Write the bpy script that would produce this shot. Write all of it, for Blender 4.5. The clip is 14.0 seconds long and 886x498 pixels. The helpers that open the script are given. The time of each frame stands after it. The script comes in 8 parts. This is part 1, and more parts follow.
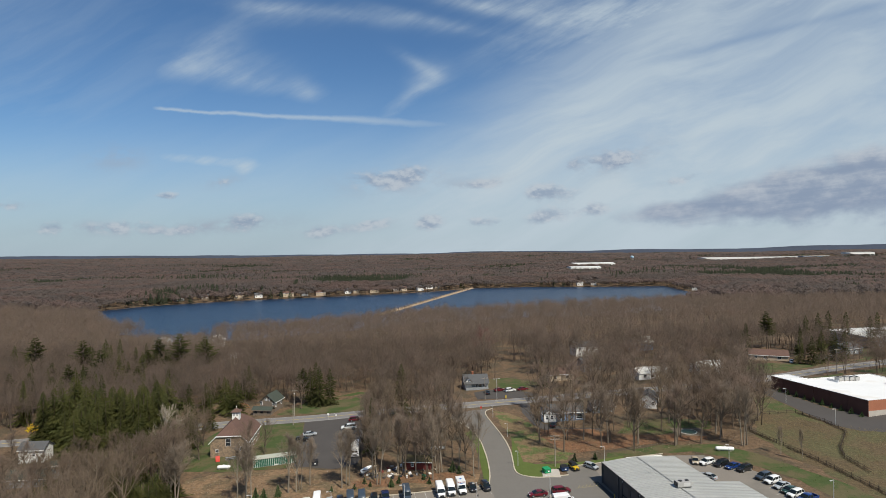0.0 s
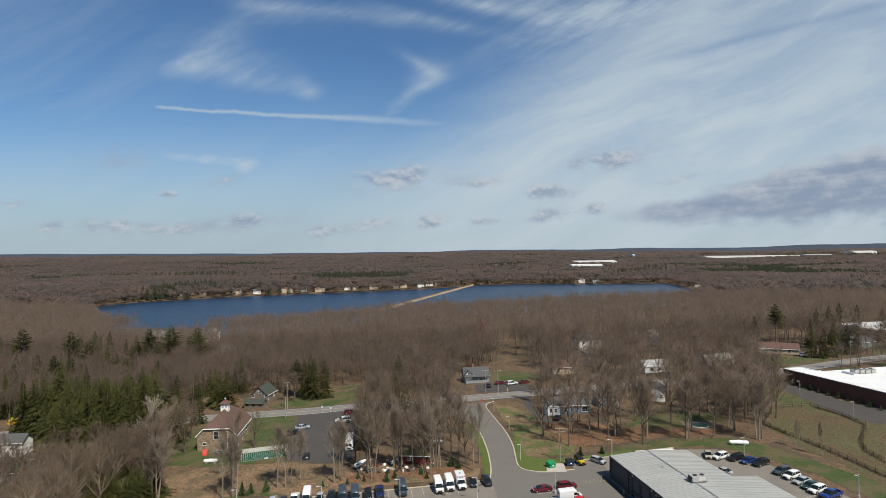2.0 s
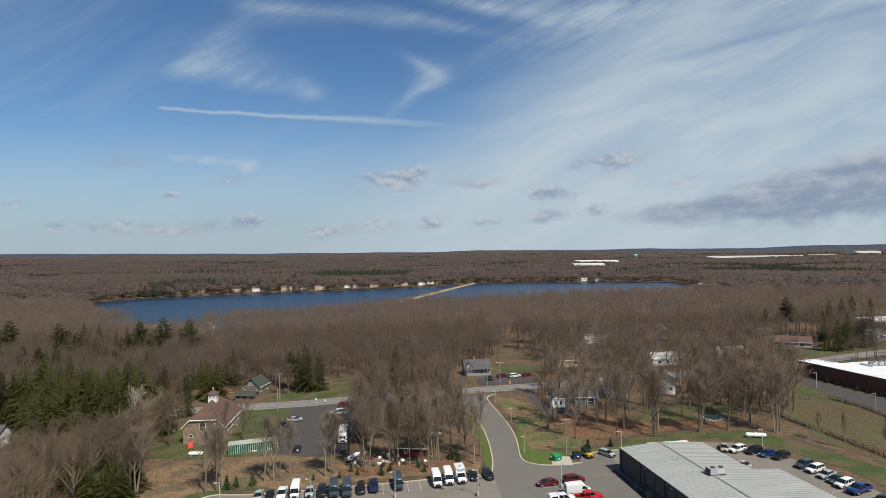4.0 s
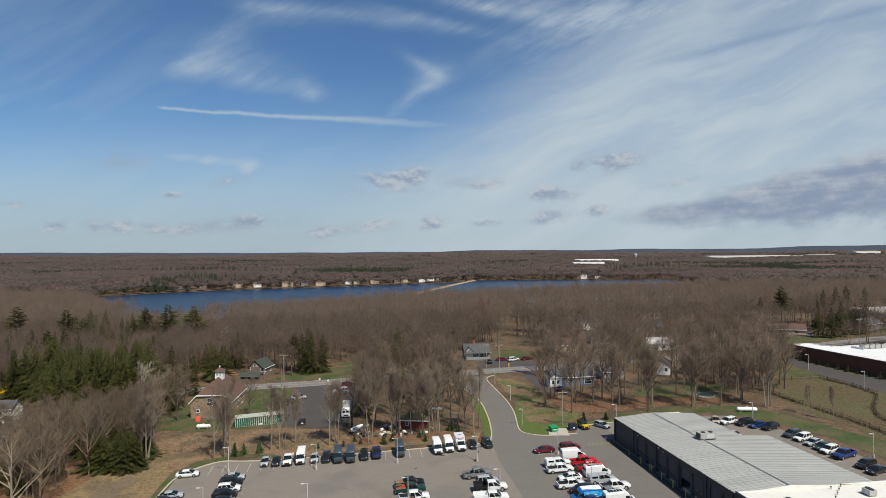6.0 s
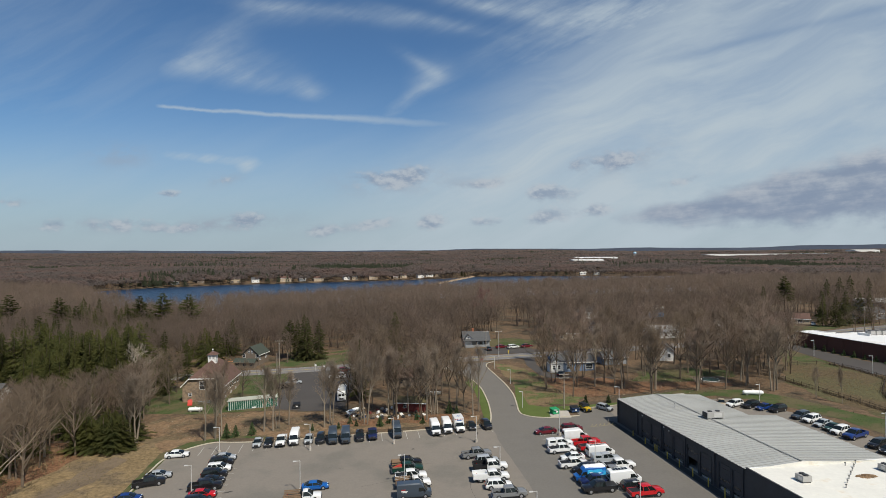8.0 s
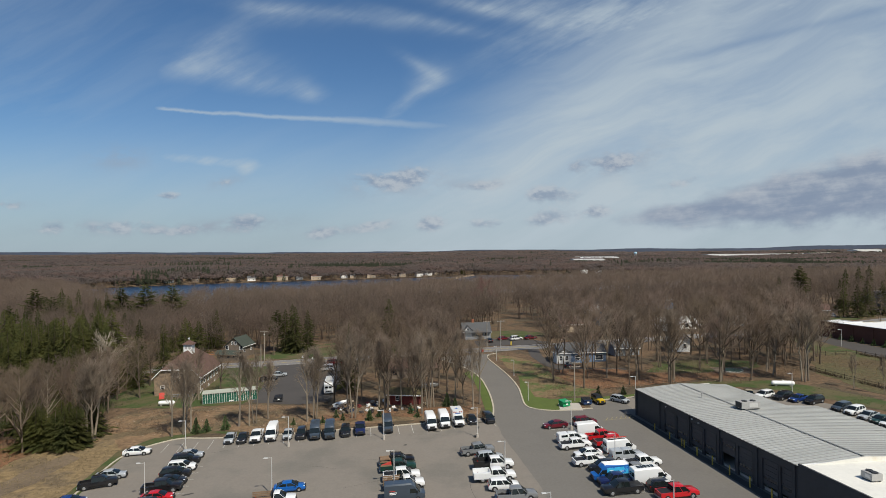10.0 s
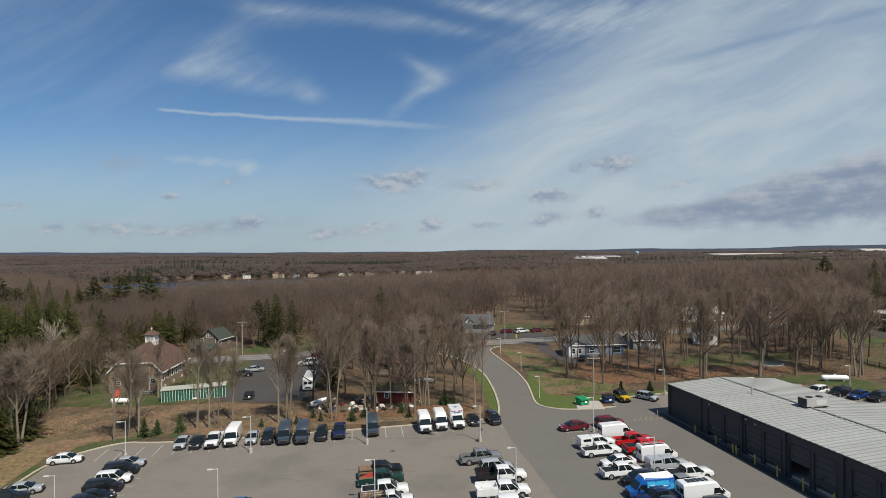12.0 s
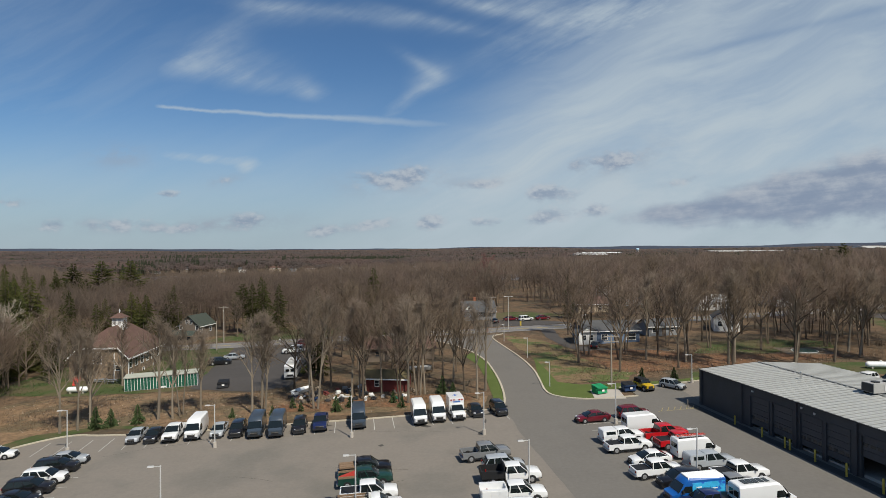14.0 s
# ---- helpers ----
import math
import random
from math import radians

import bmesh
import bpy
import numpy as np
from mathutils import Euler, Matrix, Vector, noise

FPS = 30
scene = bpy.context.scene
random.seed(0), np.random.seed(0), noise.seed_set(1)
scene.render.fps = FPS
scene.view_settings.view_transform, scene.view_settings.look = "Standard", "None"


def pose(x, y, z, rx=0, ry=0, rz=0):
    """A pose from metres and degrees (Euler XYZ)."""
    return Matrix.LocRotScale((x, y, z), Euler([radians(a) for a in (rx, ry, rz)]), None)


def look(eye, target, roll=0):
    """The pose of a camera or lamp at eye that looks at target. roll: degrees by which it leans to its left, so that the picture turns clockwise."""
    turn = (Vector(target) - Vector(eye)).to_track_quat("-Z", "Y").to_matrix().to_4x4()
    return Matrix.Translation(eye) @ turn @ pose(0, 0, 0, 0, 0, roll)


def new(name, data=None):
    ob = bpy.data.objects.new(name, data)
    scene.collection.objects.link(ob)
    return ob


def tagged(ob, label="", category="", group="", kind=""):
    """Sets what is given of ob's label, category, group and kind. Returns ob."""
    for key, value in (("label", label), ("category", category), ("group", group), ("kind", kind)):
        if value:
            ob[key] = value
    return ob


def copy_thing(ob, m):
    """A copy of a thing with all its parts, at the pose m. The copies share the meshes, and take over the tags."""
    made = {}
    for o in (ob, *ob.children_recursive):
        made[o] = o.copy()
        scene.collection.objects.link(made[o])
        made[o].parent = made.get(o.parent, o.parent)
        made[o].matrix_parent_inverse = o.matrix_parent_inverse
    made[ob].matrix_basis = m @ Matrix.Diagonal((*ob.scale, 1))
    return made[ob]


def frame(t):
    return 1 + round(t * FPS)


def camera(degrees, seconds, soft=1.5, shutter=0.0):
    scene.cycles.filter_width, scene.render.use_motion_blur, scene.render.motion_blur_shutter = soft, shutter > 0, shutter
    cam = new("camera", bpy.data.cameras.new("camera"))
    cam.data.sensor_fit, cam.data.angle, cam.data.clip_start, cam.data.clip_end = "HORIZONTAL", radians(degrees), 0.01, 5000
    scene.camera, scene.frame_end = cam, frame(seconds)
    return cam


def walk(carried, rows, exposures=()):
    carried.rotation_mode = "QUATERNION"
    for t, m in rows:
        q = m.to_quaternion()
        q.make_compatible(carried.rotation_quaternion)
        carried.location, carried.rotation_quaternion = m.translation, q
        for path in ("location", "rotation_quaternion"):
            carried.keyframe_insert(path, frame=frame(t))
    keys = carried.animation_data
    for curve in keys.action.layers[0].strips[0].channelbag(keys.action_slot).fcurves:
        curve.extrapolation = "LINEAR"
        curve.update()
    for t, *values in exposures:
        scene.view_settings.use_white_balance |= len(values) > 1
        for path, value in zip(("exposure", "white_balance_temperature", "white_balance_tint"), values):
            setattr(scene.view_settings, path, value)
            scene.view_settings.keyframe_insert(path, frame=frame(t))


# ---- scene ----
cam = camera(73.0, 14.0, soft=0.85)
PATH = [
    (0, (0.265, 2.813, 63.314), (0.26, 4.813, 63.32), -0.7),
    (0.5, (0.341, 3.388, 62.212), (0.336, 5.388, 62.215), -0.6),
    (1, (0.492, 5.03, 60.996), (0.487, 7.03, 60.997), -0.6),
    (1.5, (0.598, 8.117, 59.791), (0.592, 10.117, 59.793), -0.6),
    (2, (0.675, 12.038, 58.648), (0.668, 14.038, 58.651), -0.6),
    (2.5, (0.89, 15.353, 57.517), (0.881, 17.353, 57.519), -0.6),
    (3.35, (1.09, 19.55, 55.20), (1.079, 21.55, 55.205), -0.57),
    (4.2, (1.25, 21.60, 52.55), (1.238, 23.60, 52.557), -0.53),
    (5, (1.289, 20.031, 49.969), (1.276, 22.031, 49.979), -0.5),
    (5.5, (1.247, 18.083, 48.792), (1.234, 20.083, 48.8), -0.4),
    (6, (1.075, 16.582, 47.353), (1.062, 18.582, 47.361), -0.4),
    (6.5, (1.049, 16.432, 45.986), (1.036, 18.432, 45.993), -0.4),
    (7, (1.118, 17.334, 44.626), (1.105, 19.334, 44.635), -0.4),
    (7.5, (1.172, 18.871, 43.225), (1.159, 20.871, 43.233), -0.3),
    (8, (1.155, 20.847, 41.936), (1.145, 22.847, 41.941), -0.3),
    (8.85, (1.36, 25.30, 39.40), (1.350, 27.30, 39.407), -0.33),
    (9.7, (1.62, 33.05, 36.75), (1.611, 35.05, 36.760), -0.37),
    (10.5, (1.864, 40.787, 34.252), (1.855, 42.787, 34.264), -0.4),
    (11, (2.053, 45.573, 32.951), (2.043, 47.573, 32.963), -0.4),
    (11.5, (2.21, 50.663, 31.539), (2.199, 52.663, 31.551), -0.4),
    (12, (2.329, 55.995, 30.124), (2.319, 57.995, 30.138), -0.4),
    (12.5, (2.458, 61.278, 28.773), (2.45, 63.278, 28.787), -0.4),
    (13, (2.464, 65.67, 27.519), (2.457, 67.67, 27.532), -0.3),
    (13.5, (2.483, 68.516, 26.273), (2.477, 70.516, 26.283), -0.3),
    (14, (2.444, 69.829, 25.191), (2.436, 71.829, 25.197), -0.3),
]
walk(cam, [(t, look(eye, target, roll)) for t, eye, target, roll in PATH], [(0.0, 0.0), (2.5, 0.0), (5.0, -0.02), (6.5, -0.05), (8.0, -0.12), (14.0, -0.13)])

# ---- world and sun ----
SUN_EL, SUN_AZ = 52.0, 145.0   # degrees; azimuth clockwise from +y


def node_kit(tree):
    """Short calls that add nodes to a tree and wire them."""
    nodes, links = tree.nodes, tree.links

    def put(socket, value):
        if isinstance(value, bpy.types.NodeSocket):
            links.new(value, socket)
        elif value is not None:
            socket.default_value = value

    def m(op, a, b=None, c=None, clamp=False):
        n = nodes.new("ShaderNodeMath")
        n.operation, n.use_clamp = op, clamp
        for i, value in enumerate((a, b, c)):
            put(n.inputs[i], value)
        return n.outputs[0]

    def noise_tex(vec, scale, detail=4.0, rough=0.55, distortion=0.0):
        n = nodes.new("ShaderNodeTexNoise")
        put(n.inputs["Vector"], vec)
        n.inputs["Scale"].default_value, n.inputs["Detail"].default_value = scale, detail
        n.inputs["Roughness"].default_value, n.inputs["Distortion"].default_value = rough, distortion
        return n.outputs["Fac"]

    def ramp(fac, lo, hi, a=0.0, b=1.0):
        n = nodes.new("ShaderNodeMapRange")
        n.interpolation_type = "SMOOTHSTEP"
        for key, value in zip(("Value", "From Min", "From Max", "To Min", "To Max"), (fac, lo, hi, a, b)):
            put(n.inputs[key], value)
        return n.outputs["Result"]

    def mix(fac, a, b, blend="MIX"):
        n = nodes.new("ShaderNodeMix")
        n.data_type, n.blend_type = "RGBA", blend
        put(n.inputs[0], fac)
        put(n.inputs[6], a if isinstance(a, bpy.types.NodeSocket) else (*a[:3], 1.0))
        put(n.inputs[7], b if isinstance(b, bpy.types.NodeSocket) else (*b[:3], 1.0))
        return n.outputs[2]

    def xyz(a, b, c):
        n = nodes.new("ShaderNodeCombineXYZ")
        for i, value in enumerate((a, b, c)):
            put(n.inputs[i], value)
        return n.outputs[0]

    return put, m, noise_tex, ramp, mix, xyz


def build_world():
    """Sky Texture with cirrus, a contrail, small cumulus and one dark bank of cloud."""
    world = bpy.data.worlds.new("sky")
    scene.world = world
    world.use_nodes = True
    tree = world.node_tree
    tree.nodes.clear()
    put, m, noise_tex, ramp, mix, xyz = node_kit(tree)
    sky = tree.nodes.new("ShaderNodeTexSky")
    sky.sky_type, sky.sun_disc = "NISHITA", False
    sky.sun_elevation, sky.sun_rotation = radians(SUN_EL), radians(SUN_AZ)
    sky.altitude, sky.air_density, sky.dust_density, sky.ozone_density = 500.0, 1.0, 0.7, 2.2
    coord = tree.nodes.new("ShaderNodeTexCoord").outputs["Generated"]
    sep = tree.nodes.new("ShaderNodeSeparateXYZ")
    put(sep.inputs[0], coord)
    x, y, z = sep.outputs
    depth = m("MAXIMUM", m("ABSOLUTE", y), 0.08)
    u, v = m("DIVIDE", x, depth), m("DIVIDE", z, depth)
    uv = xyz(u, v, m("MULTIPLY", y, 0.2))

    def blob(u0, v0, su, sv, turn, strength):
        """A soft streak of cloud about (u0, v0)."""
        c, s = math.cos(radians(turn)), math.sin(radians(turn))
        du, dv = m("SUBTRACT", u, u0), m("SUBTRACT", v, v0)
        a = m("DIVIDE", m("ADD", m("MULTIPLY", du, c), m("MULTIPLY", dv, s)), su)
        b = m("DIVIDE", m("SUBTRACT", m("MULTIPLY", dv, c), m("MULTIPLY", du, s)), sv)
        r = m("ADD", m("MULTIPLY", a, a), m("MULTIPLY", b, b))
        return m("MULTIPLY", m("EXPONENT", m("MULTIPLY", r, -1.0)), strength)

    def total(values):
        out = values[0]
        for value in values[1:]:
            out = m("ADD", out, value)
        return out

    # thin streaked veil, thick towards +x
    wob = noise_tex(uv, 2.2, 3.0)
    warped = xyz(m("ADD", m("MULTIPLY", u, 1.0), m("MULTIPLY", wob, 0.5)),
                 m("ADD", m("MULTIPLY", m("SUBTRACT", v, m("MULTIPLY", u, 0.36)), 4.6), m("MULTIPLY", wob, 0.9)), 0.0)
    veil_grain = noise_tex(warped, 2.6, 8.0, 0.6)
    veil_place = ramp(m("SUBTRACT", u, m("MULTIPLY", v, 1.15)), -0.33, -0.01)
    low_haze = ramp(v, 0.34, 0.0)
    veil = m("MULTIPLY", m("ADD", m("MULTIPLY", veil_place, 0.90), m("MULTIPLY", low_haze, 0.40)),
             m("MULTIPLY", ramp(veil_grain, 0.30, 0.70, 0.66, 1.14), ramp(v, 0.0, 0.12, 0.72, 1.0)))
    veil_left = m("MULTIPLY", m("MULTIPLY", ramp(u, -0.20, -0.70), ramp(veil_grain, 0.3, 0.70)), 0.22)
    fine = noise_tex(xyz(m("ADD", u, m("MULTIPLY", wob, 0.3)), m("MULTIPLY", v, 2.2), 0.3), 9.0, 7.0, 0.60)
    streaks = noise_tex(xyz(m("MULTIPLY", m("ADD", u, m("MULTIPLY", v, 0.5)), 1.0), m("MULTIPLY", m("SUBTRACT", v, m("MULTIPLY", u, 0.5)), 6.0), m("MULTIPLY", wob, 0.6)), 5.0, 7.0, 0.62)
    wisps = total([
        blob(-0.395, 0.345, 0.085, 0.022, 32, 0.34), blob(-0.335, 0.290, 0.130, 0.016, -11, 0.38), blob(-0.365, 0.312, 0.075, 0.026, 2, 0.16), blob(-0.278, 0.408, 0.050, 0.010, -5, 0.34),
        blob(-0.020, 0.288, 0.030, 0.024, 30, 0.42), blob(-0.060, 0.254, 0.055, 0.011, 38, 0.42), blob(-0.040, 0.312, 0.038, 0.010, -30, 0.34), blob(-0.395, 0.156, 0.085, 0.010, -6, 0.85), blob(-0.330, 0.146, 0.020, 0.014, 40, 0.80),
        blob(0.075, 0.405, 0.080, 0.010, -14, 0.40), blob(0.130, 0.395, 0.120, 0.016, -10, 0.42), blob(0.440, 0.385, 0.300, 0.050, 15, 0.85), blob(0.280, 0.400, 0.140, 0.040, 8, 0.60),
        blob(0.300, 0.270, 0.200, 0.040, 22, 0.40), blob(0.620, 0.260, 0.300, 0.030, 10, 0.45), blob(-0.16, 0.398, 0.22, 0.014, -8, 0.30), blob(-0.70, 0.37, 0.10, 0.05, 20, 0.18),
        blob(-0.27, 0.398, 0.06, 0.018, -6, 0.30), blob(-0.02, 0.385, 0.10, 0.010, -14, 0.26), blob(0.16, 0.410, 0.10, 0.022, -10, 0.45), blob(-0.36, 0.318, 0.10, 0.034, -12, 0.26), blob(-0.232, 0.274, 0.034, 0.018, -38, 0.32),
        blob(0.10, 0.345, 0.07, 0.012, 24, 0.26), blob(0.02, 0.190, 0.12, 0.012, -8, 0.20)])
    wisps = m("MULTIPLY", m("MULTIPLY", wisps, ramp(streaks, 0.30, 0.70, 0.40, 1.12)), ramp(fine, 0.30, 0.70, 0.65, 1.1))
    # contrail
    line = m("SUBTRACT", v, m("ADD", m("ADD", 0.2085, m("MULTIPLY", u, -0.0740)), m("MULTIPLY", m("SUBTRACT", fine, 0.5), 0.018)))
    width = ramp(u, -0.50, 0.05, 0.0024, 0.0068)
    trail = m("EXPONENT", m("MULTIPLY", m("POWER", m("DIVIDE", m("ABSOLUTE", line), width), 2.0), -1.0))
    trail = m("MULTIPLY", trail, m("MULTIPLY", ramp(u, -0.492, -0.468), ramp(u, 0.20, -0.25, 0.0, 0.70)))
    thin = m("MAXIMUM", m("MAXIMUM", veil, veil_left), m("MAXIMUM", wisps, trail))
    gap = blob(0.555, 0.360, 0.230, 0.007, 13.5, 0.24)
    thin = m("MULTIPLY", thin, m("SUBTRACT", 0.84, gap), clamp=True)
    # small cumulus in a low band, and the dark bank
    puff_uv = xyz(m("MULTIPLY", u, 1.0), m("MULTIPLY", v, 1.7), 0.7)
    puff = noise_tex(puff_uv, 26.0, 7.0, 0.62)
    places = total([
        blob(-0.025, 0.048, 0.028, 0.012, 10, 1.1), blob(0.174, 0.095, 0.046, 0.016, -2, 1.1), blob(0.168, 0.055, 0.032, 0.013, 10, 1.1), blob(-0.060, 0.124, 0.055, 0.018, 6, 1.0), blob(-0.12, 0.120, 0.05, 0.014, 0, 0.7),
        blob(0.062, 0.111, 0.040, 0.009, 8, 0.85), blob(0.285, 0.150, 0.050, 0.016, 14, 1.1), blob(0.215, 0.142, 0.014, 0.010, 40, 0.8), blob(-0.334, 0.053, 0.028, 0.016, 4, 1.0), blob(-0.445, 0.040, 0.045, 0.008, 2, 0.8), blob(-0.462, 0.098, 0.020, 0.006, 2, 0.9),
        blob(-0.205, 0.035, 0.035, 0.011, 4, 0.9), blob(-0.120, 0.047, 0.036, 0.010, 10, 0.9), blob(0.062, 0.047, 0.030, 0.010, 0, 0.8), blob(-0.540, 0.047, 0.060, 0.012, 2, 0.85), blob(-0.655, 0.045, 0.030, 0.011, 2, 0.8),
        blob(0.250, 0.066, 0.040, 0.012, 12, 0.9), blob(-0.735, 0.084, 0.024, 0.008, -8, 0.8), blob(-0.37, 0.12, 0.014, 0.007, 0, 0.7), blob(0.40, 0.115, 0.05, 0.008, 12, 0.7)])
    # lilac-grey streaks of thin cloud low over the lake
    dim = total([blob(-0.47, 0.042, 0.16, 0.010, 1, 0.55), blob(-0.36, 0.048, 0.11, 0.014, 4, 0.45), blob(-0.545, 0.160, 0.045, 0.020, 0, 0.55), blob(-0.62, 0.05, 0.06, 0.010, 3, 0.4), blob(-0.09, 0.118, 0.09, 0.022, 6, 0.5),
                 blob(-0.15, 0.040, 0.10, 0.010, 6, 0.4), blob(0.29, 0.150, 0.075, 0.022, 14, 0.6), blob(-0.74, 0.086, 0.05, 0.006, -3, 0.6), blob(0.03, 0.112, 0.08, 0.010, 6, 0.35), blob(-0.37, 0.120, 0.03, 0.010, 10, 0.45)])
    dim = m("MULTIPLY", dim, ramp(puff, 0.32, 0.66))
    bank = total([blob(0.560, 0.086, 0.19, 0.030, 8, 1.2), blob(0.690, 0.118, 0.18, 0.044, 14, 1.2), blob(0.400, 0.066, 0.085, 0.014, 6, 0.9),
                  blob(0.80, 0.09, 0.2, 0.05, 6, 1.0)])
    big_uv = xyz(m("MULTIPLY", u, 1.0), m("MULTIPLY", m("SUBTRACT", v, m("MULTIPLY", u, 0.06)), 1.7), 0.2)
    billow = noise_tex(big_uv, 12.0, 9.0, 0.58)
    small = ramp(m("ADD", m("MULTIPLY", places, 0.95), m("MULTIPLY", m("SUBTRACT", puff, 0.5), 2.0)), 0.20, 0.95)
    small = m("MULTIPLY", m("MULTIPLY", small, ramp(places, 0.06, 0.35)), 0.70)
    heavy = ramp(m("ADD", m("MULTIPLY", bank, 0.85), m("MULTIPLY", m("SUBTRACT", billow, 0.5), 2.2)), 0.06, 1.10)
    heavy = m("MULTIPLY", m("MULTIPLY", heavy, ramp(bank, 0.05, 0.5)), 0.93)
    thick = m("MAXIMUM", small, heavy)
    puff_up = noise_tex(xyz(u, m("MULTIPLY", m("ADD", v, 0.008), 1.7), 0.7), 26.0, 7.0, 0.62)
    lit_small = ramp(m("ADD", m("SUBTRACT", puff, puff_up), m("MULTIPLY", m("SUBTRACT", wob, 0.5), 0.25)), -0.15, 0.13)
    raised = xyz(u, m("MULTIPLY", m("SUBTRACT", m("ADD", v, 0.016), m("MULTIPLY", u, 0.06)), 1.7), 0.2)
    billow_up = noise_tex(raised, 12.0, 9.0, 0.58)
    layers = noise_tex(xyz(m("MULTIPLY", u, 3.0), m("MULTIPLY", m("SUBTRACT", v, m("MULTIPLY", u, 0.10)), 26.0), 1.3), 2.2, 6.0, 0.6, 0.4)
    lit_bank = ramp(m("ADD", m("SUBTRACT", billow, billow_up), m("ADD", m("MULTIPLY", m("SUBTRACT", v, m("ADD", 0.045, m("MULTIPLY", u, 0.10))), 3.0), m("MULTIPLY", m("SUBTRACT", layers, 0.5), 0.75))), -0.20, 0.42)
    lit = mix(ramp(bank, 0.1, 0.4), xyz(lit_small, lit_small, lit_small), xyz(lit_bank, lit_bank, lit_bank))
    sky_light = mix(1.0, sky.outputs[0], (0.60, 0.84, 1.02), "MULTIPLY")
    sky_light = mix(ramp(v, 0.24, -0.02, 0.0, 0.85), sky_light, (3.85, 4.80, 5.55))
    thin_col = (5.25, 6.18, 6.85)
    thick_col = mix(lit, (2.55, 3.22, 4.42), (5.30, 5.75, 6.30))
    colour = mix(thin, sky_light, thin_col)
    colour = mix(m("MULTIPLY", dim, 0.85), colour, (3.45, 3.95, 4.80))
    colour = mix(thick, colour, thick_col)
    back = tree.nodes.new("ShaderNodeBackground")
    put(back.inputs["Color"], colour)
    back.inputs["Strength"].default_value = 0.095
    put(tree.nodes.new("ShaderNodeOutputWorld").inputs[0], back.outputs[0])


build_world()
sun_light = bpy.data.lights.new("sun", "SUN")
sun_light.energy, sun_light.angle, sun_light.color = 5.1, radians(0.53), (1.0, 0.94, 0.815)
sun = new("sun", sun_light)
sun_way = Vector((math.sin(radians(SUN_AZ)) * math.cos(radians(SUN_EL)), math.cos(radians(SUN_AZ)) * math.cos(radians(SUN_EL)), math.sin(radians(SUN_EL))))
sun.matrix_world = look((60, -40, 200), Vector((60, -40, 200)) - sun_way)
scene.view_settings.exposure = 0.0

# ---- materials ----
def surface(name, base, rough=0.85, metal=0.0, vary=0.25, coarse=0.35, fine=6.0, second=None, mix_at=(0.45, 0.6), bump=0.0,
            per_object=0.0, per_island=0.0, use_colour=False, world=True, spec=0.3, coat=0.0, grain=0.12, thin=0.0, facet=0.45):
    """A procedural surface: base colour varied at a coarse and a fine scale, an optional second colour in patches, relief."""
    mat = bpy.data.materials.new(name)
    mat.use_nodes = True
    tree = mat.node_tree
    put, m, noise_tex, ramp, mix, xyz = node_kit(tree)
    bsdf = tree.nodes["Principled BSDF"]
    geo = tree.nodes.new("ShaderNodeNewGeometry")
    vec = geo.outputs["Position"] if world else tree.nodes.new("ShaderNodeTexCoord").outputs["Object"]
    col = None
    info = tree.nodes.new("ShaderNodeObjectInfo")
    if use_colour:
        col = info.outputs["Color"]
    else:
        rgb = tree.nodes.new("ShaderNodeRGB")
        rgb.outputs[0].default_value = (*base, 1.0)
        col = rgb.outputs[0]
    n1 = noise_tex(vec, coarse, 5.0, 0.6)
    if second:
        col = mix(ramp(n1, mix_at[0], mix_at[1]), col, second)
    n2 = noise_tex(vec, fine, 4.0, 0.6)
    value = m("ADD", m("MULTIPLY", m("SUBTRACT", n1, 0.5), vary * 2.0), m("MULTIPLY", m("SUBTRACT", n2, 0.5), grain * 2.0))
    if per_object:
        value = m("ADD", value, m("MULTIPLY", m("SUBTRACT", info.outputs["Random"], 0.5), per_object * 2.0))
    if per_island:
        value = m("ADD", value, m("MULTIPLY", m("SUBTRACT", geo.outputs["Random Per Island"], 0.5), per_island * 2.0))
    value = m("MAXIMUM", m("ADD", value, 1.0), 0.15)
    col = mix(1.0, col, xyz(value, value, value), "MULTIPLY")
    put(bsdf.inputs["Base Color"], col)
    bsdf.inputs["Roughness"].default_value, bsdf.inputs["Metallic"].default_value = rough, metal
    bsdf.inputs["Specular IOR Level"].default_value = spec
    bsdf.inputs["Coat Weight"].default_value = coat
    if bump:
        b = tree.nodes.new("ShaderNodeBump")
        b.inputs["Distance"].default_value = bump
        put(b.inputs["Height"], n2)
        put(bsdf.inputs["Normal"], b.outputs[0])
    if thin:
        # round twigs and needles: even shading over the small facets, some light passing through
        up = tree.nodes.new("ShaderNodeVectorMath")
        up.operation = "MULTIPLY_ADD"
        put(up.inputs[0], geo.outputs["Normal"])
        up.inputs[1].default_value, up.inputs[2].default_value = (facet, facet, facet), (0.0, -0.25, 0.75)
        unit = tree.nodes.new("ShaderNodeVectorMath")
        unit.operation = "NORMALIZE"
        put(unit.inputs[0], up.outputs[0])
        put(bsdf.inputs["Normal"], unit.outputs[0])
        through_light = tree.nodes.new("ShaderNodeBsdfTranslucent")
        put(through_light.inputs["Color"], col)
        blend = tree.nodes.new("ShaderNodeMixShader")
        blend.inputs[0].default_value = thin
        put(blend.inputs[1], bsdf.outputs[0])
        put(blend.inputs[2], through_light.outputs[0])
        put(tree.nodes["Material Output"].inputs["Surface"], blend.outputs[0])
    return mat


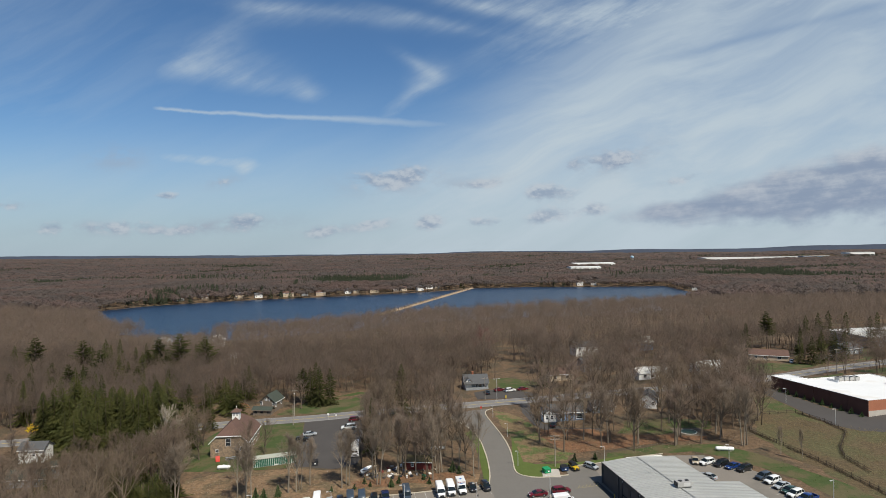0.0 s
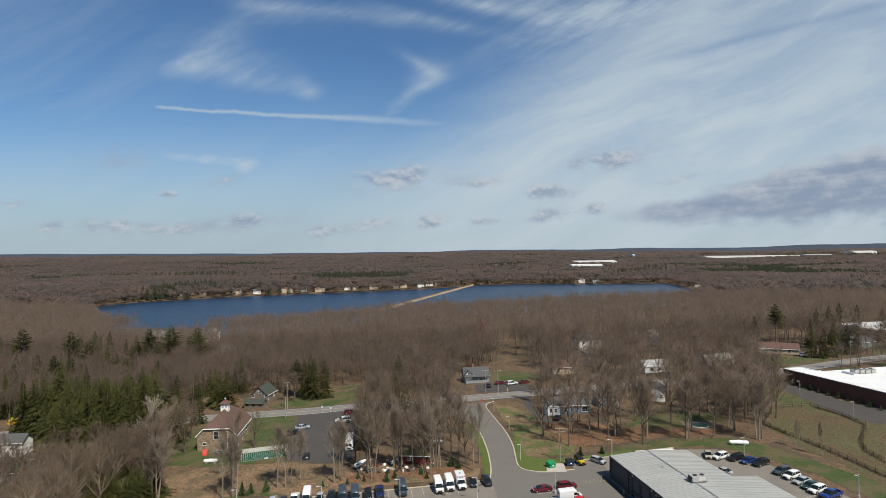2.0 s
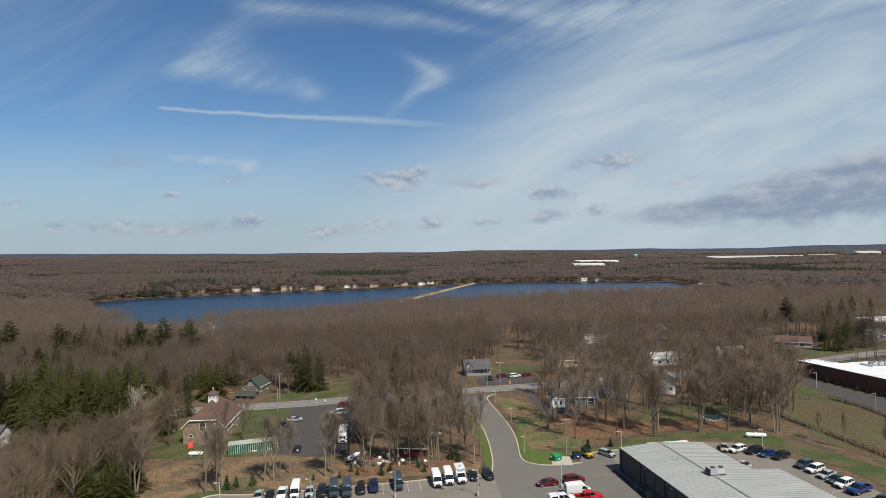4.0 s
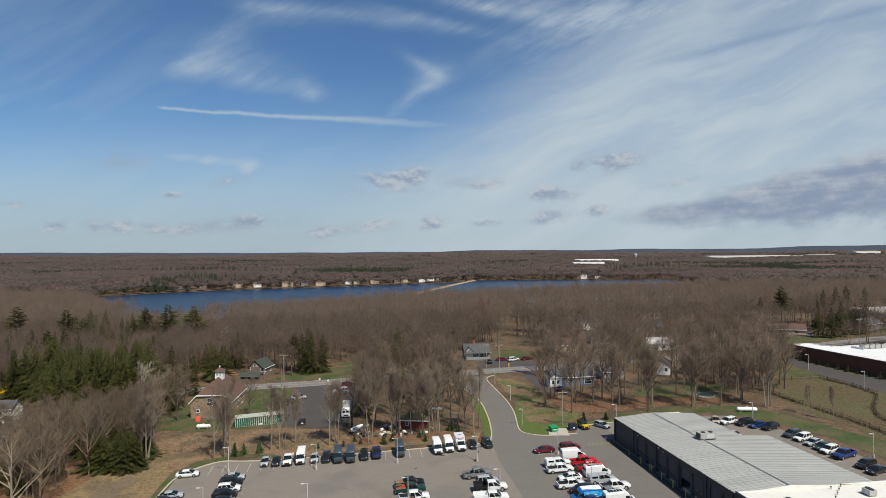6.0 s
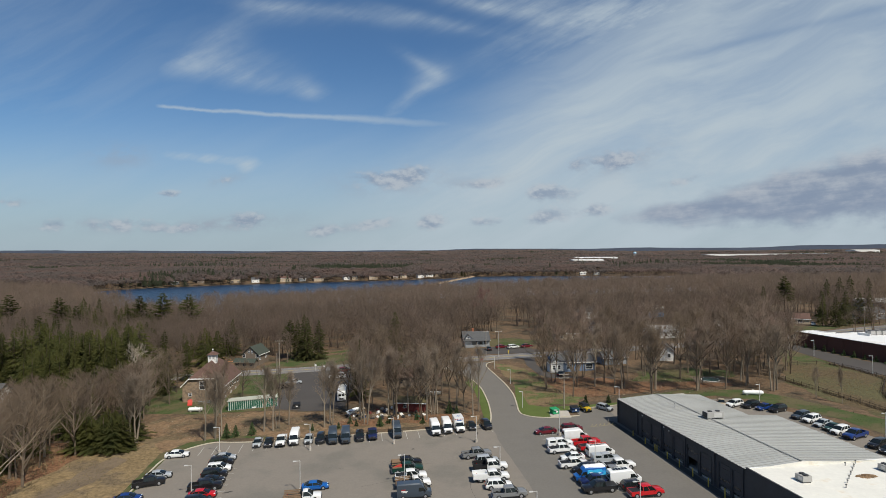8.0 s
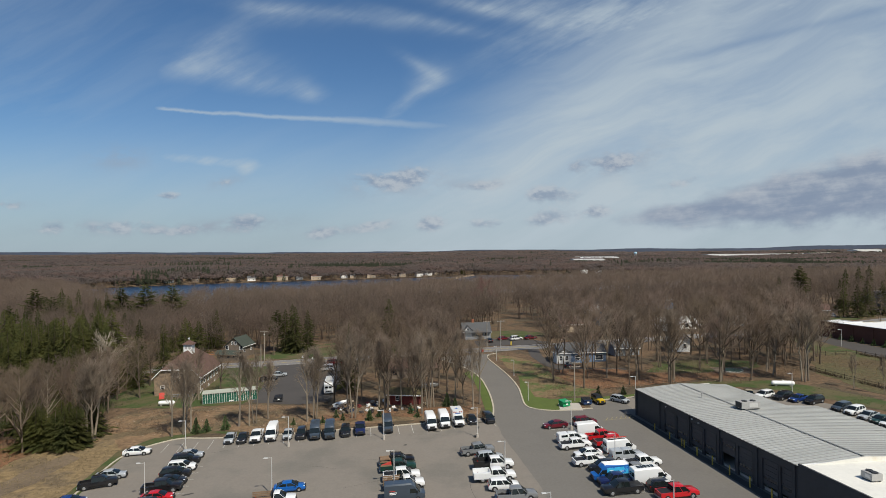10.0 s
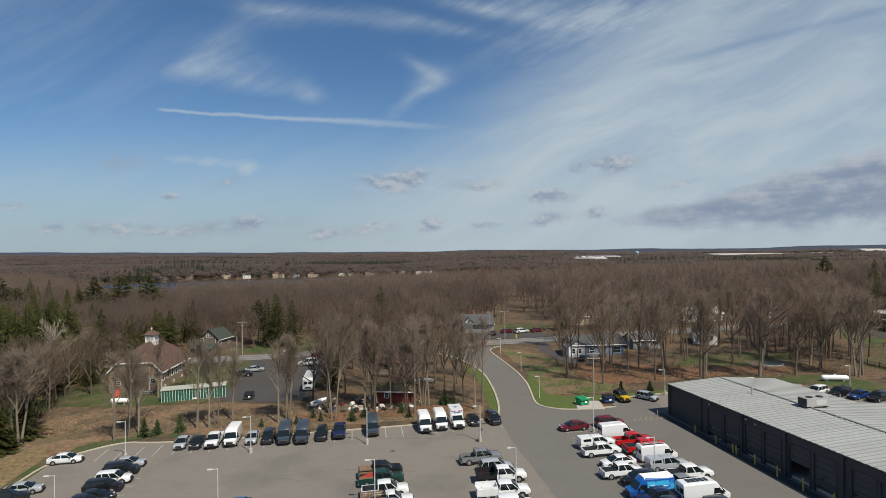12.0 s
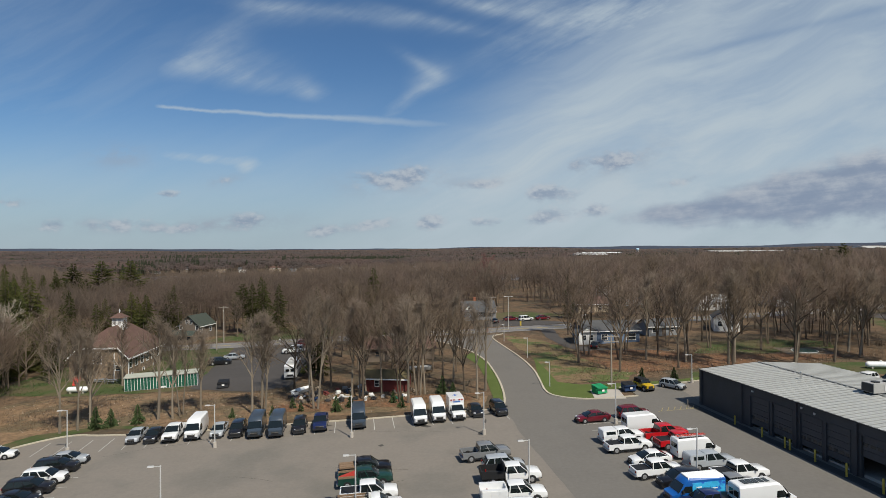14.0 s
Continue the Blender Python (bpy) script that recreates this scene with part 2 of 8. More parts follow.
def glass_like(name, base, rough=0.08):
    mat = bpy.data.materials.new(name)
    mat.use_nodes = True
    bsdf = mat.node_tree.nodes["Principled BSDF"]
    bsdf.inputs["Base Color"].default_value = (*base, 1.0)
    bsdf.inputs["Roughness"].default_value, bsdf.inputs["Specular IOR Level"].default_value = rough, 0.6
    return mat


LITTER = surface("leaf_litter", (0.140, 0.091, 0.053), 0.95, vary=0.5, coarse=0.10, fine=1.1, second=(0.076, 0.058, 0.036), mix_at=(0.44, 0.58), bump=0.3, grain=0.8)
BARE_EARTH = surface("bare_earth", (0.215, 0.138, 0.078), 0.95, vary=0.5, coarse=0.16, fine=1.2, second=(0.125, 0.092, 0.052), mix_at=(0.46, 0.58), bump=0.3, grain=0.9)
LAWN = surface("lawn", (0.056, 0.080, 0.022), 0.95, vary=0.4, coarse=0.15, fine=3.0, second=(0.094, 0.080, 0.038), mix_at=(0.42, 0.58), bump=0.05, grain=0.25)
LAWN_TRIM = surface("trimmed_lawn", (0.084, 0.112, 0.026), 0.95, vary=0.25, coarse=0.3, fine=4.0, bump=0.03, grain=0.2)
DRY_GRASS = surface("dry_grass", (0.106, 0.076, 0.040), 0.95, vary=0.6, coarse=0.07, fine=1.3, second=(0.080, 0.072, 0.033), mix_at=(0.46, 0.60), bump=0.2, grain=0.9)
RUST_LITTER = surface("rusty_leaf_bed", (0.195, 0.100, 0.052), 0.95, vary=0.5, coarse=0.16, fine=1.3, second=(0.130, 0.078, 0.042), mix_at=(0.46, 0.60), bump=0.3, grain=0.9)
SLOPE_GRASS = surface("slope_grass", (0.185, 0.128, 0.068), 0.95, vary=0.5, coarse=0.16, fine=1.6, second=(0.082, 0.100, 0.032), mix_at=(0.47, 0.60), bump=0.15, grain=0.8)
STRAW = surface("straw_grass", (0.215, 0.152, 0.078), 0.95, vary=0.5, coarse=0.12, fine=1.2, second=(0.13, 0.096, 0.058), mix_at=(0.47, 0.62), bump=0.15, grain=0.9)
ASPHALT = surface("worn_asphalt", (0.208, 0.183, 0.155), 0.9, vary=0.24, coarse=0.07, fine=2.4, second=(0.152, 0.139, 0.119), mix_at=(0.46, 0.66), bump=0.01, grain=0.15)
COOL_ASPHALT = surface("cool_grey_asphalt", (0.156, 0.144, 0.127), 0.9, vary=0.18, coarse=0.06, fine=2.4, second=(0.136, 0.126, 0.112), mix_at=(0.46, 0.66), bump=0.01, grain=0.15)
DARK_ASPHALT = surface("dark_asphalt", (0.070, 0.063, 0.058), 0.9, vary=0.2, coarse=0.12, fine=1.2, bump=0.01, grain=0.12)
ROAD_GREY = surface("road_asphalt", (0.190, 0.180, 0.173), 0.9, vary=0.15, coarse=0.1, fine=1.5, grain=0.1)
KERB = surface("concrete_kerb", (0.45, 0.40, 0.31), 0.9, vary=0.2, coarse=0.5, fine=5.0)
CONCRETE = surface("concrete", (0.42, 0.38, 0.33), 0.9, vary=0.2, coarse=0.4, fine=4.0)
LINE_PAINT = surface("line_paint", (0.42, 0.41, 0.38), 0.8, vary=0.45, coarse=1.2, fine=7.0, grain=0.3)
YELLOW_PAINT = surface("yellow_paint", (0.47, 0.35, 0.06), 0.6, vary=0.2, coarse=0.8)
FADED_PAINT = surface("faded_yellow_paint", (0.30, 0.245, 0.125), 0.85, vary=0.5, coarse=1.2, fine=7.0, grain=0.4)
# asphalt with the door wall's shadow put into its colour
DOOR_SHADE = surface("shade_dark_asphalt", (0.062, 0.058, 0.052), 0.85, vary=0.4, coarse=0.4, fine=3.0, grain=0.3)
OIL = surface("oil_stain", (0.070, 0.064, 0.056), 0.7, vary=0.4, coarse=0.9, fine=5.0, grain=0.3)
TAR = surface("crack_tar", (0.05, 0.048, 0.045), 0.8, vary=0.2)
WATER = surface("lake_water", (0.010, 0.026, 0.055), 0.30, vary=0.25, coarse=0.012, fine=0.22, bump=1.8, spec=0.35, grain=0.05)
SHORE = surface("sandy_shore", (0.44, 0.34, 0.23), 0.95, vary=0.4, coarse=0.06, fine=0.5)
CAUSEWAY = surface("causeway_gravel", (0.29, 0.21, 0.135), 0.95, vary=0.3, coarse=0.05, fine=0.4)
ROOF_METAL = surface("ribbed_roof_metal", (0.375, 0.378, 0.362), 0.5, metal=0.15, vary=0.16, coarse=0.12, fine=1.6, grain=0.06, per_object=0.05)
SEAM_METAL = surface("dark_roof_seam", (0.300, 0.302, 0.292), 0.6, metal=0.1, vary=0.15, coarse=0.3)
WALL_METAL = surface("dark_wall_panel", (0.060, 0.061, 0.065), 0.6, metal=0.1, vary=0.22, coarse=0.4, fine=3.0)
DOOR_METAL = surface("door_panel", (0.066, 0.067, 0.072), 0.55, vary=0.12, coarse=0.6)
MEMBRANE = surface("white_membrane", (0.68, 0.66, 0.60), 0.8, vary=0.16, coarse=0.22, fine=1.6, second=(0.56, 0.47, 0.34), mix_at=(0.54, 0.72), grain=0.10)
MEMBRANE_CLEAN = surface("clean_membrane", (0.70, 0.70, 0.69), 0.8, vary=0.10, coarse=0.08, fine=0.8, second=(0.62, 0.60, 0.56), mix_at=(0.52, 0.70), grain=0.05)
MACHINE = surface("galvanised_unit", (0.40, 0.39, 0.37), 0.6, metal=0.2, vary=0.15, coarse=1.2)
DARK_METAL = surface("dark_metal", (0.05, 0.05, 0.052), 0.5, metal=0.4, vary=0.15, coarse=1.0)
BRICK = surface("red_brick", (0.135, 0.062, 0.046), 0.9, vary=0.2, coarse=0.25, fine=4.0)
# the same brick with sunlight put into its brighter colour
BRICK_LIT = surface("sunlit_brick", (0.32, 0.125, 0.070), 0.9, vary=0.2, coarse=0.3, fine=4.0)
STONE = surface("field_stone", (0.31, 0.225, 0.150), 0.95, vary=0.5, coarse=1.5, fine=5.0, second=(0.16, 0.122, 0.090), mix_at=(0.46, 0.58), bump=0.06, grain=0.3)
ROOF_BROWN = surface("brown_shingle", (0.118, 0.070, 0.055), 0.9, vary=0.3, coarse=0.7, fine=6.0)
ROOF_GREY = surface("grey_shingle", (0.085, 0.086, 0.088), 0.9, vary=0.2, coarse=0.7, fine=6.0)
ROOF_GREEN = surface("green_shingle", (0.052, 0.062, 0.050), 0.85, vary=0.2, coarse=0.7, fine=6.0)
ROOF_PALE = surface("pale_roof", (0.50, 0.49, 0.46), 0.8, vary=0.2, coarse=0.5)
SIDING_WHITE = surface("white_siding", (0.74, 0.73, 0.70), 0.75, vary=0.10, coarse=0.8, fine=6.0)
SIDING_GREY = surface("grey_siding", (0.24, 0.25, 0.26), 0.8, vary=0.15, coarse=0.8)
SIDING_BROWN = surface("weathered_wood", (0.17, 0.135, 0.105), 0.9, vary=0.3, coarse=1.2, fine=7.0)
SIDING_BLUE = surface("blue_siding", (0.135, 0.185, 0.27), 0.8, vary=0.15, coarse=0.8)
SIDING_TAN = surface("tan_siding", (0.42, 0.34, 0.25), 0.8, vary=0.15, coarse=0.8)
TRIM_WHITE = surface("white_trim", (0.80, 0.79, 0.77), 0.7, vary=0.06)
FENCE_WOOD = surface("dark_fence_wood", (0.060, 0.048, 0.038), 0.9, vary=0.3, coarse=1.2)
CUT_WOOD = surface("cut_log_wood", (0.30, 0.155, 0.085), 0.9, vary=0.35, coarse=0.8, per_object=0.3)
RED_WOOD = surface("red_painted_wood", (0.150, 0.034, 0.028), 0.85, vary=0.3, coarse=1.0, fine=6.0)
RED_BRIGHT = surface("red_plastic", (0.46, 0.050, 0.034), 0.6, vary=0.1)
GREEN_PANEL = surface("green_panel", (0.016, 0.105, 0.066), 0.7, vary=0.25, coarse=0.9, fine=5.0)
BIN_GREEN = surface("green_painted_steel", (0.018, 0.25, 0.10), 0.5, vary=0.2, coarse=1.2)
BIN_BLUE = surface("blue_painted_steel", (0.018, 0.04, 0.10), 0.5, vary=0.2, coarse=1.2)
BIN_BLUE_LIGHT = surface("blue_marking", (0.03, 0.12, 0.42), 0.5, vary=0.1, world=False)
TANK_WHITE = surface("white_tank_paint", (0.82, 0.82, 0.80), 0.45, vary=0.05)
WOOD_POLE = surface("grey_pole_wood", (0.30, 0.26, 0.215), 0.9, vary=0.25, coarse=1.0)
LAMP_METAL = surface("pale_lamp_metal", (0.55, 0.54, 0.52), 0.5, metal=0.2, vary=0.08)
PANE = glass_like("window_pane", (0.025, 0.030, 0.036))
CAR_GLASS = glass_like("car_glass", (0.010, 0.014, 0.014), 0.04)
PAINT = surface("car_paint", (1, 1, 1), 0.28, vary=0.05, use_colour=True, world=False, spec=0.4, coat=0.6, grain=0.02)
TYRE = surface("tyre_rubber", (0.022, 0.022, 0.022), 0.85, vary=0.1, world=False)
RIM = surface("alloy_rim", (0.42, 0.42, 0.43), 0.32, metal=0.6, vary=0.1, world=False)
CHROME = surface("chrome_trim", (0.62, 0.62, 0.62), 0.22, metal=0.9, vary=0.05, world=False)
BLACK_TRIM = surface("black_plastic", (0.018, 0.018, 0.019), 0.6, vary=0.1, world=False)
HEADLIGHT = glass_like("headlight_glass", (0.72, 0.73, 0.74), 0.08)
TAIL_LIGHT = glass_like("tail_light_red", (0.30, 0.012, 0.010), 0.2)
BED_WOOD = surface("plywood_load", (0.22, 0.145, 0.09), 0.9, vary=0.3, coarse=1.5, world=False)
DECAL_BLUE = surface("cyan_wrap", (0.05, 0.42, 0.70), 0.35, vary=0.5, coarse=0.9, second=(0.02, 0.09, 0.42), mix_at=(0.52, 0.62), world=False, coat=0.4)
PALE_BARK = surface("pale_grey_bark", (0.215, 0.178, 0.134), 0.95, vary=0.3, coarse=0.6, fine=5.0, per_object=0.25, world=False)
BARK = surface("grey_bark", (0.130, 0.100, 0.073), 0.95, vary=0.3, coarse=0.5, fine=5.0, per_object=0.30, world=False)
TWIG = surface("bare_twigs", (0.210, 0.160, 0.122), 0.95, vary=0.46, coarse=0.08, fine=0.5, per_object=0.25, per_island=0.08, second=(0.214, 0.156, 0.122), mix_at=(0.45, 0.6), thin=0.48, facet=0.2)
TWIG_NEAR = surface("near_bare_twigs", (0.196, 0.148, 0.104), 0.95, vary=0.2, coarse=0.05, fine=0.5, per_object=0.25, per_island=0.08, second=(0.160, 0.117, 0.084), mix_at=(0.45, 0.6), thin=0.45, facet=0.3)
TWIG_LIGHT = surface("light_grey_twigs", (0.238, 0.189, 0.144), 0.95, vary=0.2, coarse=0.05, fine=0.5, per_object=0.2, per_island=0.08, thin=0.45, facet=0.3)
TWIG_RED = surface("budding_red_twigs", (0.205, 0.100, 0.088), 0.95, vary=0.2, coarse=0.05, fine=0.5, per_object=0.2, per_island=0.08, thin=0.45, facet=0.3)
TWIG_PALE = surface("pale_twigs", (0.34, 0.29, 0.225), 0.95, vary=0.2, coarse=0.2, per_island=0.25)
# far twigs: distance haze mixed into the base colour, greyer and bluer
TWIG_HAZED = surface("hazed_far_twigs", (0.136, 0.113, 0.103), 0.95, vary=0.34, coarse=0.010, fine=0.05, per_island=0.06, second=(0.154, 0.111, 0.098), mix_at=(0.42, 0.6), grain=0.25, thin=0.48, facet=0.08)
NEEDLE = surface("conifer_needles", (0.060, 0.062, 0.018), 0.9, vary=0.3, coarse=0.3, fine=2.0, per_object=0.25, per_island=0.16, second=(0.068, 0.074, 0.024), mix_at=(0.45, 0.65), thin=0.45)
FAR_NEEDLE = surface("far_conifer_needles", (0.044, 0.052, 0.030), 0.9, vary=0.3, coarse=0.02, fine=0.2, per_island=0.16, thin=0.35, facet=0.3)
OLIVE_NEEDLE = surface("olive_needles", (0.086, 0.088, 0.024), 0.9, vary=0.3, coarse=0.3, fine=2.0, per_object=0.25, per_island=0.16, second=(0.062, 0.070, 0.022), mix_at=(0.45, 0.65), thin=0.45)
SHRUB = surface("evergreen_shrub", (0.050, 0.075, 0.026), 0.9, vary=0.3, coarse=0.8, per_object=0.3, per_island=0.40)
FORSYTHIA = surface("yellow_blossom", (0.55, 0.37, 0.02), 0.9, vary=0.2, per_island=0.3)

# ---- mesh helpers ----
class Shape:
    """Vertices and faces of one mesh, gathered piece by piece."""

    def __init__(self):
        self.v, self.f = [], []

    def add(self, verts, faces):
        n = len(self.v)
        self.v += [tuple(p) for p in verts]
        self.f += [tuple(i + n for i in face) for face in faces]
        return self

    def box(self, x0, x1, y0, y1, z0, z1, inset=0.0):
        """A block; inset draws the top in on all sides."""
        i = inset
        return self.add([(x0, y0, z0), (x1, y0, z0), (x1, y1, z0), (x0, y1, z0), (x0 + i, y0 + i, z1), (x1 - i, y0 + i, z1), (x1 - i, y1 - i, z1), (x0 + i, y1 - i, z1)],
                        [(0, 3, 2, 1), (4, 5, 6, 7), (0, 1, 5, 4), (1, 2, 6, 5), (2, 3, 7, 6), (3, 0, 4, 7)])

    def tube(self, a, b, ra, rb, n=6, caps=True):
        a, b = Vector(a), Vector(b)
        way = (b - a).normalized()
        side = way.orthogonal().normalized()
        up = way.cross(side)
        ring = [(math.cos(2 * math.pi * k / n), math.sin(2 * math.pi * k / n)) for k in range(n)]
        verts = [a + (side * c + up * s) * ra for c, s in ring] + [b + (side * c + up * s) * rb for c, s in ring]
        faces = [(k, (k + 1) % n, n + (k + 1) % n, n + k) for k in range(n)]
        if caps:
            faces += [tuple(range(n - 1, -1, -1)), tuple(range(n, 2 * n))]
        return self.add(verts, faces)

    def loft(self, rings, caps=True):
        n = len(rings[0])
        verts = [p for ring in rings for p in ring]
        faces = [(i * n + k, i * n + (k + 1) % n, (i + 1) * n + (k + 1) % n, (i + 1) * n + k) for i in range(len(rings) - 1) for k in range(n)]
        if caps:
            faces += [tuple(range(n - 1, -1, -1)), tuple(range((len(rings) - 1) * n, len(rings) * n))]
        return self.add(verts, faces)

    def mesh(self, name, material, smooth=False):
        me = bpy.data.meshes.new(name)
        me.from_pydata(self.v, [], self.f)
        me.materials.append(material)
        if smooth:
            me.shade_smooth()
            me.set_sharp_from_angle(angle=radians(38))
        me.update()
        return me


def part(name, shape, material, parent=None, label="", smooth=False):
    """One mesh object, under a thing or a part where parent is given."""
    ob = new(name, shape.mesh(name, material, smooth))
    ob.parent = parent
    return tagged(ob, label)


def thing(name, m, label, category, group=""):
    """An Empty at a thing's base, for its parts."""
    ob = new(name)
    ob.empty_display_size = 0.3
    ob.matrix_basis = m
    return tagged(ob, label, category, group)


def setting(name, shape, material, label="", category=""):
    return tagged(part(name, shape, material), label, category, kind="structure")


# ---- the lie of the land ----
LAKE_Z = -5.0
LAKE = [(-420, 728), (-397, 780), (-310, 855), (-160, 925), (-40, 990), (20, 1040), (60, 1085), (150, 1100), (250, 1080), (395, 1080), (385, 985), (375, 880),
        (350, 770), (250, 640), (140, 585), (40, 565), (-40, 545), (-75, 510), (-118, 495), (-150, 472), (-200, 466), (-262, 490), (-330, 580), (-400, 680)]


def smooth_step(a, b, t):
    t = min(max((t - a) / (b - a), 0.0), 1.0)
    return t * t * (3 - 2 * t)


def lake_distance(x, y):
    """Metres to the lake's edge, negative over the water."""
    best, inside = 1e9, False
    for i in range(len(LAKE)):
        (ax, ay), (bx, by) = LAKE[i - 1], LAKE[i]
        dx, dy = bx - ax, by - ay
        k = min(max(((x - ax) * dx + (y - ay) * dy) / (dx * dx + dy * dy), 0.0), 1.0)
        best = min(best, math.hypot(x - ax - k * dx, y - ay - k * dy))
        if (ay > y) != (by > y) and x < ax + (y - ay) / (by - ay) * dx:
            inside = not inside
    return -best if inside else best


def ground_z(x, y):
    """Height of the ground: an even slope over the near place, a hollow with the lake, low hills far off."""
    near = 0.028 * min(max(x, -120), 180) + 0.02 * (min(max(y, 40), 260) - 150) + 0.2
    if y < 380 and abs(x) < 330:
        return near
    side = min(max(x / max(y, 1.0), -0.8), 0.8)
    crest = 27 + 46 * max(side, 0) + 6 * min(side, 0) + 7 * math.sin(x * 0.0016 + 1.0) + 4 * math.sin(x * 0.0047)
    far = 1.0 + crest * smooth_step(1400, 4800, math.hypot(x, y)) * (1 - (0.20 + 0.36 * max(side, 0)) * smooth_step(2650, 4200, y)) + 3.0 * math.sin(x * 0.006) * math.sin(y * 0.004) * smooth_step(1100, 1700, y)
    far -= 13.0 * smooth_step(0.12, 0.35, side) * smooth_step(1500, 2600, y)
    z = near + (far - near) * smooth_step(410, 640, max(y, abs(x)))
    if 380 < y < 1400 and abs(x) < 800:
        d = lake_distance(x, y)
        z = LAKE_Z - 0.9 + (z - LAKE_Z + 0.9) * smooth_step(-6, 26 if y < 660 + 0.25 * x else 95, d) if d > -6 else LAKE_Z - 0.9
    return z


def spaced(a, b, step):
    n = max(1, round((b - a) / step))
    return [a + (b - a) * i / n for i in range(n)]


def build_ground():
    xs = spaced(-4900, -1500, 170) + spaced(-1500, -600, 60) + spaced(-600, -120, 20) + spaced(-120, 180, 15) + spaced(180, 600, 20) + spaced(600, 1500, 60) + spaced(1500, 4900, 170) + [4900]
    ys = spaced(-1500, 40, 150) + spaced(40, 260, 11) + spaced(260, 1200, 18) + spaced(1200, 2200, 50) + spaced(2200, 4950, 110) + [4950]
    g = Shape()
    g.v = [(x, y, ground_z(x, y)) for y in ys for x in xs]
    w = len(xs)
    g.f = [(j * w + i, j * w + i + 1, (j + 1) * w + i + 1, (j + 1) * w + i) for j in range(len(ys) - 1) for i in range(w - 1)]
    setting("ground", g, LITTER, "brown woodland floor of fallen leaves", "ground")
    water = Shape()
    water.add([(x, y, LAKE_Z) for x, y in LAKE], [tuple(range(len(LAKE)))[::-1]])
    setting("lake_water", water, WATER, "dark blue lake with light ripples", "lake")


build_ground()


def round_off(points, times=2):
    """Cuts the corners of an open line of points."""
    for _ in range(times):
        out = [points[0]]
        for a, b in zip(points, points[1:]):
            out += [(a[0] * 0.75 + b[0] * 0.25, a[1] * 0.75 + b[1] * 0.25), (a[0] * 0.25 + b[0] * 0.75, a[1] * 0.25 + b[1] * 0.75)]
        points = out + [points[-1]]
    return points


def sheet(name, outline, lift, material, label, category, wander=0.0, step=2.0):
    """A flat patch that lies on the slope, lift above the ground; wander roughens its edge."""
    if wander:
        rough = []
        for a, b in zip(outline, outline[1:] + outline[:1]):
            n = max(1, int(math.hypot(b[0] - a[0], b[1] - a[1]) / step))
            for k in range(n):
                x, y = a[0] + (b[0] - a[0]) * k / n, a[1] + (b[1] - a[1]) * k / n
                d = noise.noise_vector((x * 0.23, y * 0.23, 3.0))
                rough.append((x + d.x * wander, y + d.y * wander))
        outline = rough
    g = Shape()
    g.add([(x, y, ground_z(x, y) + lift) for x, y in outline], [tuple(range(len(outline)))])
    ob = setting(name, g, material, label, category)
    if ob.data.polygons[0].normal.z < 0:
        ob.data.flip_normals()
    return ob


def strip(line, width, lift, thick=0.0, side=0.0):
    """A band along a line on the ground; thick gives it upright edges."""
    g = Shape()
    rings = []
    for i, (x, y) in enumerate(line):
        a, b = line[max(i - 1, 0)], line[min(i + 1, len(line) - 1)]
        d = math.hypot(b[0] - a[0], b[1] - a[1]) or 1.0
        nx, ny = -(b[1] - a[1]) / d, (b[0] - a[0]) / d
        l, r = (side + width / 2), (side - width / 2)
        pl, pr = (x + nx * l, y + ny * l), (x + nx * r, y + ny * r)
        zl, zr = ground_z(*pl) + lift, ground_z(*pr) + lift
        if thick:
            rings.append([(*pl, zl - thick), (*pl, zl), (*pr, zr), (*pr, zr - thick)])
        else:
            rings.append([(*pl, zl), (*pr, zr)])
    if thick:
        return g.loft(rings)
    return g.add([p for ring in rings for p in ring], [(2 * i, 2 * i + 1, 2 * i + 3, 2 * i + 2) for i in range(len(rings) - 1)])


# the parking lot's own axes: u along the rows, w away from the camera's start
LOT_TURN = 8.5
LOT_O = Vector((0.0, 158.0))
LOT_U = Vector((math.cos(radians(LOT_TURN)), math.sin(radians(LOT_TURN))))
LOT_W = Vector((-LOT_U.y, LOT_U.x))


def lot(u, w):
    p = LOT_O + LOT_U * u + LOT_W * w
    return p.x, p.y


def ground_pose(x, y, turn=0.0, up=0.0, size=1.0, tilt=True):
    """A pose on the ground, tilted with the slope."""
    m = Matrix.Translation((x, y, ground_z(x, y) + up))
    if tilt:
        m = m @ Vector((0, 0, 1)).rotation_difference(Vector((-0.028, -0.02, 1))).to_matrix().to_4x4()
    return m @ pose(0, 0, 0, 0, 0, turn) @ Matrix.Scale(size, 4)


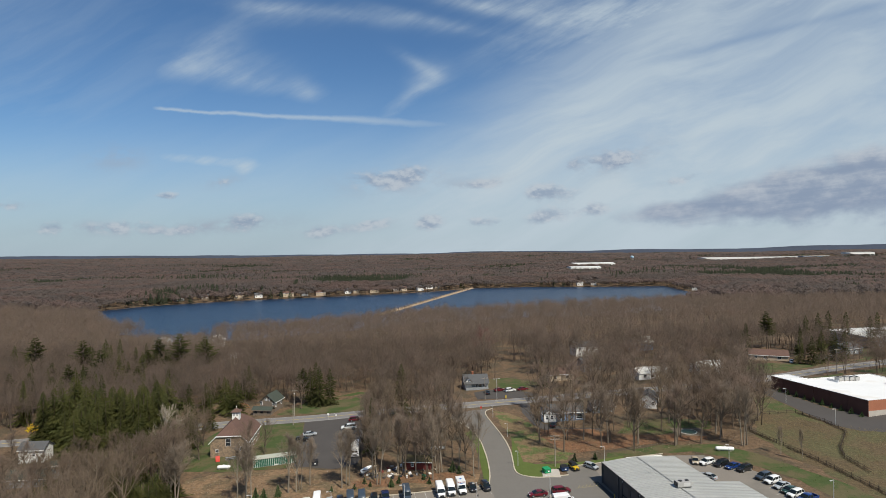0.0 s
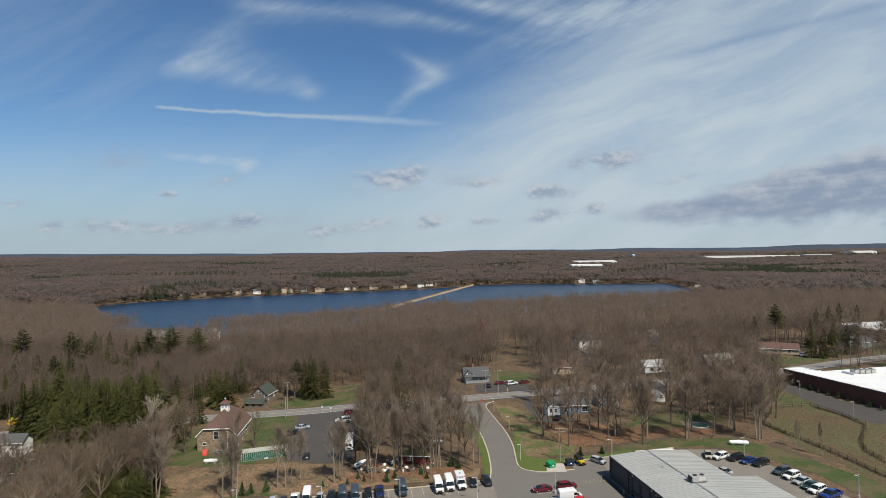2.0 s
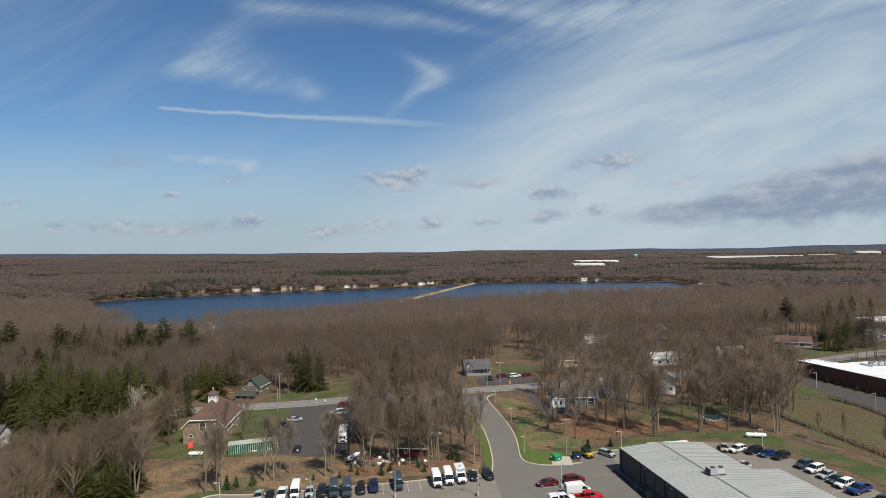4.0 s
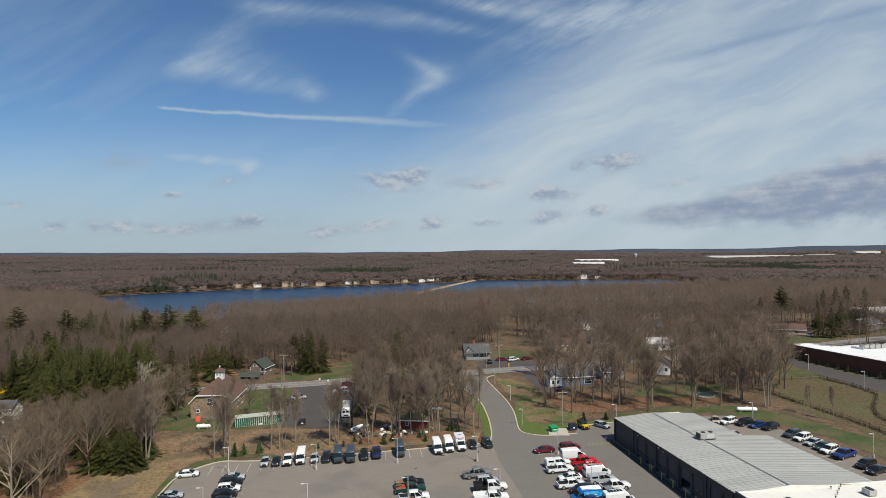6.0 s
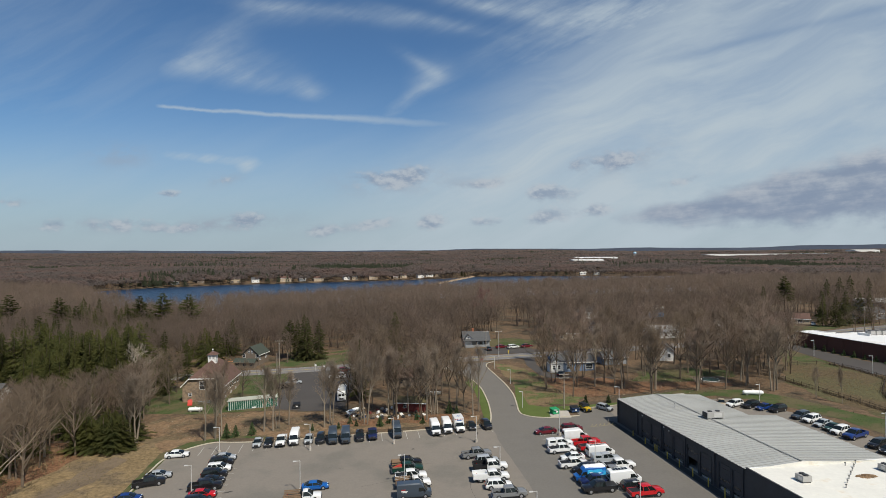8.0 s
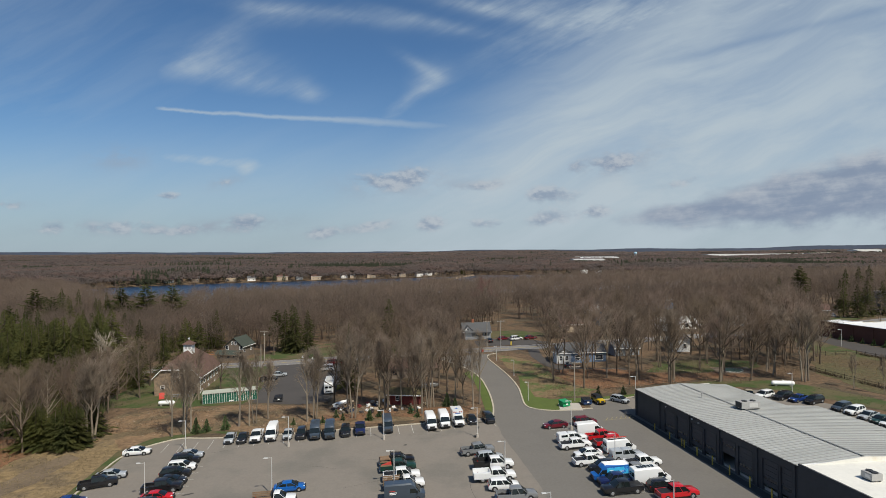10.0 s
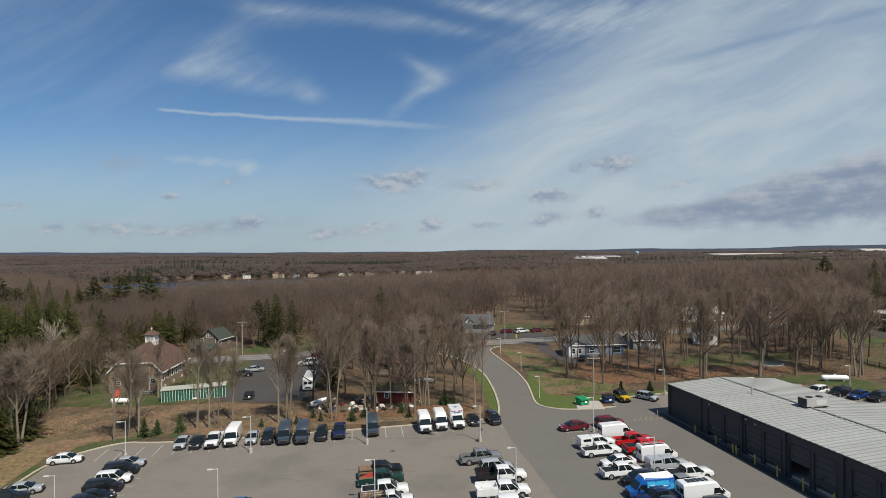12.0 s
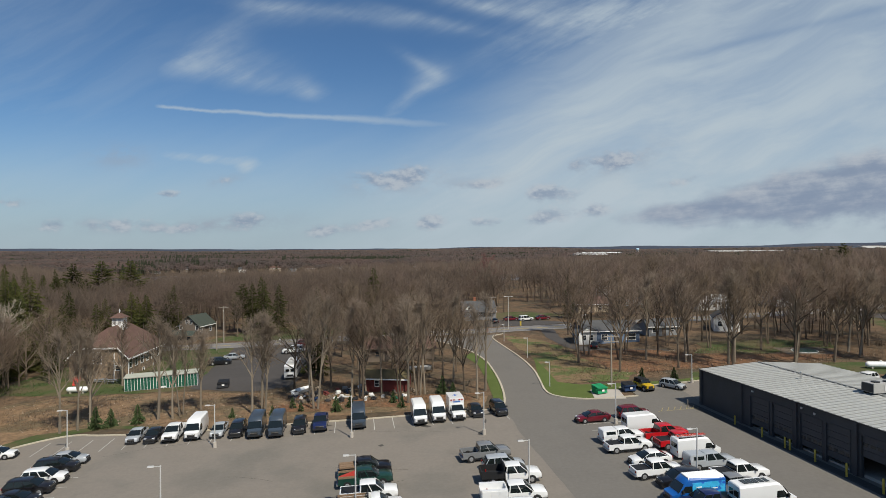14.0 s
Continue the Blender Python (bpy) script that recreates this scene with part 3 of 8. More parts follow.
def build_paving():
    # drive from the lot to the road: its two kerb lines
    left = round_off([(11.3, 162.6), (12.2, 168.7), (12.3, 180), (11.9, 188), (11.2, 198), (8.5, 210), (2.5, 222), (-3, 229)])
    right = round_off([(33.5, 167.0), (27, 166.0), (24.1, 166.2), (20.6, 168.0), (19.2, 171), (19.6, 179), (19.9, 188), (18.9, 200), (16.6, 214), (14.6, 226), (15.2, 231), (18, 233.5)])
    edge_n = [lot(11.9, 2.6), lot(-8, 2.5), lot(-38, 2.9), lot(-47, 4.0), (-51.6, 156.0), (-56.0, 151.8), (-58.4, 146.5), (-57.6, 138.0), (-56.4, 128), (-53, 110), (-48, 60)]
    edge_n = [edge_n[0], edge_n[1]] + round_off(edge_n[2:])
    sheet("parking_lot", edge_n + [(60, 60)] + [(110, 60), (93, 120), (90, 146), (87, 158), (82, 167), (75, 177.5), (64, 178.5), (52, 177.5), (44, 174.6), (36, 173.2), (33.4, 172.8), (33.5, 167.0)]
          + right[1:][:12] + [(19.2, 171), (12.2, 168.7), (11.3, 162.6)], 0.03, ASPHALT, "worn grey asphalt parking lot with tar patches", "parking lot")
    sheet("drive_road", left + right[::-1][:-10], 0.045, COOL_ASPHALT, "curving grey asphalt drive with concrete kerbs", "road")
    sheet("drive_lane", [(12.2, 168.7), (11.5, 162.0), (12.5, 150), (15.5, 130), (19, 95), (24, 60), (58, 60), (48.5, 118), (42.0, 158), (41.6, 171.5), (36, 170.6), (33.0, 166.6), (27, 165.7), (23.6, 165.9), (20.4, 167.6), (19.0, 170.0)], 0.038, COOL_ASPHALT, "cool grey asphalt lane between parked rows", "lane", 0.25)
    for line in (edge_n[:-1], left, right):
        setting("kerb", strip(line, 0.34, 0.17, 0.22), KERB, "pale concrete kerb", "kerb")
    # trimmed grass beside the drive
    sheet("verge", [(x + 0.1, y) for x, y in right[3:24]] + [(21.5, 200), (22.2, 188), (22.5, 178), (26, 175.5), (33, 175.5), (33, 172), (26.8, 171.2), (26.6, 166.2)], 0.06, LAWN_TRIM, "bright trimmed green grass", "grass", 0.15)
    sheet("verge", [(x - 0.1, y) for x, y in left[1:22]][::-1] + [(10.2, 163.0), (10.2, 170), (9.9, 182), (9.2, 194), (6.5, 205)], 0.06, LAWN_TRIM, "narrow strip of green grass", "grass", 0.1)
    sheet("slope_grass", [(22.2, 177), (35, 177), (42, 190), (35, 200), (30, 212), (24, 226), (17.5, 230), (19.3, 214), (21.3, 200)], 0.05, SLOPE_GRASS, "rough slope of dry and green grass", "grass", 1.2)
    # main road, two stretches that meet the drive
    road = round_off([(-330, 170), (-240, 190), (-150, 212), (-85, 226.5), (-50, 229.5), (-34, 233.5), (6, 239), (36, 243.5), (75, 250), (128, 258.5), (165, 272), (206, 288), (280, 318), (420, 380)])
    setting("main_road", strip(road, 8.4, 0.05), ROAD_GREY, "grey two-lane road", "road")
    setting("road_line", strip(road, 0.28, 0.065), YELLOW_PAINT, "yellow centre line", "road marking")
    for s in (-3.7, 3.7):
        setting("road_line", strip(road, 0.14, 0.065, 0.0, s), LINE_PAINT, "white edge line", "road marking")
    # hall's parking lot
    sheet("hall_lot", [(-52.5, 226.5), (-46.5, 187), (-45.6, 181.6), (-33, 178.0), (-26.5, 181), (-26.5, 196), (-30.5, 220), (-33, 231)], 0.04, DARK_ASPHALT, "dark asphalt lot beside the stone hall", "parking lot", 0.4)
    # side lot off the road and the house drives
    sheet("side_lot", [(13, 247), (30, 247), (40, 251), (34, 256), (20, 262), (12, 258)], 0.05, DARK_ASPHALT, "dark asphalt lot by a grey house", "parking lot", 0.3)
    sheet("house_drive", [(29, 238), (33, 240), (32, 226), (34, 212), (42, 206.5), (52, 205), (52, 201.5), (40, 202), (33.5, 205), (30.5, 212), (28.5, 226)], 0.05, DARK_ASPHALT, "dark asphalt drive", "drive", 0.3)
    # brick store: yard and access
    sheet("store_yard", [(119, 262), (125, 240), (126.2, 200), (131, 193), (150, 186), (240, 176), (240, 205), (144, 209), (137, 215), (131, 247), (129, 262)], 0.05, DARK_ASPHALT, "dark asphalt yard behind a brick store", "yard", 0.3)
    # lawns and fields
    sheet("hall_lawn", [(-84, 181.5), (-66, 178.8), (-47.5, 180.5), (-46.8, 187), (-52.5, 225), (-80, 222), (-86, 200)], 0.035, LAWN, "green lawn round the stone hall", "grass", 1.0)
    sheet("house_lawn", [(-66, 236), (-46, 235), (-30, 239), (-28, 262), (-38, 268), (-60, 250)], 0.04, LAWN, "green house lawn", "grass", 1.2)
    sheet("bank", [(-66, 149), (-59, 151), (-50, 158.5), (-38, 156.5), (-14, 161.5), (8, 164.5), (9.5, 170), (-20, 176), (-33, 177), (-46, 180), (-66, 178), (-74, 174), (-77, 152)], 0.025, BARE_EARTH, "bare brown earth bank", "ground", 1.5)
    sheet("straw_field", [(-57, 130), (-58.6, 140), (-59.5, 150), (-65.5, 156.5), (-73, 153.6), (-77.6, 148), (-78.6, 140), (-79.5, 132), (-77, 110), (-75, 90), (-54, 90)], 0.03, STRAW, "dry straw-coloured field", "grass", 1.5)
    sheet("kerb_grass", [(-55.5, 126), (-57.0, 138), (-58.0, 146.5), (-55.6, 152.3), (-51.4, 156.5), (-47, 158.5), (-40, 157.0), (-40, 158.4), (-48, 160.2), (-57, 156.5), (-60.5, 149), (-59, 138), (-57.5, 126)], 0.045, LAWN, "strip of grass along the kerb", "grass", 0.3)
    sheet("shed_lawn", [(45, 176), (58, 179.5), (73, 181), (80, 176), (86, 167), (91, 158), (94, 146), (97, 120), (104, 120), (102, 152), (96, 166), (90, 178), (82, 186), (66, 187), (48, 182)], 0.045, LAWN, "green grass beside the lot", "grass", 0.8)
    sheet("field", [(100, 140), (101, 160), (98, 178), (98, 192), (104, 205), (116, 226), (124, 240), (126, 200), (131, 193), (150, 186), (200, 178), (180, 120), (120, 110)], 0.03, DRY_GRASS, "rough dry field beyond a fence", "grass", 1.5)
    sheet("yard_lawn", [(121.5, 244), (118.5, 240), (116, 226), (121, 205), (125.4, 199), (125, 215), (124.2, 240)], 0.05, LAWN, "green strip beside the store yard", "grass", 0.5)
    sheet("back_lawn", [(56, 199), (70, 197), (88, 201), (90, 208), (80, 213), (62, 212)], 0.035, LAWN, "patchy back lawn under bare trees", "grass", 2.0)
    sheet("house_lawn", [(14, 266), (34, 262), (44, 270), (30, 284), (14, 282)], 0.035, LAWN, "green lawn behind a grey house", "grass", 1.2)
    sheet("roadside_lawn", [(132, 268), (165, 280), (205, 296), (235, 312), (225, 330), (180, 318), (140, 300), (126, 284)], 0.035, LAWN, "green roadside lawn", "grass", 1.5)
    sheet("roadside_lawn", [(129, 250), (164, 263), (205, 279), (262, 304), (265, 296), (215, 270), (180, 258), (150, 250)], 0.035, LAWN, "green verge of the main road", "grass", 0.6)
    sheet("verge", [(33.2, 173.0), (36, 173.4), (44, 174.8), (52, 177.7), (52, 179.5), (44, 177.0), (33.2, 175.2)], 0.06, LAWN_TRIM, "strip of green grass behind the lot's kerb", "grass", 0.15)
    setting("kerb", strip(round_off([(32.0, 172.6), (36, 173.2), (44, 174.6), (52, 177.5), (64, 180.0)], 1), 0.30, 0.15, 0.20), KERB, "pale concrete kerb", "kerb")
    # beds of rust-coloured leaves under the trees
    sheet("leaf_bed", [(30, 206), (31, 200), (34, 189), (38, 183.5), (46, 184), (60, 188), (72, 190), (82, 190.5), (84, 195), (70, 196), (56, 198), (50, 204), (44, 206)], 0.052, RUST_LITTER, "rust-coloured bed of fallen leaves", "ground", 1.6)
    sheet("leaf_bed", [(-24, 163.5), (-8, 165.5), (6, 167.5), (8, 172), (-4, 172.5), (-18, 170.5), (-26, 168)], 0.052, RUST_LITTER, "rust-coloured leaves along the bank", "ground", 1.4)
    sheet("leaf_bed", [(-78.5, 122), (-79.2, 132), (-78.2, 141), (-78, 149), (-76, 153.5), (-80, 158), (-90, 159), (-101, 152), (-99, 136), (-91, 122), (-82, 112)], 0.028, RUST_LITTER, "rust-coloured leaves under broad bare trees", "ground", 1.6)
    sheet("pool_deck", [(73.6, 195.0), (83.2, 193.6), (84.4, 201.6), (74.6, 202.6)], 0.06, surface("worn_deck", (0.155, 0.125, 0.095), 0.9, vary=0.5, coarse=0.4, fine=3.0), "worn brown deck round a garden pool", "deck", 0.3)
    # worn patch across the straw field
    sheet("dirt_patch", [(-70, 126), (-66, 135), (-66.5, 146), (-69.5, 148.5), (-71.5, 143), (-72.5, 132), (-73, 122)], 0.045, surface("grey_dirt", (0.150, 0.112, 0.074), 0.95, vary=0.4, coarse=0.25, fine=1.6, grain=0.5), "bare grey-brown patch in the straw field", "ground", 1.2)
    # asphalt strip along the doors, coloured near black to deepen the building's shadow
    sheet("door_apron", [(40.4, 162.0), (38.9, 161.8), (43.0, 140.0), (47.0, 115.0), (48.6, 115.3)], 0.048, DOOR_SHADE, "dark asphalt strip along the doors, painted to deepen the building's shadow", "apron", 0.25)
    # yellow hatching by the building's corner
    for k in range(6):
        setting("hatch_line", strip([(34.2 + 1.0 * k, 158.4 + 0.18 * k), (35.0 + 1.0 * k, 160.0 + 0.18 * k)], 0.13, 0.05), FADED_PAINT, "worn yellow hatch line", "road marking")
    setting("hatch_line", strip([(33.6, 158.2), (40.2, 159.4)], 0.13, 0.05), FADED_PAINT, "worn yellow hatch line", "road marking")
    # pad for the bins
    g = Shape()
    pad = [(26.3, 166.0), (31.2, 165.6), (31.6, 171.4), (26.9, 171.6)]
    g.loft([[(x, y, ground_z(x, y) - 0.02) for x, y in pad], [(x, y, ground_z(x, y) + 0.10) for x, y in pad]])
    setting("bin_pad", g, CONCRETE, "pale concrete pad", "pad")
    # parking lines
    for k in range(-19, 5):
        if k in (2, 3):
            continue
        g = Shape()
        u = k * 2.78 + 0.2
        a, b = lot(u, -2.9), lot(u, 2.4)
        setting("parking_line", strip([a, b], 0.11, 0.045), LINE_PAINT, "worn white parking line", "parking line")
    for u0 in (25.6, -45.5):
        for k in range(2 if u0 > 0 else 0, 15):
            w = -12 - 2.78 * k
            if u0 == 25.6:
                w += 12.5
            g = strip([lot(u0 - (4.9 if u0 > 0 else 3.0), w), lot(u0 + 2.6, w)], 0.11, 0.052)
            setting("parking_line", g, LINE_PAINT, "worn white parking line", "parking line")
    for k in range(9):
        x, y = 86.5 - 0.35 * k, 164 - 4.0 * k
        setting("parking_line", strip([(x - 4.5, y - 2.0), (x, y)], 0.11, 0.045), LINE_PAINT, "worn white parking line", "parking line")
    # repaired cracks
    for k in range(6):
        rnd = random.Random(40 + k)
        x, y = rnd.uniform(-45, 35), rnd.uniform(120, 158)
        line, turn = [(x, y)], rnd.choice((0, 90)) + LOT_TURN + rnd.uniform(-15, 15)
        for _ in range(rnd.randint(5, 12)):
            turn += rnd.uniform(-8, 8)
            x, y = x + math.cos(radians(turn)) * 1.3, y + math.sin(radians(turn)) * 1.3
            line.append((x, y))
        setting("crack_seal", strip(line, 0.045, 0.037), TAR, "dark sealed crack", "crack")
    # oil stains
    rnd = random.Random(77)
    for k in range(26):
        if k < 14:
            c = lot(rnd.uniform(-40, 10), rnd.uniform(-3.2, 1.6))
        else:
            c = lot(rnd.choice((-45, -8, 7, 26)) + rnd.uniform(-3, 3), rnd.uniform(-34, -6))
        a, b, turn = rnd.uniform(0.35, 1.1), rnd.uniform(0.2, 0.5), rnd.uniform(0, 3.1)
        ring = []
        for i in range(11):
            w = 2 * math.pi * i / 11
            k1 = rnd.uniform(0.7, 1.2)
            px, py = math.cos(w) * a * k1, math.sin(w) * b * k1
            ring.append((c[0] + px * math.cos(turn) - py * math.sin(turn), c[1] + px * math.sin(turn) + py * math.cos(turn)))
        sheet("oil_stain", ring, 0.0405, OIL, "dark oil stain on the asphalt", "stain")
    # sandy rim and causeway of the lake
    rim = LAKE[1:13]
    setting("lake_shore", strip(round_off(rim, 1), 3.6, 0.0, 0.0), SHORE, "sandy lake shore", "shore")
    g = Shape()
    a, b = (-72, 640), (48, 1082)
    d = Vector((b[0] - a[0], b[1] - a[1])).normalized()
    n = Vector((-d.y, d.x))
    rings = []
    for p in (a, b):
        for_ring = [(-5.2, LAKE_Z - 1), (-2.3, LAKE_Z + 1.5), (2.3, LAKE_Z + 1.5), (5.2, LAKE_Z - 1)]
        rings.append([(p[0] + n.x * s, p[1] + n.y * s, z) for s, z in for_ring])
    g.loft(rings)
    track = Shape()
    track.loft([[(p[0] + n.x * k, p[1] + n.y * k, LAKE_Z + z) for k, z in ((-0.7, 1.45), (0.7, 1.45), (0.7, 1.54), (-0.7, 1.54))] for p in (a, b)])
    setting("causeway_track", track, DARK_ASPHALT, "dark track along the causeway", "track")
    setting("causeway", g, CAUSEWAY, "tan gravel causeway across the lake", "causeway")


build_paving()

# ---- buildings ----
def wall_window(parent, x, y, z, w, h, face, frame_mat=None, depth=0.06):
    """A framed window set on a wall; face is 'x-', 'x+', 'y-' or 'y+', the way it looks."""
    sign = -1 if face[1] == "-" else 1
    along_x = face[0] == "y"

    def block(a0, a1, z0, z1, d0, d1):
        lo, hi = sorted((d0 * sign, d1 * sign))
        g = Shape()
        if along_x:
            return g.box(x + a0, x + a1, y + lo, y + hi, z0, z1)
        return g.box(x + lo, x + hi, y + a0, y + a1, z0, z1)
    f = Shape()
    t = 0.075
    for piece in (block(-w / 2 - t, w / 2 + t, z + h, z + h + t, 0.0, depth), block(-w / 2 - t, w / 2 + t, z - t, z, 0.0, depth + 0.03),
                  block(-w / 2 - t, -w / 2, z, z + h, 0.0, depth), block(w / 2, w / 2 + t, z, z + h, 0.0, depth), block(-w / 2, w / 2, z + h / 2 - 0.025, z + h / 2 + 0.025, 0.012, depth - 0.01)):
        f.add(piece.v, piece.f)
    win = part("window", f, frame_mat or TRIM_WHITE, parent)
    part("pane", block(-w / 2, w / 2, z, z + h, 0.003, 0.012), PANE, win)


def gable_house(x, y, turn, length, width, eave, ridge, wall_mat, roof_mat, label, windows=(), door=None, chimney=None, porch=None, name="house", over=0.45, base=-0.6, up=0.0, trim=None):
    """A house whose ridge runs along its own x; windows are (x, z, w, h, face)."""
    m = ground_pose(x, y, turn, up, tilt=False)
    h = thing(name, m, label, "house")
    l, w = length / 2, width / 2
    g = Shape()
    g.add([(-l, -w, base), (l, -w, base), (l, w, base), (-l, w, base), (-l, -w, eave), (l, -w, eave), (l, w, eave), (-l, w, eave), (-l, 0, ridge), (l, 0, ridge)],
          [(0, 3, 2, 1), (0, 1, 5, 4), (2, 3, 7, 6), (1, 2, 6, 9, 5), (3, 0, 4, 8, 7), (4, 5, 9, 8), (6, 7, 8, 9)])
    part("wall", g, wall_mat, h)
    slope = (ridge - eave) / w
    for s in (-1, 1):
        r = Shape()
        e, t = w + over, 0.16
        ze = eave - over * slope + 0.02
        r.loft([[(k, s * e, ze), (k, 0, ridge + 0.02), (k, 0, ridge + t), (k, s * e, ze + t)] for k in (-l - over, l + over)])
        roof = part("roof", r, roof_mat, h)
        b = Shape()
        b.box(-l - over, l + over, min(s * e, s * (e + 0.05)), max(s * e, s * (e + 0.05)), ze - 0.06, ze + t)
        part("fascia", b, trim or TRIM_WHITE, h)
    for wx, wz, ww, wh, face in windows:
        if face[0] == "y":
            wall_window(h, wx, (-w if face == "y-" else w), wz, ww, wh, face, trim)
        else:
            wall_window(h, (-l if face == "x-" else l), wx, wz, ww, wh, face)
    if door:
        dx, face = door
        d = Shape()
        s = -1 if face == "y-" else 1
        d.box(dx - 0.45, dx + 0.45, min(s * w, s * (w + 0.05)), max(s * w, s * (w + 0.05)), 0.0, 2.05)
        part("door", d, SIDING_BROWN, h)
    if chimney:
        cx, cy = chimney
        c = Shape()
        c.box(cx - 0.4, cx + 0.4, cy - 0.4, cy + 0.4, eave, ridge + 1.1)
        c.box(cx - 0.48, cx + 0.48, cy - 0.48, cy + 0.48, ridge + 1.1, ridge + 1.25)
        part("chimney", c, BRICK_LIT, h)
    if porch:
        depth, pz = porch
        p = Shape()
        p.loft([[(k, -w - depth, pz), (k, -w, pz + 0.8), (k, -w, pz + 0.95), (k, -w - depth, pz + 0.15)] for k in (-l + 0.1, l - 0.1)])
        part("porch_roof", p, roof_mat, h)
        p = Shape()
        p.box(-l + 0.2, l - 0.2, -w - depth + 0.15, -w, -0.6, 0.9)
        part("porch_base", p, wall_mat, h)
        for k in range(5):
            q = Shape()
            kx = -l + 0.35 + k * (length - 0.7) / 4
            q.box(kx - 0.08, kx + 0.08, -w - depth + 0.25, -w - depth + 0.41, 0.9, pz + 0.06)
            part("post", q, wall_mat, h)
    return h


# -- the service shed --
SHED = thing("service_building", Matrix.Translation((41.25, 161.3, 1.50)) @ pose(0, 0, 0, 0, 0, 9.35 - 90.0), "low metal service building with dark walls and a ribbed grey roof", "building")
# own axes: x along the door wall (southwards), y across to the far side (eastwards)


def shed_z(y):
    """Height of the roof over the building's own base."""
    return 5.35 + 0.075 * y if y < 9.9 else 5.35 + 0.075 * 9.9 - 0.060 * (y - 9.9)


def build_shed():
    doors = [(11.4, 14.9), (15.6, 19.0), (20.3, 23.6), (24.2, 27.4), (28.9, 32.3), (33.0, 36.3), (38.5, 41.6), (42.2, 44.6)]
    L, W1, W2, JOG = 45.6, 20.8, 27.2, 17.7
    top = 4.15
    # door wall with its openings
    g = Shape()
    edge = 0.0
    for a, b in doors + [(L, L)]:
        if a > edge:
            g.box(edge, a, 0.0, 0.30, -0.8, top)
        edge = b
    g.box(0.0, L, 0.0, 0.30, top, 5.30)
    part("wall", g, WALL_METAL, SHED)
    for x0, x1, y0, y1 in ((0.0, 0.3, 0.3, W1), (0.3, JOG, W1 - 0.3, W1), (JOG - 0.3, JOG, W1, W2), (JOG, L, W2 - 0.3, W2), (L - 0.3, L, 0.3, W2 - 0.3)):
        g = Shape()
        cut = [y for y in (y0, 9.9, y1) if y0 <= y <= y1]
        for a, b in zip(cut, cut[1:]):
            ring = lambda x: [(x, a, -0.8), (x, b, -0.8), (x, b, shed_z(b) - 0.03), (x, a, shed_z(a) - 0.03)]
            g.loft([ring(x0), ring(x1)])
        part("wall", g, WALL_METAL, SHED)
    for x in (0.25, 9.6, 19.65, 28.25, 37.3, 44.85):
        g = Shape()
        g.box(x - 0.25, x + 0.25, -0.22, 0.0, -0.8, 5.28)
        part("pilaster", g, WALL_METAL, SHED)
    # floor inside and sectional doors
    g = Shape()
    g.box(0.4, L - 0.4, 0.4, W1 - 0.4, -0.6, -0.02)
    part("floor_slab", g, CONCRETE, SHED)
    for i, (a, b) in enumerate(doors):
        lift = 1.95 if i == 4 else 0.0
        g = Shape()
        n = 6
        for k in range(n):
            z0, z1 = (-0.3 if k else -0.8) + k * (top + 0.3) / n, -0.3 + (k + 1) * (top + 0.3) / n - 0.03
            if z0 + 0.1 < lift:
                continue
            g.box(a, b, 0.14, 0.22, z0, z1)
        door = part("roller_door", g, DOOR_METAL, SHED)
        wz = 1.25 if i != 4 else 3.1
        for k in range(4):
            p = Shape()
            wx = a + 0.35 + k * (b - a - 0.7) / 3
            p.box(wx - 0.30, wx + 0.30, 0.125, 0.14, wz, wz + 0.34)
            part("pane", p, PANE, door)
        f = Shape()
        for x0, x1 in ((a - 0.14, a), (b, b + 0.14)):
            f.box(x0, x1, -0.05, 0.0, -0.8, top + 0.12)
        f.box(a, b, -0.05, 0.0, top, top + 0.12)
        part("door_frame", f, WALL_METAL, SHED)
    for x, z in ((20.6, 4.75), (22.6, 4.6), (11.9, 4.7)):
        g = Shape()
        g.box(x - 0.14, x + 0.14, -0.16, 0.0, z, z + 0.22)
        part("wall_light", g, LAMP_METAL, SHED)
    # gutter, ridge cap
    g = Shape()
    g.box(-0.15, L, -0.20, -0.02, 5.28, 5.42)
    part("gutter", g, DARK_METAL, SHED)
    g = Shape()
    g.loft([[(x, 9.72, shed_z(9.72) + 0.155), (x, 9.9, shed_z(9.9) + 0.20), (x, 10.08, shed_z(10.08) + 0.155), (x, 9.9, shed_z(9.9) + 0.04)] for x in (-0.1, L)])
    part("ridge_cap", g, SEAM_METAL, SHED)
    # ribbed roof, panel by panel
    step = 0.9

    def panel(y0, y1):
        p = Shape()
        p.loft([[(x, y0, shed_z(y0)), (x, y1, shed_z(y1)), (x, y1, shed_z(y1) - 0.06), (x, y0, shed_z(y0) - 0.06)] for x in (0.0, step - 0.02)])
        for x0, x1 in ((0.0, 0.16), (0.44, 0.52)):
            p.loft([[(x, y0, shed_z(y0)), (x, y1, shed_z(y1)), (x, y1, shed_z(y1) + h), (x, y0, shed_z(y0) + h)] for x, h in ((x0, 0.01), (x0 + 0.03, 0.10 if x0 == 0.0 else 0.03), (x1 - 0.03, 0.10 if x0 == 0.0 else 0.03), (x1, 0.01))])
        return p
    # seam strip beside each rib, coloured darker to deepen the rib's shading
    def seam(y0, y1):
        p = Shape()
        p.loft([[(x, y0, shed_z(y0) + 0.02), (x, y1, shed_z(y1) + 0.02), (x, y1, shed_z(y1) + 0.06), (x, y0, shed_z(y0) + 0.06)] for x in (0.16, 0.22)])
        return p
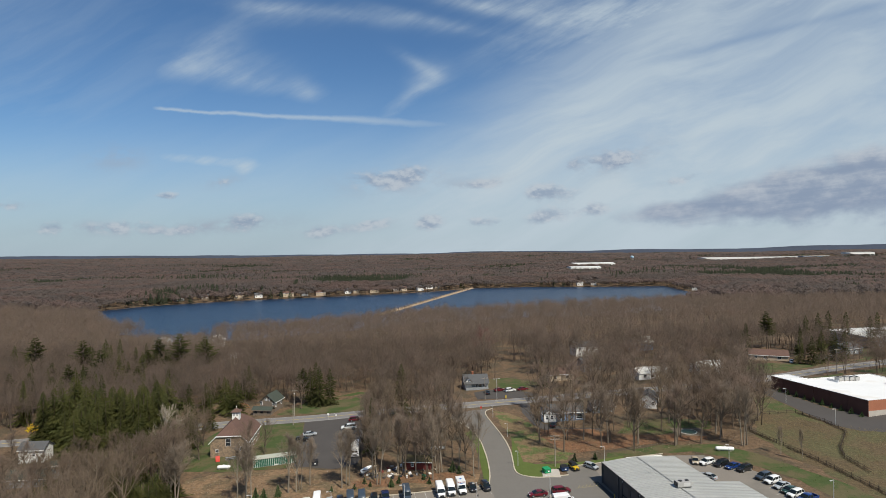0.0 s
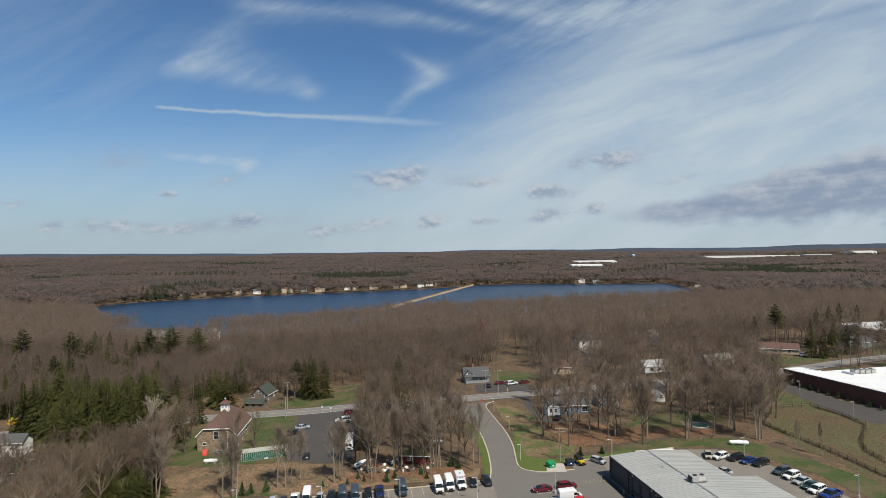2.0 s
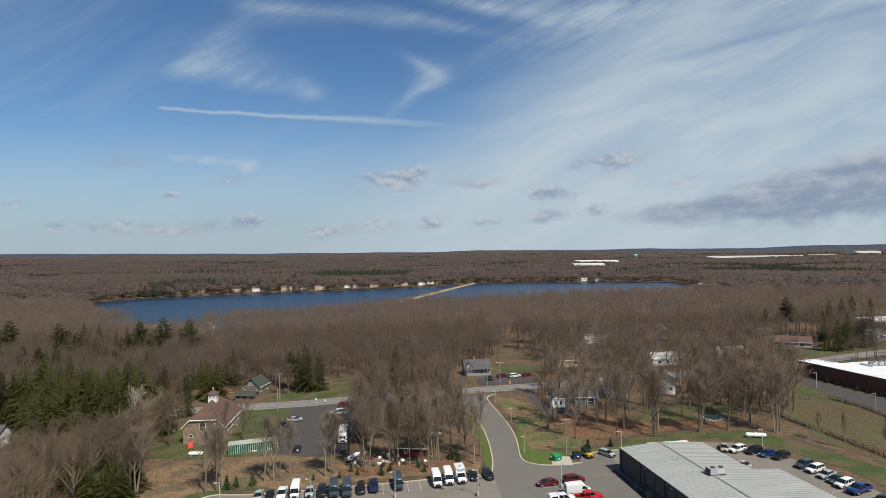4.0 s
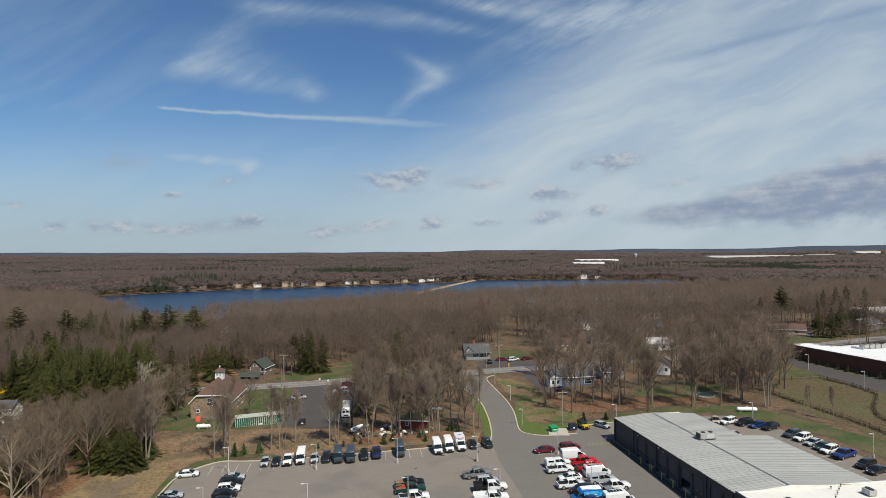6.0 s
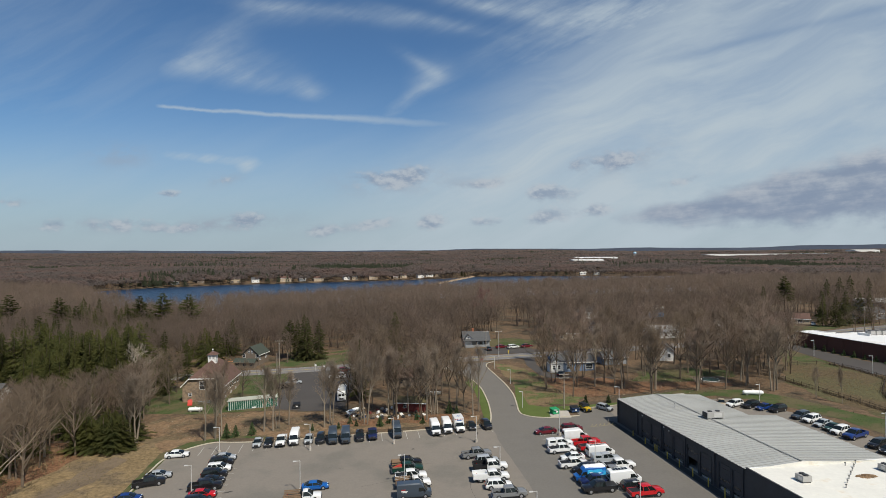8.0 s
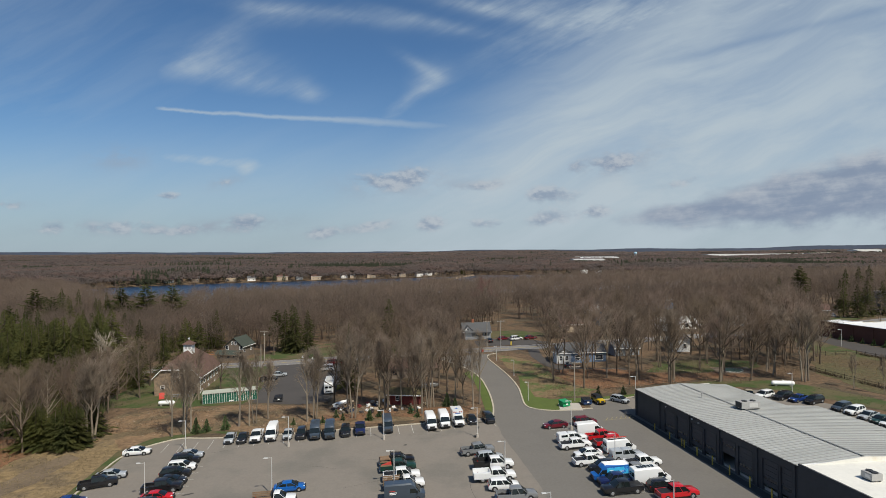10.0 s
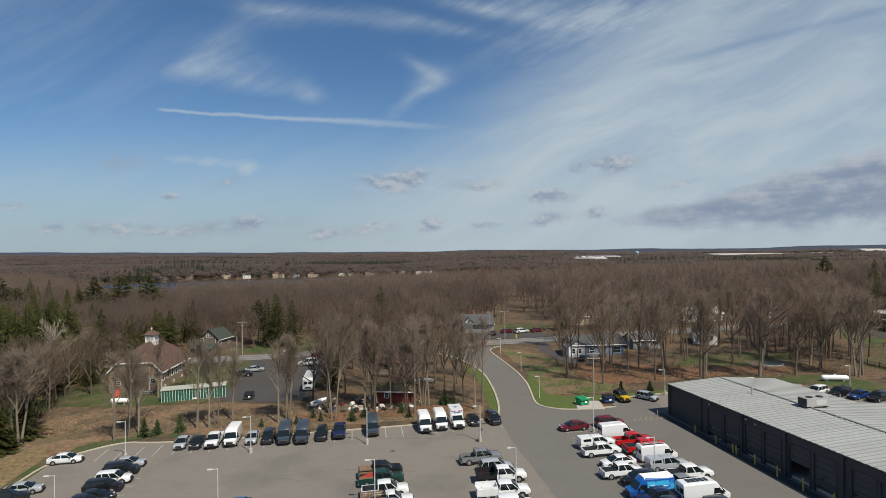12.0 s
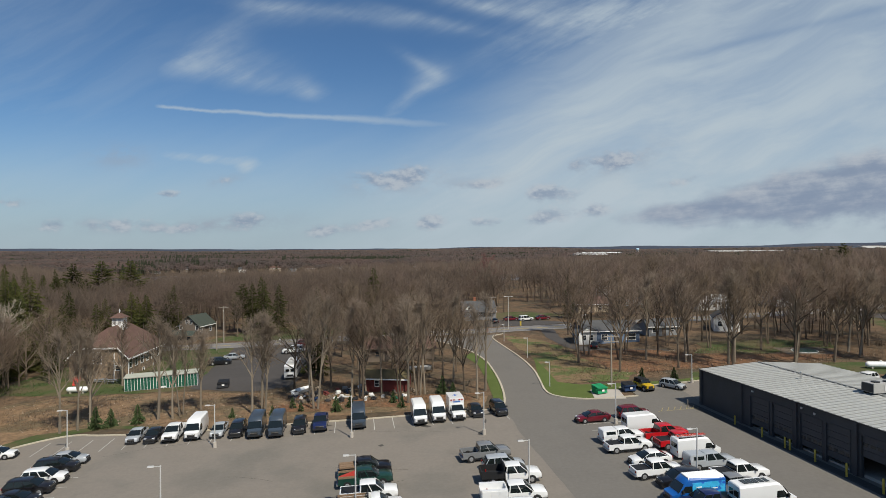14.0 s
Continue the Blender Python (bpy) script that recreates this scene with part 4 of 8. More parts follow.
    west_seam, east_seam1, east_seam2 = (seam(a, b).mesh("seam", SEAM_METAL) for a, b in ((-0.15, 9.9), (9.9, W1 + 0.15), (9.9, W2 + 0.15)))
    west = panel(-0.15, 9.9).mesh("roof_panel", ROOF_METAL)
    east1 = panel(9.9, W1 + 0.15).mesh("roof_panel", ROOF_METAL)
    east2 = panel(9.9, W2 + 0.15).mesh("roof_panel", ROOF_METAL)
    for k in range(51):
        x = k * step - 0.3
        for me in (west, east1 if x < JOG - 0.3 else east2, west_seam, east_seam1 if x < JOG - 0.3 else east_seam2):
            p = new("roof_panel" if me.name.startswith("roof") else "seam", me)
            p.parent, p.location = SHED, (x, 0, 0)
    # low lean-to with a white roof at the north end
    g = Shape()
    g.box(-2.3, -0.34, 8.0, 18.0, -0.8, 5.25)
    part("lean_to", g, WALL_METAL, SHED)
    g = Shape()
    g.box(-2.45, -0.34, 7.9, 18.1, 5.254, 5.40)
    part("lean_to_roof", g, MEMBRANE, SHED)
    # white flashing where the ribbed roof meets the membrane
    g = Shape()
    for a, b in ((-0.1, 9.9), (9.9, W2)):
        g.loft([[(x, a, 5.40), (x, b, 5.40), (x, b, shed_z(b) + 0.12), (x, a, shed_z(a) + 0.12)] for x in (L + 0.26, L + 0.40)])
    part("flashing", g, MEMBRANE, SHED)
    # taller block with a white membrane roof
    L2 = 88.0
    g = Shape()
    g.box(L, L2, -0.10, W2 + 6.0, -1.2, 5.45)
    part("annex_wall", g, WALL_METAL, SHED)
    g = Shape()
    g.box(L + 0.05, L2, 0.12, W2 + 5.8, 5.45, 5.56)
    part("membrane_roof", g, MEMBRANE, SHED)
    for box in ((L, L2, -0.10, 0.14, 5.45, 5.76), (L, L + 0.25, 0.14, W2 + 6.0, 5.45, 5.66), (L, L2, W2 + 5.8, W2 + 6.0, 5.45, 5.76)):
        g = Shape()
        g.box(*box)
        part("coping", g, WALL_METAL if box[3] < 0.2 else MEMBRANE_CLEAN, SHED)


build_shed()


def roof_unit(parent_m, x, y, z, sx, sy, sz, label, turn=0.0):
    """A rooftop air unit: cabinet, dark grille at one end, fan hoods, feet."""
    u = thing("rooftop_unit", parent_m @ pose(x, y, z, 0, 0, turn), label, "air unit")
    g = Shape()
    g.box(-sx / 2, sx / 2, -sy / 2, sy / 2, 0.18, sz, 0.03)
    part("cabinet", g, MACHINE, u)
    g = Shape()
    g.box(-sx / 2 - 0.03, -sx / 2, -sy / 2 + 0.08, sy / 2 - 0.08, 0.25, sz - 0.06)
    part("grille", g, DARK_METAL, u)
    for k in (-0.2, 0.25):
        g = Shape()
        g.tube((k * sx, 0, sz - 0.01), (k * sx, 0, sz + 0.14), sy * 0.26, sy * 0.26, 12)
        part("fan_hood", g, DARK_METAL, u)
    for a in (-1, 1):
        g = Shape()
        g.box(-sx / 2 + 0.1, sx / 2 - 0.1, a * sy * 0.36 - 0.07, a * sy * 0.36 + 0.07, 0.0, 0.18)
        part("skid", g, DARK_METAL, u)
    g = Shape()
    g.box(-sx * 0.1, sx * 0.35, -sy / 2 - 0.02, -sy / 2, 0.4, sz - 0.15)
    part("access_panel", g, LAMP_METAL, u)


SM = SHED.matrix_basis
roof_unit(SM, 20.4, 10.9, shed_z(9.9) + 0.05, 3.7, 1.8, 1.3, "grey rooftop air unit on the ribbed metal roof", 90.0)
for ux, uy, s in ((51.8, 5.0, 1.7), (50.3, 20.7, 1.6), (58.0, 24.0, 1.6)):
    roof_unit(SM, ux, uy, 5.56, s, s * 0.9, 1.0, "small rooftop unit on the white membrane roof")
for ux, uy in ((46.6, 18.8), (48.0, 17.2), (49.4, 15.6), (50.8, 14.0), (52.2, 12.4), (53.6, 10.8), (55.1, 9.2), (47.2, 16.4), (57, 22)):
    v = thing("roof_vent", SM @ pose(ux, uy, 5.55), "short pipe vent on the white roof", "roof vent", "roof vents")
    g = Shape()
    g.tube((0, 0, 0), (0, 0, 0.45), 0.09, 0.09, 8)
    part("pipe", g, MACHINE, v)
    g = Shape()
    g.tube((0, 0, 0.45), (0, 0, 0.55), 0.16, 0.10, 8)
    part("cap", g, DARK_METAL, v)
v = thing("roof_vent", SM @ pose(11.2, 7.8, shed_z(7.8)), "thin pipe vent on the ribbed roof", "roof vent", "roof vents")
g = Shape()
g.tube((0, 0, 0), (0, 0, 0.9), 0.08, 0.08, 8)
part("pipe", g, MACHINE, v)
g = Shape()
g.tube((0, 0, 0.9), (0, 0, 1.05), 0.16, 0.16, 8)
part("cap", g, MACHINE, v)

lp = thing("leaf_pile", SM @ pose(51.7, 15.8, 5.56), "low heap of brown leaves and dirt on the white roof", "leaf pile")
g = Shape()
rnd = random.Random(5)
for k in range(90):
    a, r = rnd.uniform(0, 6.28), rnd.uniform(0, 1) ** 0.7
    p = Vector((math.cos(a) * 0.7 * r, math.sin(a) * 1.6 * r, 0.02))
    w = rnd.uniform(0.1, 0.28)
    g.box(p.x - w, p.x + w, p.y - w, p.y + w, 0.0, 0.05 + 0.22 * (1 - r), w * 0.4)
part("leaves", g, BARE_EARTH, lp)


def build_hall():
    """Field-stone hall: clipped gables, brown roof, white belfry with a cross."""
    m = ground_pose(-68.6, 192.0, 5.5, tilt=False)
    h = thing("stone_hall", m, "field-stone hall with a brown shingle roof and a small white belfry", "hall")
    W, D, E, C, R = 5.7, 18.5, 4.6, 6.4, 10.0       # half width, depth, eave, clipped gable, ridge
    k = W * (R - C) / (R - E)
    g = Shape()
    g.add([(-W, 0, -1), (W, 0, -1), (W, D, -1), (-W, D, -1), (-W, 0, E), (W, 0, E), (W, D, E), (-W, D, E), (k, 0, C), (-k, 0, C), (k, D, C), (-k, D, C)],
          [(0, 1, 5, 8, 9, 4), (1, 2, 6, 5), (2, 3, 7, 11, 10, 6), (3, 0, 4, 7)])
    part("wall", g, STONE, h)
    o = 0.45
    so = (R - E) / W * o
    run = 4.0
    g = Shape()
    A = [(-W - o, -o, E - so), (-k - 0.1, -o, C + 0.05), (0, run, R), (0, D - run, R), (-k - 0.1, D + o, C + 0.05), (-W - o, D + o, E - so)]
    Bm = [(-x, y, z) for x, y, z in A]
    lift = lambda pts: [(x, y, z + 0.18) for x, y, z in pts]
    for side in (A, Bm):
        up = lift(side)
        n = len(side)
        g.add(side + up, [tuple(range(n)), tuple(range(2 * n - 1, n - 1, -1))] + [(i, (i + 1) % n, n + (i + 1) % n, n + i) for i in range(n)])
    for y0, y1, s in ((-o, run, 1), (D + o, D - run, -1)):
        tri = [(-k - 0.1, y0, C + 0.05), (k + 0.1, y0, C + 0.05), (0, y1, R)]
        up = lift(tri)
        g.add(tri + up, [(0, 1, 2), (5, 4, 3), (0, 3, 4, 1)])
    part("roof", g, ROOF_BROWN, h)
    # bargeboards
    for a, b in (((-W - o, -o - 0.02, E - so), (-k - 0.1, -o - 0.02, C + 0.05)), ((-k - 0.1, -o - 0.02, C + 0.05), (k + 0.1, -o - 0.02, C + 0.05)), ((k + 0.1, -o - 0.02, C + 0.05), (W + o, -o - 0.02, E - so))):
        g = Shape()
        g.loft([[(p[0], p[1] - 0.06, p[2] - 0.10), (p[0], p[1], p[2] - 0.10), (p[0], p[1], p[2] + 0.2), (p[0], p[1] - 0.06, p[2] + 0.2)] for p in (a, b)])
        part("bargeboard", g, TRIM_WHITE, h)
    g = Shape()
    g.box(W + o, W + o + 0.08, -o, D + o, E - so - 0.1, E - so + 0.2)
    part("fascia", g, TRIM_WHITE, h)
    for x in (3.1, 5.9):
        g = Shape()
        g.box(x - 0.07, x + 0.07, -0.12, 0.0, -0.8, E + (0.9 if x < 4 else 0))
        part("downpipe", g, TRIM_WHITE, h)
    for x, z, w, hh in ((-0.2, 3.4, 1.5, 2.2), (-3.6, 1.6, 0.9, 0.8), (3.9, 1.9, 1.0, 1.0)):
        wall_window(h, x, 0, z, w, hh, "y-")
    for i in range(6):
        wall_window(h, W, 1.4 + i * 2.9, 2.2, 1.3, 2.0, "x+")
        if i % 2 == 0:
            wall_window(h, W, 2.2 + i * 2.9, 0.2, 0.8, 0.8, "x+")
    # belfry
    g = Shape()
    g.box(-1.15, 1.15, 8.6, 10.9, R - 0.9, R + 1.75)
    bel = part("belfry", g, SIDING_WHITE, h, "white boarded belfry")
    g = Shape()
    g.loft([[(-1.6, 8.15, R + 1.75), (1.6, 8.15, R + 1.75), (1.6, 11.35, R + 1.75), (-1.6, 11.35, R + 1.75)], [(-0.25, 9.5, R + 2.75), (0.25, 9.5, R + 2.75), (0.25, 10.0, R + 2.75), (-0.25, 10.0, R + 2.75)]])
    part("belfry_roof", g, ROOF_BROWN, bel)
    for x in (-0.5, 0.5):
        g = Shape()
        g.box(x - 0.3, x + 0.3, 8.56, 8.6, R + 0.5, R + 1.4)
        part("louvre", g, MACHINE, bel)
    g = Shape()
    g.box(-0.06, 0.06, 9.69, 9.81, R + 2.7, R + 3.55)
    g.box(-0.22, 0.22, 9.69, 9.81, R + 3.12, R + 3.24)
    part("cross", g, TRIM_WHITE, bel)


build_hall()


def build_pavilion():
    """Long low shed of green panels between white battens, pale lean-to roof."""
    a, b = Vector((-57.4, 181.2)), Vector((-45.2, 184.4))
    d = b - a
    turn = math.degrees(math.atan2(d.y, d.x))
    p = thing("panelled_shed", ground_pose(a.x, a.y, turn, tilt=True), "long low shed with green panels and white battens", "shed")
    L, H, D = d.length, 2.45, 2.2
    g = Shape()
    g.box(0, L, 0.06, D, -0.3, H)
    part("body", g, SIDING_GREY, p)
    n = 23
    for k in range(n):
        g = Shape()
        x0, x1 = L * k / n + 0.045, L * (k + 1) / n - 0.045
        g.box(x0, x1, 0.0, 0.06, 0.16, H - 0.10)
        part("panel", g, GREEN_PANEL, p)
    for k in range(n + 1):
        g = Shape()
        x = L * k / n
        g.box(x - 0.035, x + 0.035, -0.05, 0.06, 0.0, H)
        part("batten", g, TRIM_WHITE if k % 3 else SIDING_WHITE, p)
    g = Shape()
    g.loft([[(x, -0.2, H - 0.02), (x, D + 0.2, H + 0.28), (x, D + 0.2, H + 0.40), (x, -0.2, H + 0.10)] for x in (-0.2, L + 0.2)])
    part("roof", g, surface("mossy_pale_roof", (0.36, 0.37, 0.31), 0.9, vary=0.3, coarse=0.5), p)
    g = Shape()
    g.box(L * 0.48, L * 0.56, -0.10, -0.06, 0.2, 0.5)
    part("sign_board", g, TRIM_WHITE, p)


build_pavilion()

# houses
gable_house(-70.2, 244.5, 82.0, 8.4, 6.2, 4.1, 6.8, SIDING_BROWN, ROOF_GREEN, "weathered wooden house with a green gable roof and porch", name="house",
            windows=((-0.6, 4.6, 0.6, 1.0, "x-"), (0.6, 4.6, 0.6, 1.0, "x-"), (-2.5, 2.9, 0.9, 1.2, "x-"), (2.5, 2.9, 0.9, 1.2, "x-"), (-3, 2.0, 0.9, 1.2, "y-"), (2, 2.0, 0.9, 1.2, "y-")))
gable_house(-71.6, 237.6, -8.0, 7.4, 2.4, 2.2, 3.1, SIDING_BROWN, ROOF_GREEN, "roofed wooden porch in front of a house", name="porch", trim=SIDING_BROWN,
            windows=((-2.6, 0.8, 1.2, 1.0, "y-"), (0, 0.8, 1.2, 1.0, "y-"), (2.6, 0.8, 1.2, 1.0, "y-")))
gable_house(-8.0, 206.0, 6.0, 15.0, 8.0, 2.7, 4.6, SIDING_BROWN, ROOF_BROWN, "low brown house with a brown roof among bare trees", windows=((-5, 0.9, 1.0, 1.0, "y-"), (5, 0.9, 1.2, 1.0, "y-")), trim=SIDING_BROWN, door=(2.2, "y-"))
gable_house(13.0, 268.0, 8.0, 10.4, 6.8, 2.8, 5.7, SIDING_GREY, ROOF_GREY, "grey house with a steep slate-grey roof and brick chimney", chimney=(-1.0, 0.3),
            windows=((-3.4, 1.0, 1.1, 1.3, "y-"), (0.2, 1.0, 1.1, 1.3, "y-"), (3.4, 1.0, 1.1, 1.3, "y-"), (0, 3.8, 0.9, 1.2, "x+"), (0, 3.8, 0.9, 1.2, "x-")), door=(1.8, "y-"), porch=(2.0, 2.5))
gable_house(9.8, 265.5, 98.0, 3.6, 3.0, 3.5, 5.0, SIDING_WHITE, ROOF_GREY, "white gabled wing of a grey house", name="house_wing", windows=((0, 3.0, 0.8, 1.1, "x-"),))
gable_house(42.0, 218.6, 6.5, 14.0, 8.2, 3.0, 4.9, SIDING_BLUE, ROOF_GREY, "low blue house with white trim and a grey roof", chimney=None,
            windows=((-5.0, 0.8, 1.6, 1.3, "y-"), (-1.8, 0.8, 1.4, 1.3, "y-"), (4.9, 0.7, 2.2, 1.5, "y-"), (0, 0.9, 1.2, 1.2, "x-")), door=(1.2, "y-"))
gable_house(36.4, 215.6, 96.0, 3.6, 4.4, 3.1, 4.4, SIDING_WHITE, ROOF_GREY, "white gabled entrance wing of a low blue house", name="house_wing", windows=((-0.8, 1.0, 0.8, 1.2, "x-"), (0.9, 1.0, 0.8, 1.2, "x-")))
gable_house(76.8, 229.5, 70.0, 8.0, 6.2, 3.4, 5.5, SIDING_WHITE, ROOF_GREY, "white gabled house behind bare trees", windows=((-1.6, 1.2, 0.9, 1.2, "x-"), (1.6, 1.2, 0.9, 1.2, "x-"), (-2.6, 1.2, 0.9, 1.2, "y+"), (2, 1.2, 0.9, 1.2, "y-")), door=(-1, "y-"))
gable_house(57.5, 225.5, 8.0, 8.0, 6.0, 2.4, 3.9, SIDING_GREY, ROOF_GREY, "small grey bungalow behind bare trees", windows=((-2.5, 0.9, 1.0, 1.1, "y-"), (2.2, 0.9, 1.0, 1.1, "y-")), door=(0, "y-"))
gable_house(93.0, 274.0, 10.0, 16.0, 8.0, 2.9, 4.8, SIDING_WHITE, ROOF_PALE, "long white bungalow with a pale roof", windows=((-5, 0.9, 1.3, 1.2, "y-"), (-1.5, 0.9, 1.3, 1.2, "y-"), (2, 0.9, 1.3, 1.2, "y-"), (6, 0.9, 1.3, 1.2, "y-")))
gable_house(121.0, 279.0, 14.0, 15.0, 8.0, 3.2, 5.4, SIDING_WHITE, ROOF_PALE, "white house with a pale metal roof", windows=((-5, 1.0, 1.2, 1.2, "y-"), (-1, 1.0, 1.2, 1.2, "y-"), (4, 1.0, 1.2, 1.2, "y-")))
gable_house(52.0, 278.0, 10.0, 11.0, 8.0, 3.0, 5.2, SIDING_TAN, ROOF_BROWN, "tan house with a brown roof in the woods", windows=((-3, 1.0, 1.1, 1.2, "y-"), (2.5, 1.0, 1.1, 1.2, "y-")), door=(0, "y-"))
gable_house(70.0, 296.0, 20.0, 10.0, 8.0, 3.4, 6.0, SIDING_GREY, ROOF_GREY, "grey house in the woods", windows=((-3, 1.0, 1.1, 1.2, "y-"), (2.5, 1.0, 1.1, 1.2, "y-")))
gable_house(77.0, 336.0, 12.0, 13.0, 8.0, 5.0, 7.6, SIDING_WHITE, ROOF_GREY, "white two-storey house in the woods", windows=((-4, 3.2, 1.0, 1.3, "y-"), (0, 3.2, 1.0, 1.3, "y-"), (4, 3.2, 1.0, 1.3, "y-"), (-4, 0.7, 1.0, 1.3, "y-")))
gable_house(111.0, 345.0, 16.0, 12.0, 8.0, 4.8, 7.2, SIDING_BLUE, ROOF_PALE, "pale blue house in the woods", windows=((-4, 3.0, 1.0, 1.3, "y-"), (0, 3.0, 1.0, 1.3, "y-"), (4, 3.0, 1.0, 1.3, "y-")))
gable_house(162.0, 304.0, -22.0, 17.0, 8.0, 2.6, 4.8, SIDING_TAN, ROOF_BROWN, "long brown-roofed ranch house beside a lawn", windows=((-6, 0.9, 1.6, 1.2, "y-"), (-1.5, 0.9, 1.6, 1.2, "y-"), (4.5, 0.9, 1.6, 1.2, "y-")))
gable_house(209.0, 316.0, 24.0, 13.0, 9.0, 3.0, 5.4, SIDING_GREY, ROOF_GREY, "grey house across the main road", windows=((-4, 0.9, 1.3, 1.2, "y-"), (0, 0.9, 1.3, 1.2, "y-")))
gable_house(-131.6, 194.8, 3.0, 7.6, 5.4, 4.2, 6.0, SIDING_WHITE, ROOF_GREY, "white house with a dark roof and small windows", windows=((1.0, 2.2, 0.8, 0.9, "y-"), (-2.4, 1.0, 1.0, 1.2, "y-")), door=(2.6, "y-"))
gable_house(-120.0, 176.5, 8.0, 11.0, 7.0, 2.4, 4.0, SIDING_GREY, ROOF_GREEN, "low outbuilding with a green-grey roof", name="outbuilding")
gable_house(-118.0, 186.5, 8.0, 6.0, 4.0, 2.0, 2.6, SIDING_BROWN, ROOF_GREEN, "small wooden garden shed", name="garden_shed")
gable_house(-7.9, 177.4, -6.0, 7.4, 4.6, 2.3, 3.3, RED_WOOD, surface("mossy_roof", (0.13, 0.105, 0.055), 0.95, vary=0.4, coarse=0.6), "old red wooden shed with a mossy roof", name="red_shed", windows=((-1.6, 0.9, 0.7, 1.0, "y-"),))


# -- brick store --
def build_store():
    b = thing("brick_store", Matrix.Translation((132.4, 246.5, 5.6)) @ pose(0, 0, 0, 0, 0, -75.5), "large brick store with a white flat roof", "store")
    L, W, H, NX, NY = 42.0, 40.0, 5.3, 9.0, 8.6      # length, depth, height, and the raised corner's extent
    # the sunny south end gets the brick with sunlight painted in
    for box, mat in (((0, L, 0, 0.3, -1.5, H), BRICK), ((L - 0.3, L, 0.3, W, -1.5, H), BRICK_LIT), ((0, 0.3, 0.3, NY, -1.5, H), BRICK), ((0.3, NX, NY - 0.3, NY, -1.5, H), BRICK),
                     ((NX, NX + 0.3, NY, W, -1.5, H), BRICK), ((NX + 0.3, L - 0.3, W - 0.3, W, -1.5, H), BRICK)):
        g = Shape()
        g.box(*box)
        part("wall", g, mat, b)
    g = Shape()
    g.box(0.3, NX, 0.3, NY - 0.3, H - 0.7, H - 0.04)
    g.box(NX, L - 0.3, 0.3, W - 0.3, H - 0.7, H - 0.04)
    part("flat_roof", g, MEMBRANE_CLEAN, b)
    for box in ((-0.06, L + 0.06, -0.06, 0.36, H, H + 0.12), (L - 0.36, L + 0.06, 0.36, W, H, H + 0.12), (-0.06, 0.36, 0.36, NY, H, H + 0.12), (0.36, NX, NY - 0.36, NY + 0.06, H, H + 0.12),
                (NX - 0.06, NX + 0.36, NY + 0.06, W, H, H + 0.12), (NX + 0.36, L - 0.36, W - 0.36, W + 0.06, H, H + 0.12)):
        g = Shape()
        g.box(*box)
        part("coping", g, MEMBRANE_CLEAN, b)
    g = Shape()
    g.box(NX - 0.2, NX + 0.1, 0.5, NY, H + 0.0, H + 0.45)
    part("parapet", g, MEMBRANE_CLEAN, b)
    g = Shape()
    g.box(L + 0.003, L + 0.06, 0.2, W, -1.5, 1.7)
    part("base_course", g, CONCRETE, b)
    for x in (6, 13, 20, 27, 34):
        g = Shape()
        g.box(x - 0.2, x + 0.2, -0.10, 0.0, -1.2, H - 0.02)
        part("pilaster", g, BRICK, b)
    g = Shape()
    g.box(12.5, 17.5, 14.5, 14.8, H - 0.42, H + 0.75)
    part("roof_screen", g, MEMBRANE_CLEAN, b)
    bm = b.matrix_basis
    for k in range(4):
        roof_unit(bm, 15.0 + 0.3 * k, 17.6 + 2.3 * k, H - 0.04, 2.2, 2.1, 1.5, "grey rooftop air unit on the white store roof")
    roof_unit(bm, 26.0, 30.0, H - 0.04, 2.6, 2.0, 1.4, "grey rooftop air unit on the white store roof")
    roof_unit(bm, 33.0, 36.0, H - 0.04, 2.6, 2.0, 1.4, "grey rooftop air unit on the white store roof")


build_store()


def block_building(x, y, turn, sx, sy, h, wall_mat, roof_mat, label, name="warehouse", up=0.0, bays=0):
    b = thing(name, ground_pose(x, y, turn, up, tilt=False), label, "warehouse")
    g = Shape()
    g.box(-sx / 2, sx / 2, -sy / 2, sy / 2, -3.0, h)
    part("wall", g, wall_mat, b)
    g = Shape()
    g.loft([[(k, -sy / 2 - 0.3, h), (k, 0, h + sy * 0.03 + 0.3), (k, sy / 2 + 0.3, h), (k, sy / 2 + 0.3, h - 0.3), (k, -sy / 2 - 0.3, h - 0.3)] for k in (-sx / 2 - 0.3, sx / 2 + 0.3)])
    part("roof", g, roof_mat, b)
    for k in range(bays):
        g = Shape()
        cx = -sx / 2 + (k + 0.5) * sx / bays
        g.box(cx - sx / bays * 0.3, cx + sx / bays * 0.3, -sy / 2 - 0.12, -sy / 2, 0.5, h * 0.55)
        part("bay_door", g, DOOR_METAL, b)
    return b


block_building(252.0, 352.0, 12.0, 50.0, 34.0, 5.6, SIDING_GREY, ROOF_PALE, "grey metal building with a pale roof across the road", bays=6)
block_building(491.0, 2000.0, 4.0, 138.0, 60.0, 8.0, SIDING_WHITE, MEMBRANE_CLEAN, "long white warehouse far beyond the lake", bays=12, up=5.0)
block_building(383.0, 1650.0, 4.0, 84.0, 40.0, 8.0, SIDING_WHITE, MEMBRANE_CLEAN, "white warehouse far beyond the lake", bays=8, up=4.0)
block_building(1372.0, 2600.0, 2.0, 530.0, 90.0, 10.0, SIDING_WHITE, ROOF_PALE, "very long white distribution warehouse near the horizon", bays=24)
block_building(1560.0, 2530.0, 2.0, 120.0, 40.0, 9.0, SIDING_BLUE, ROOF_PALE, "blue and white warehouse wing near the horizon", bays=10)
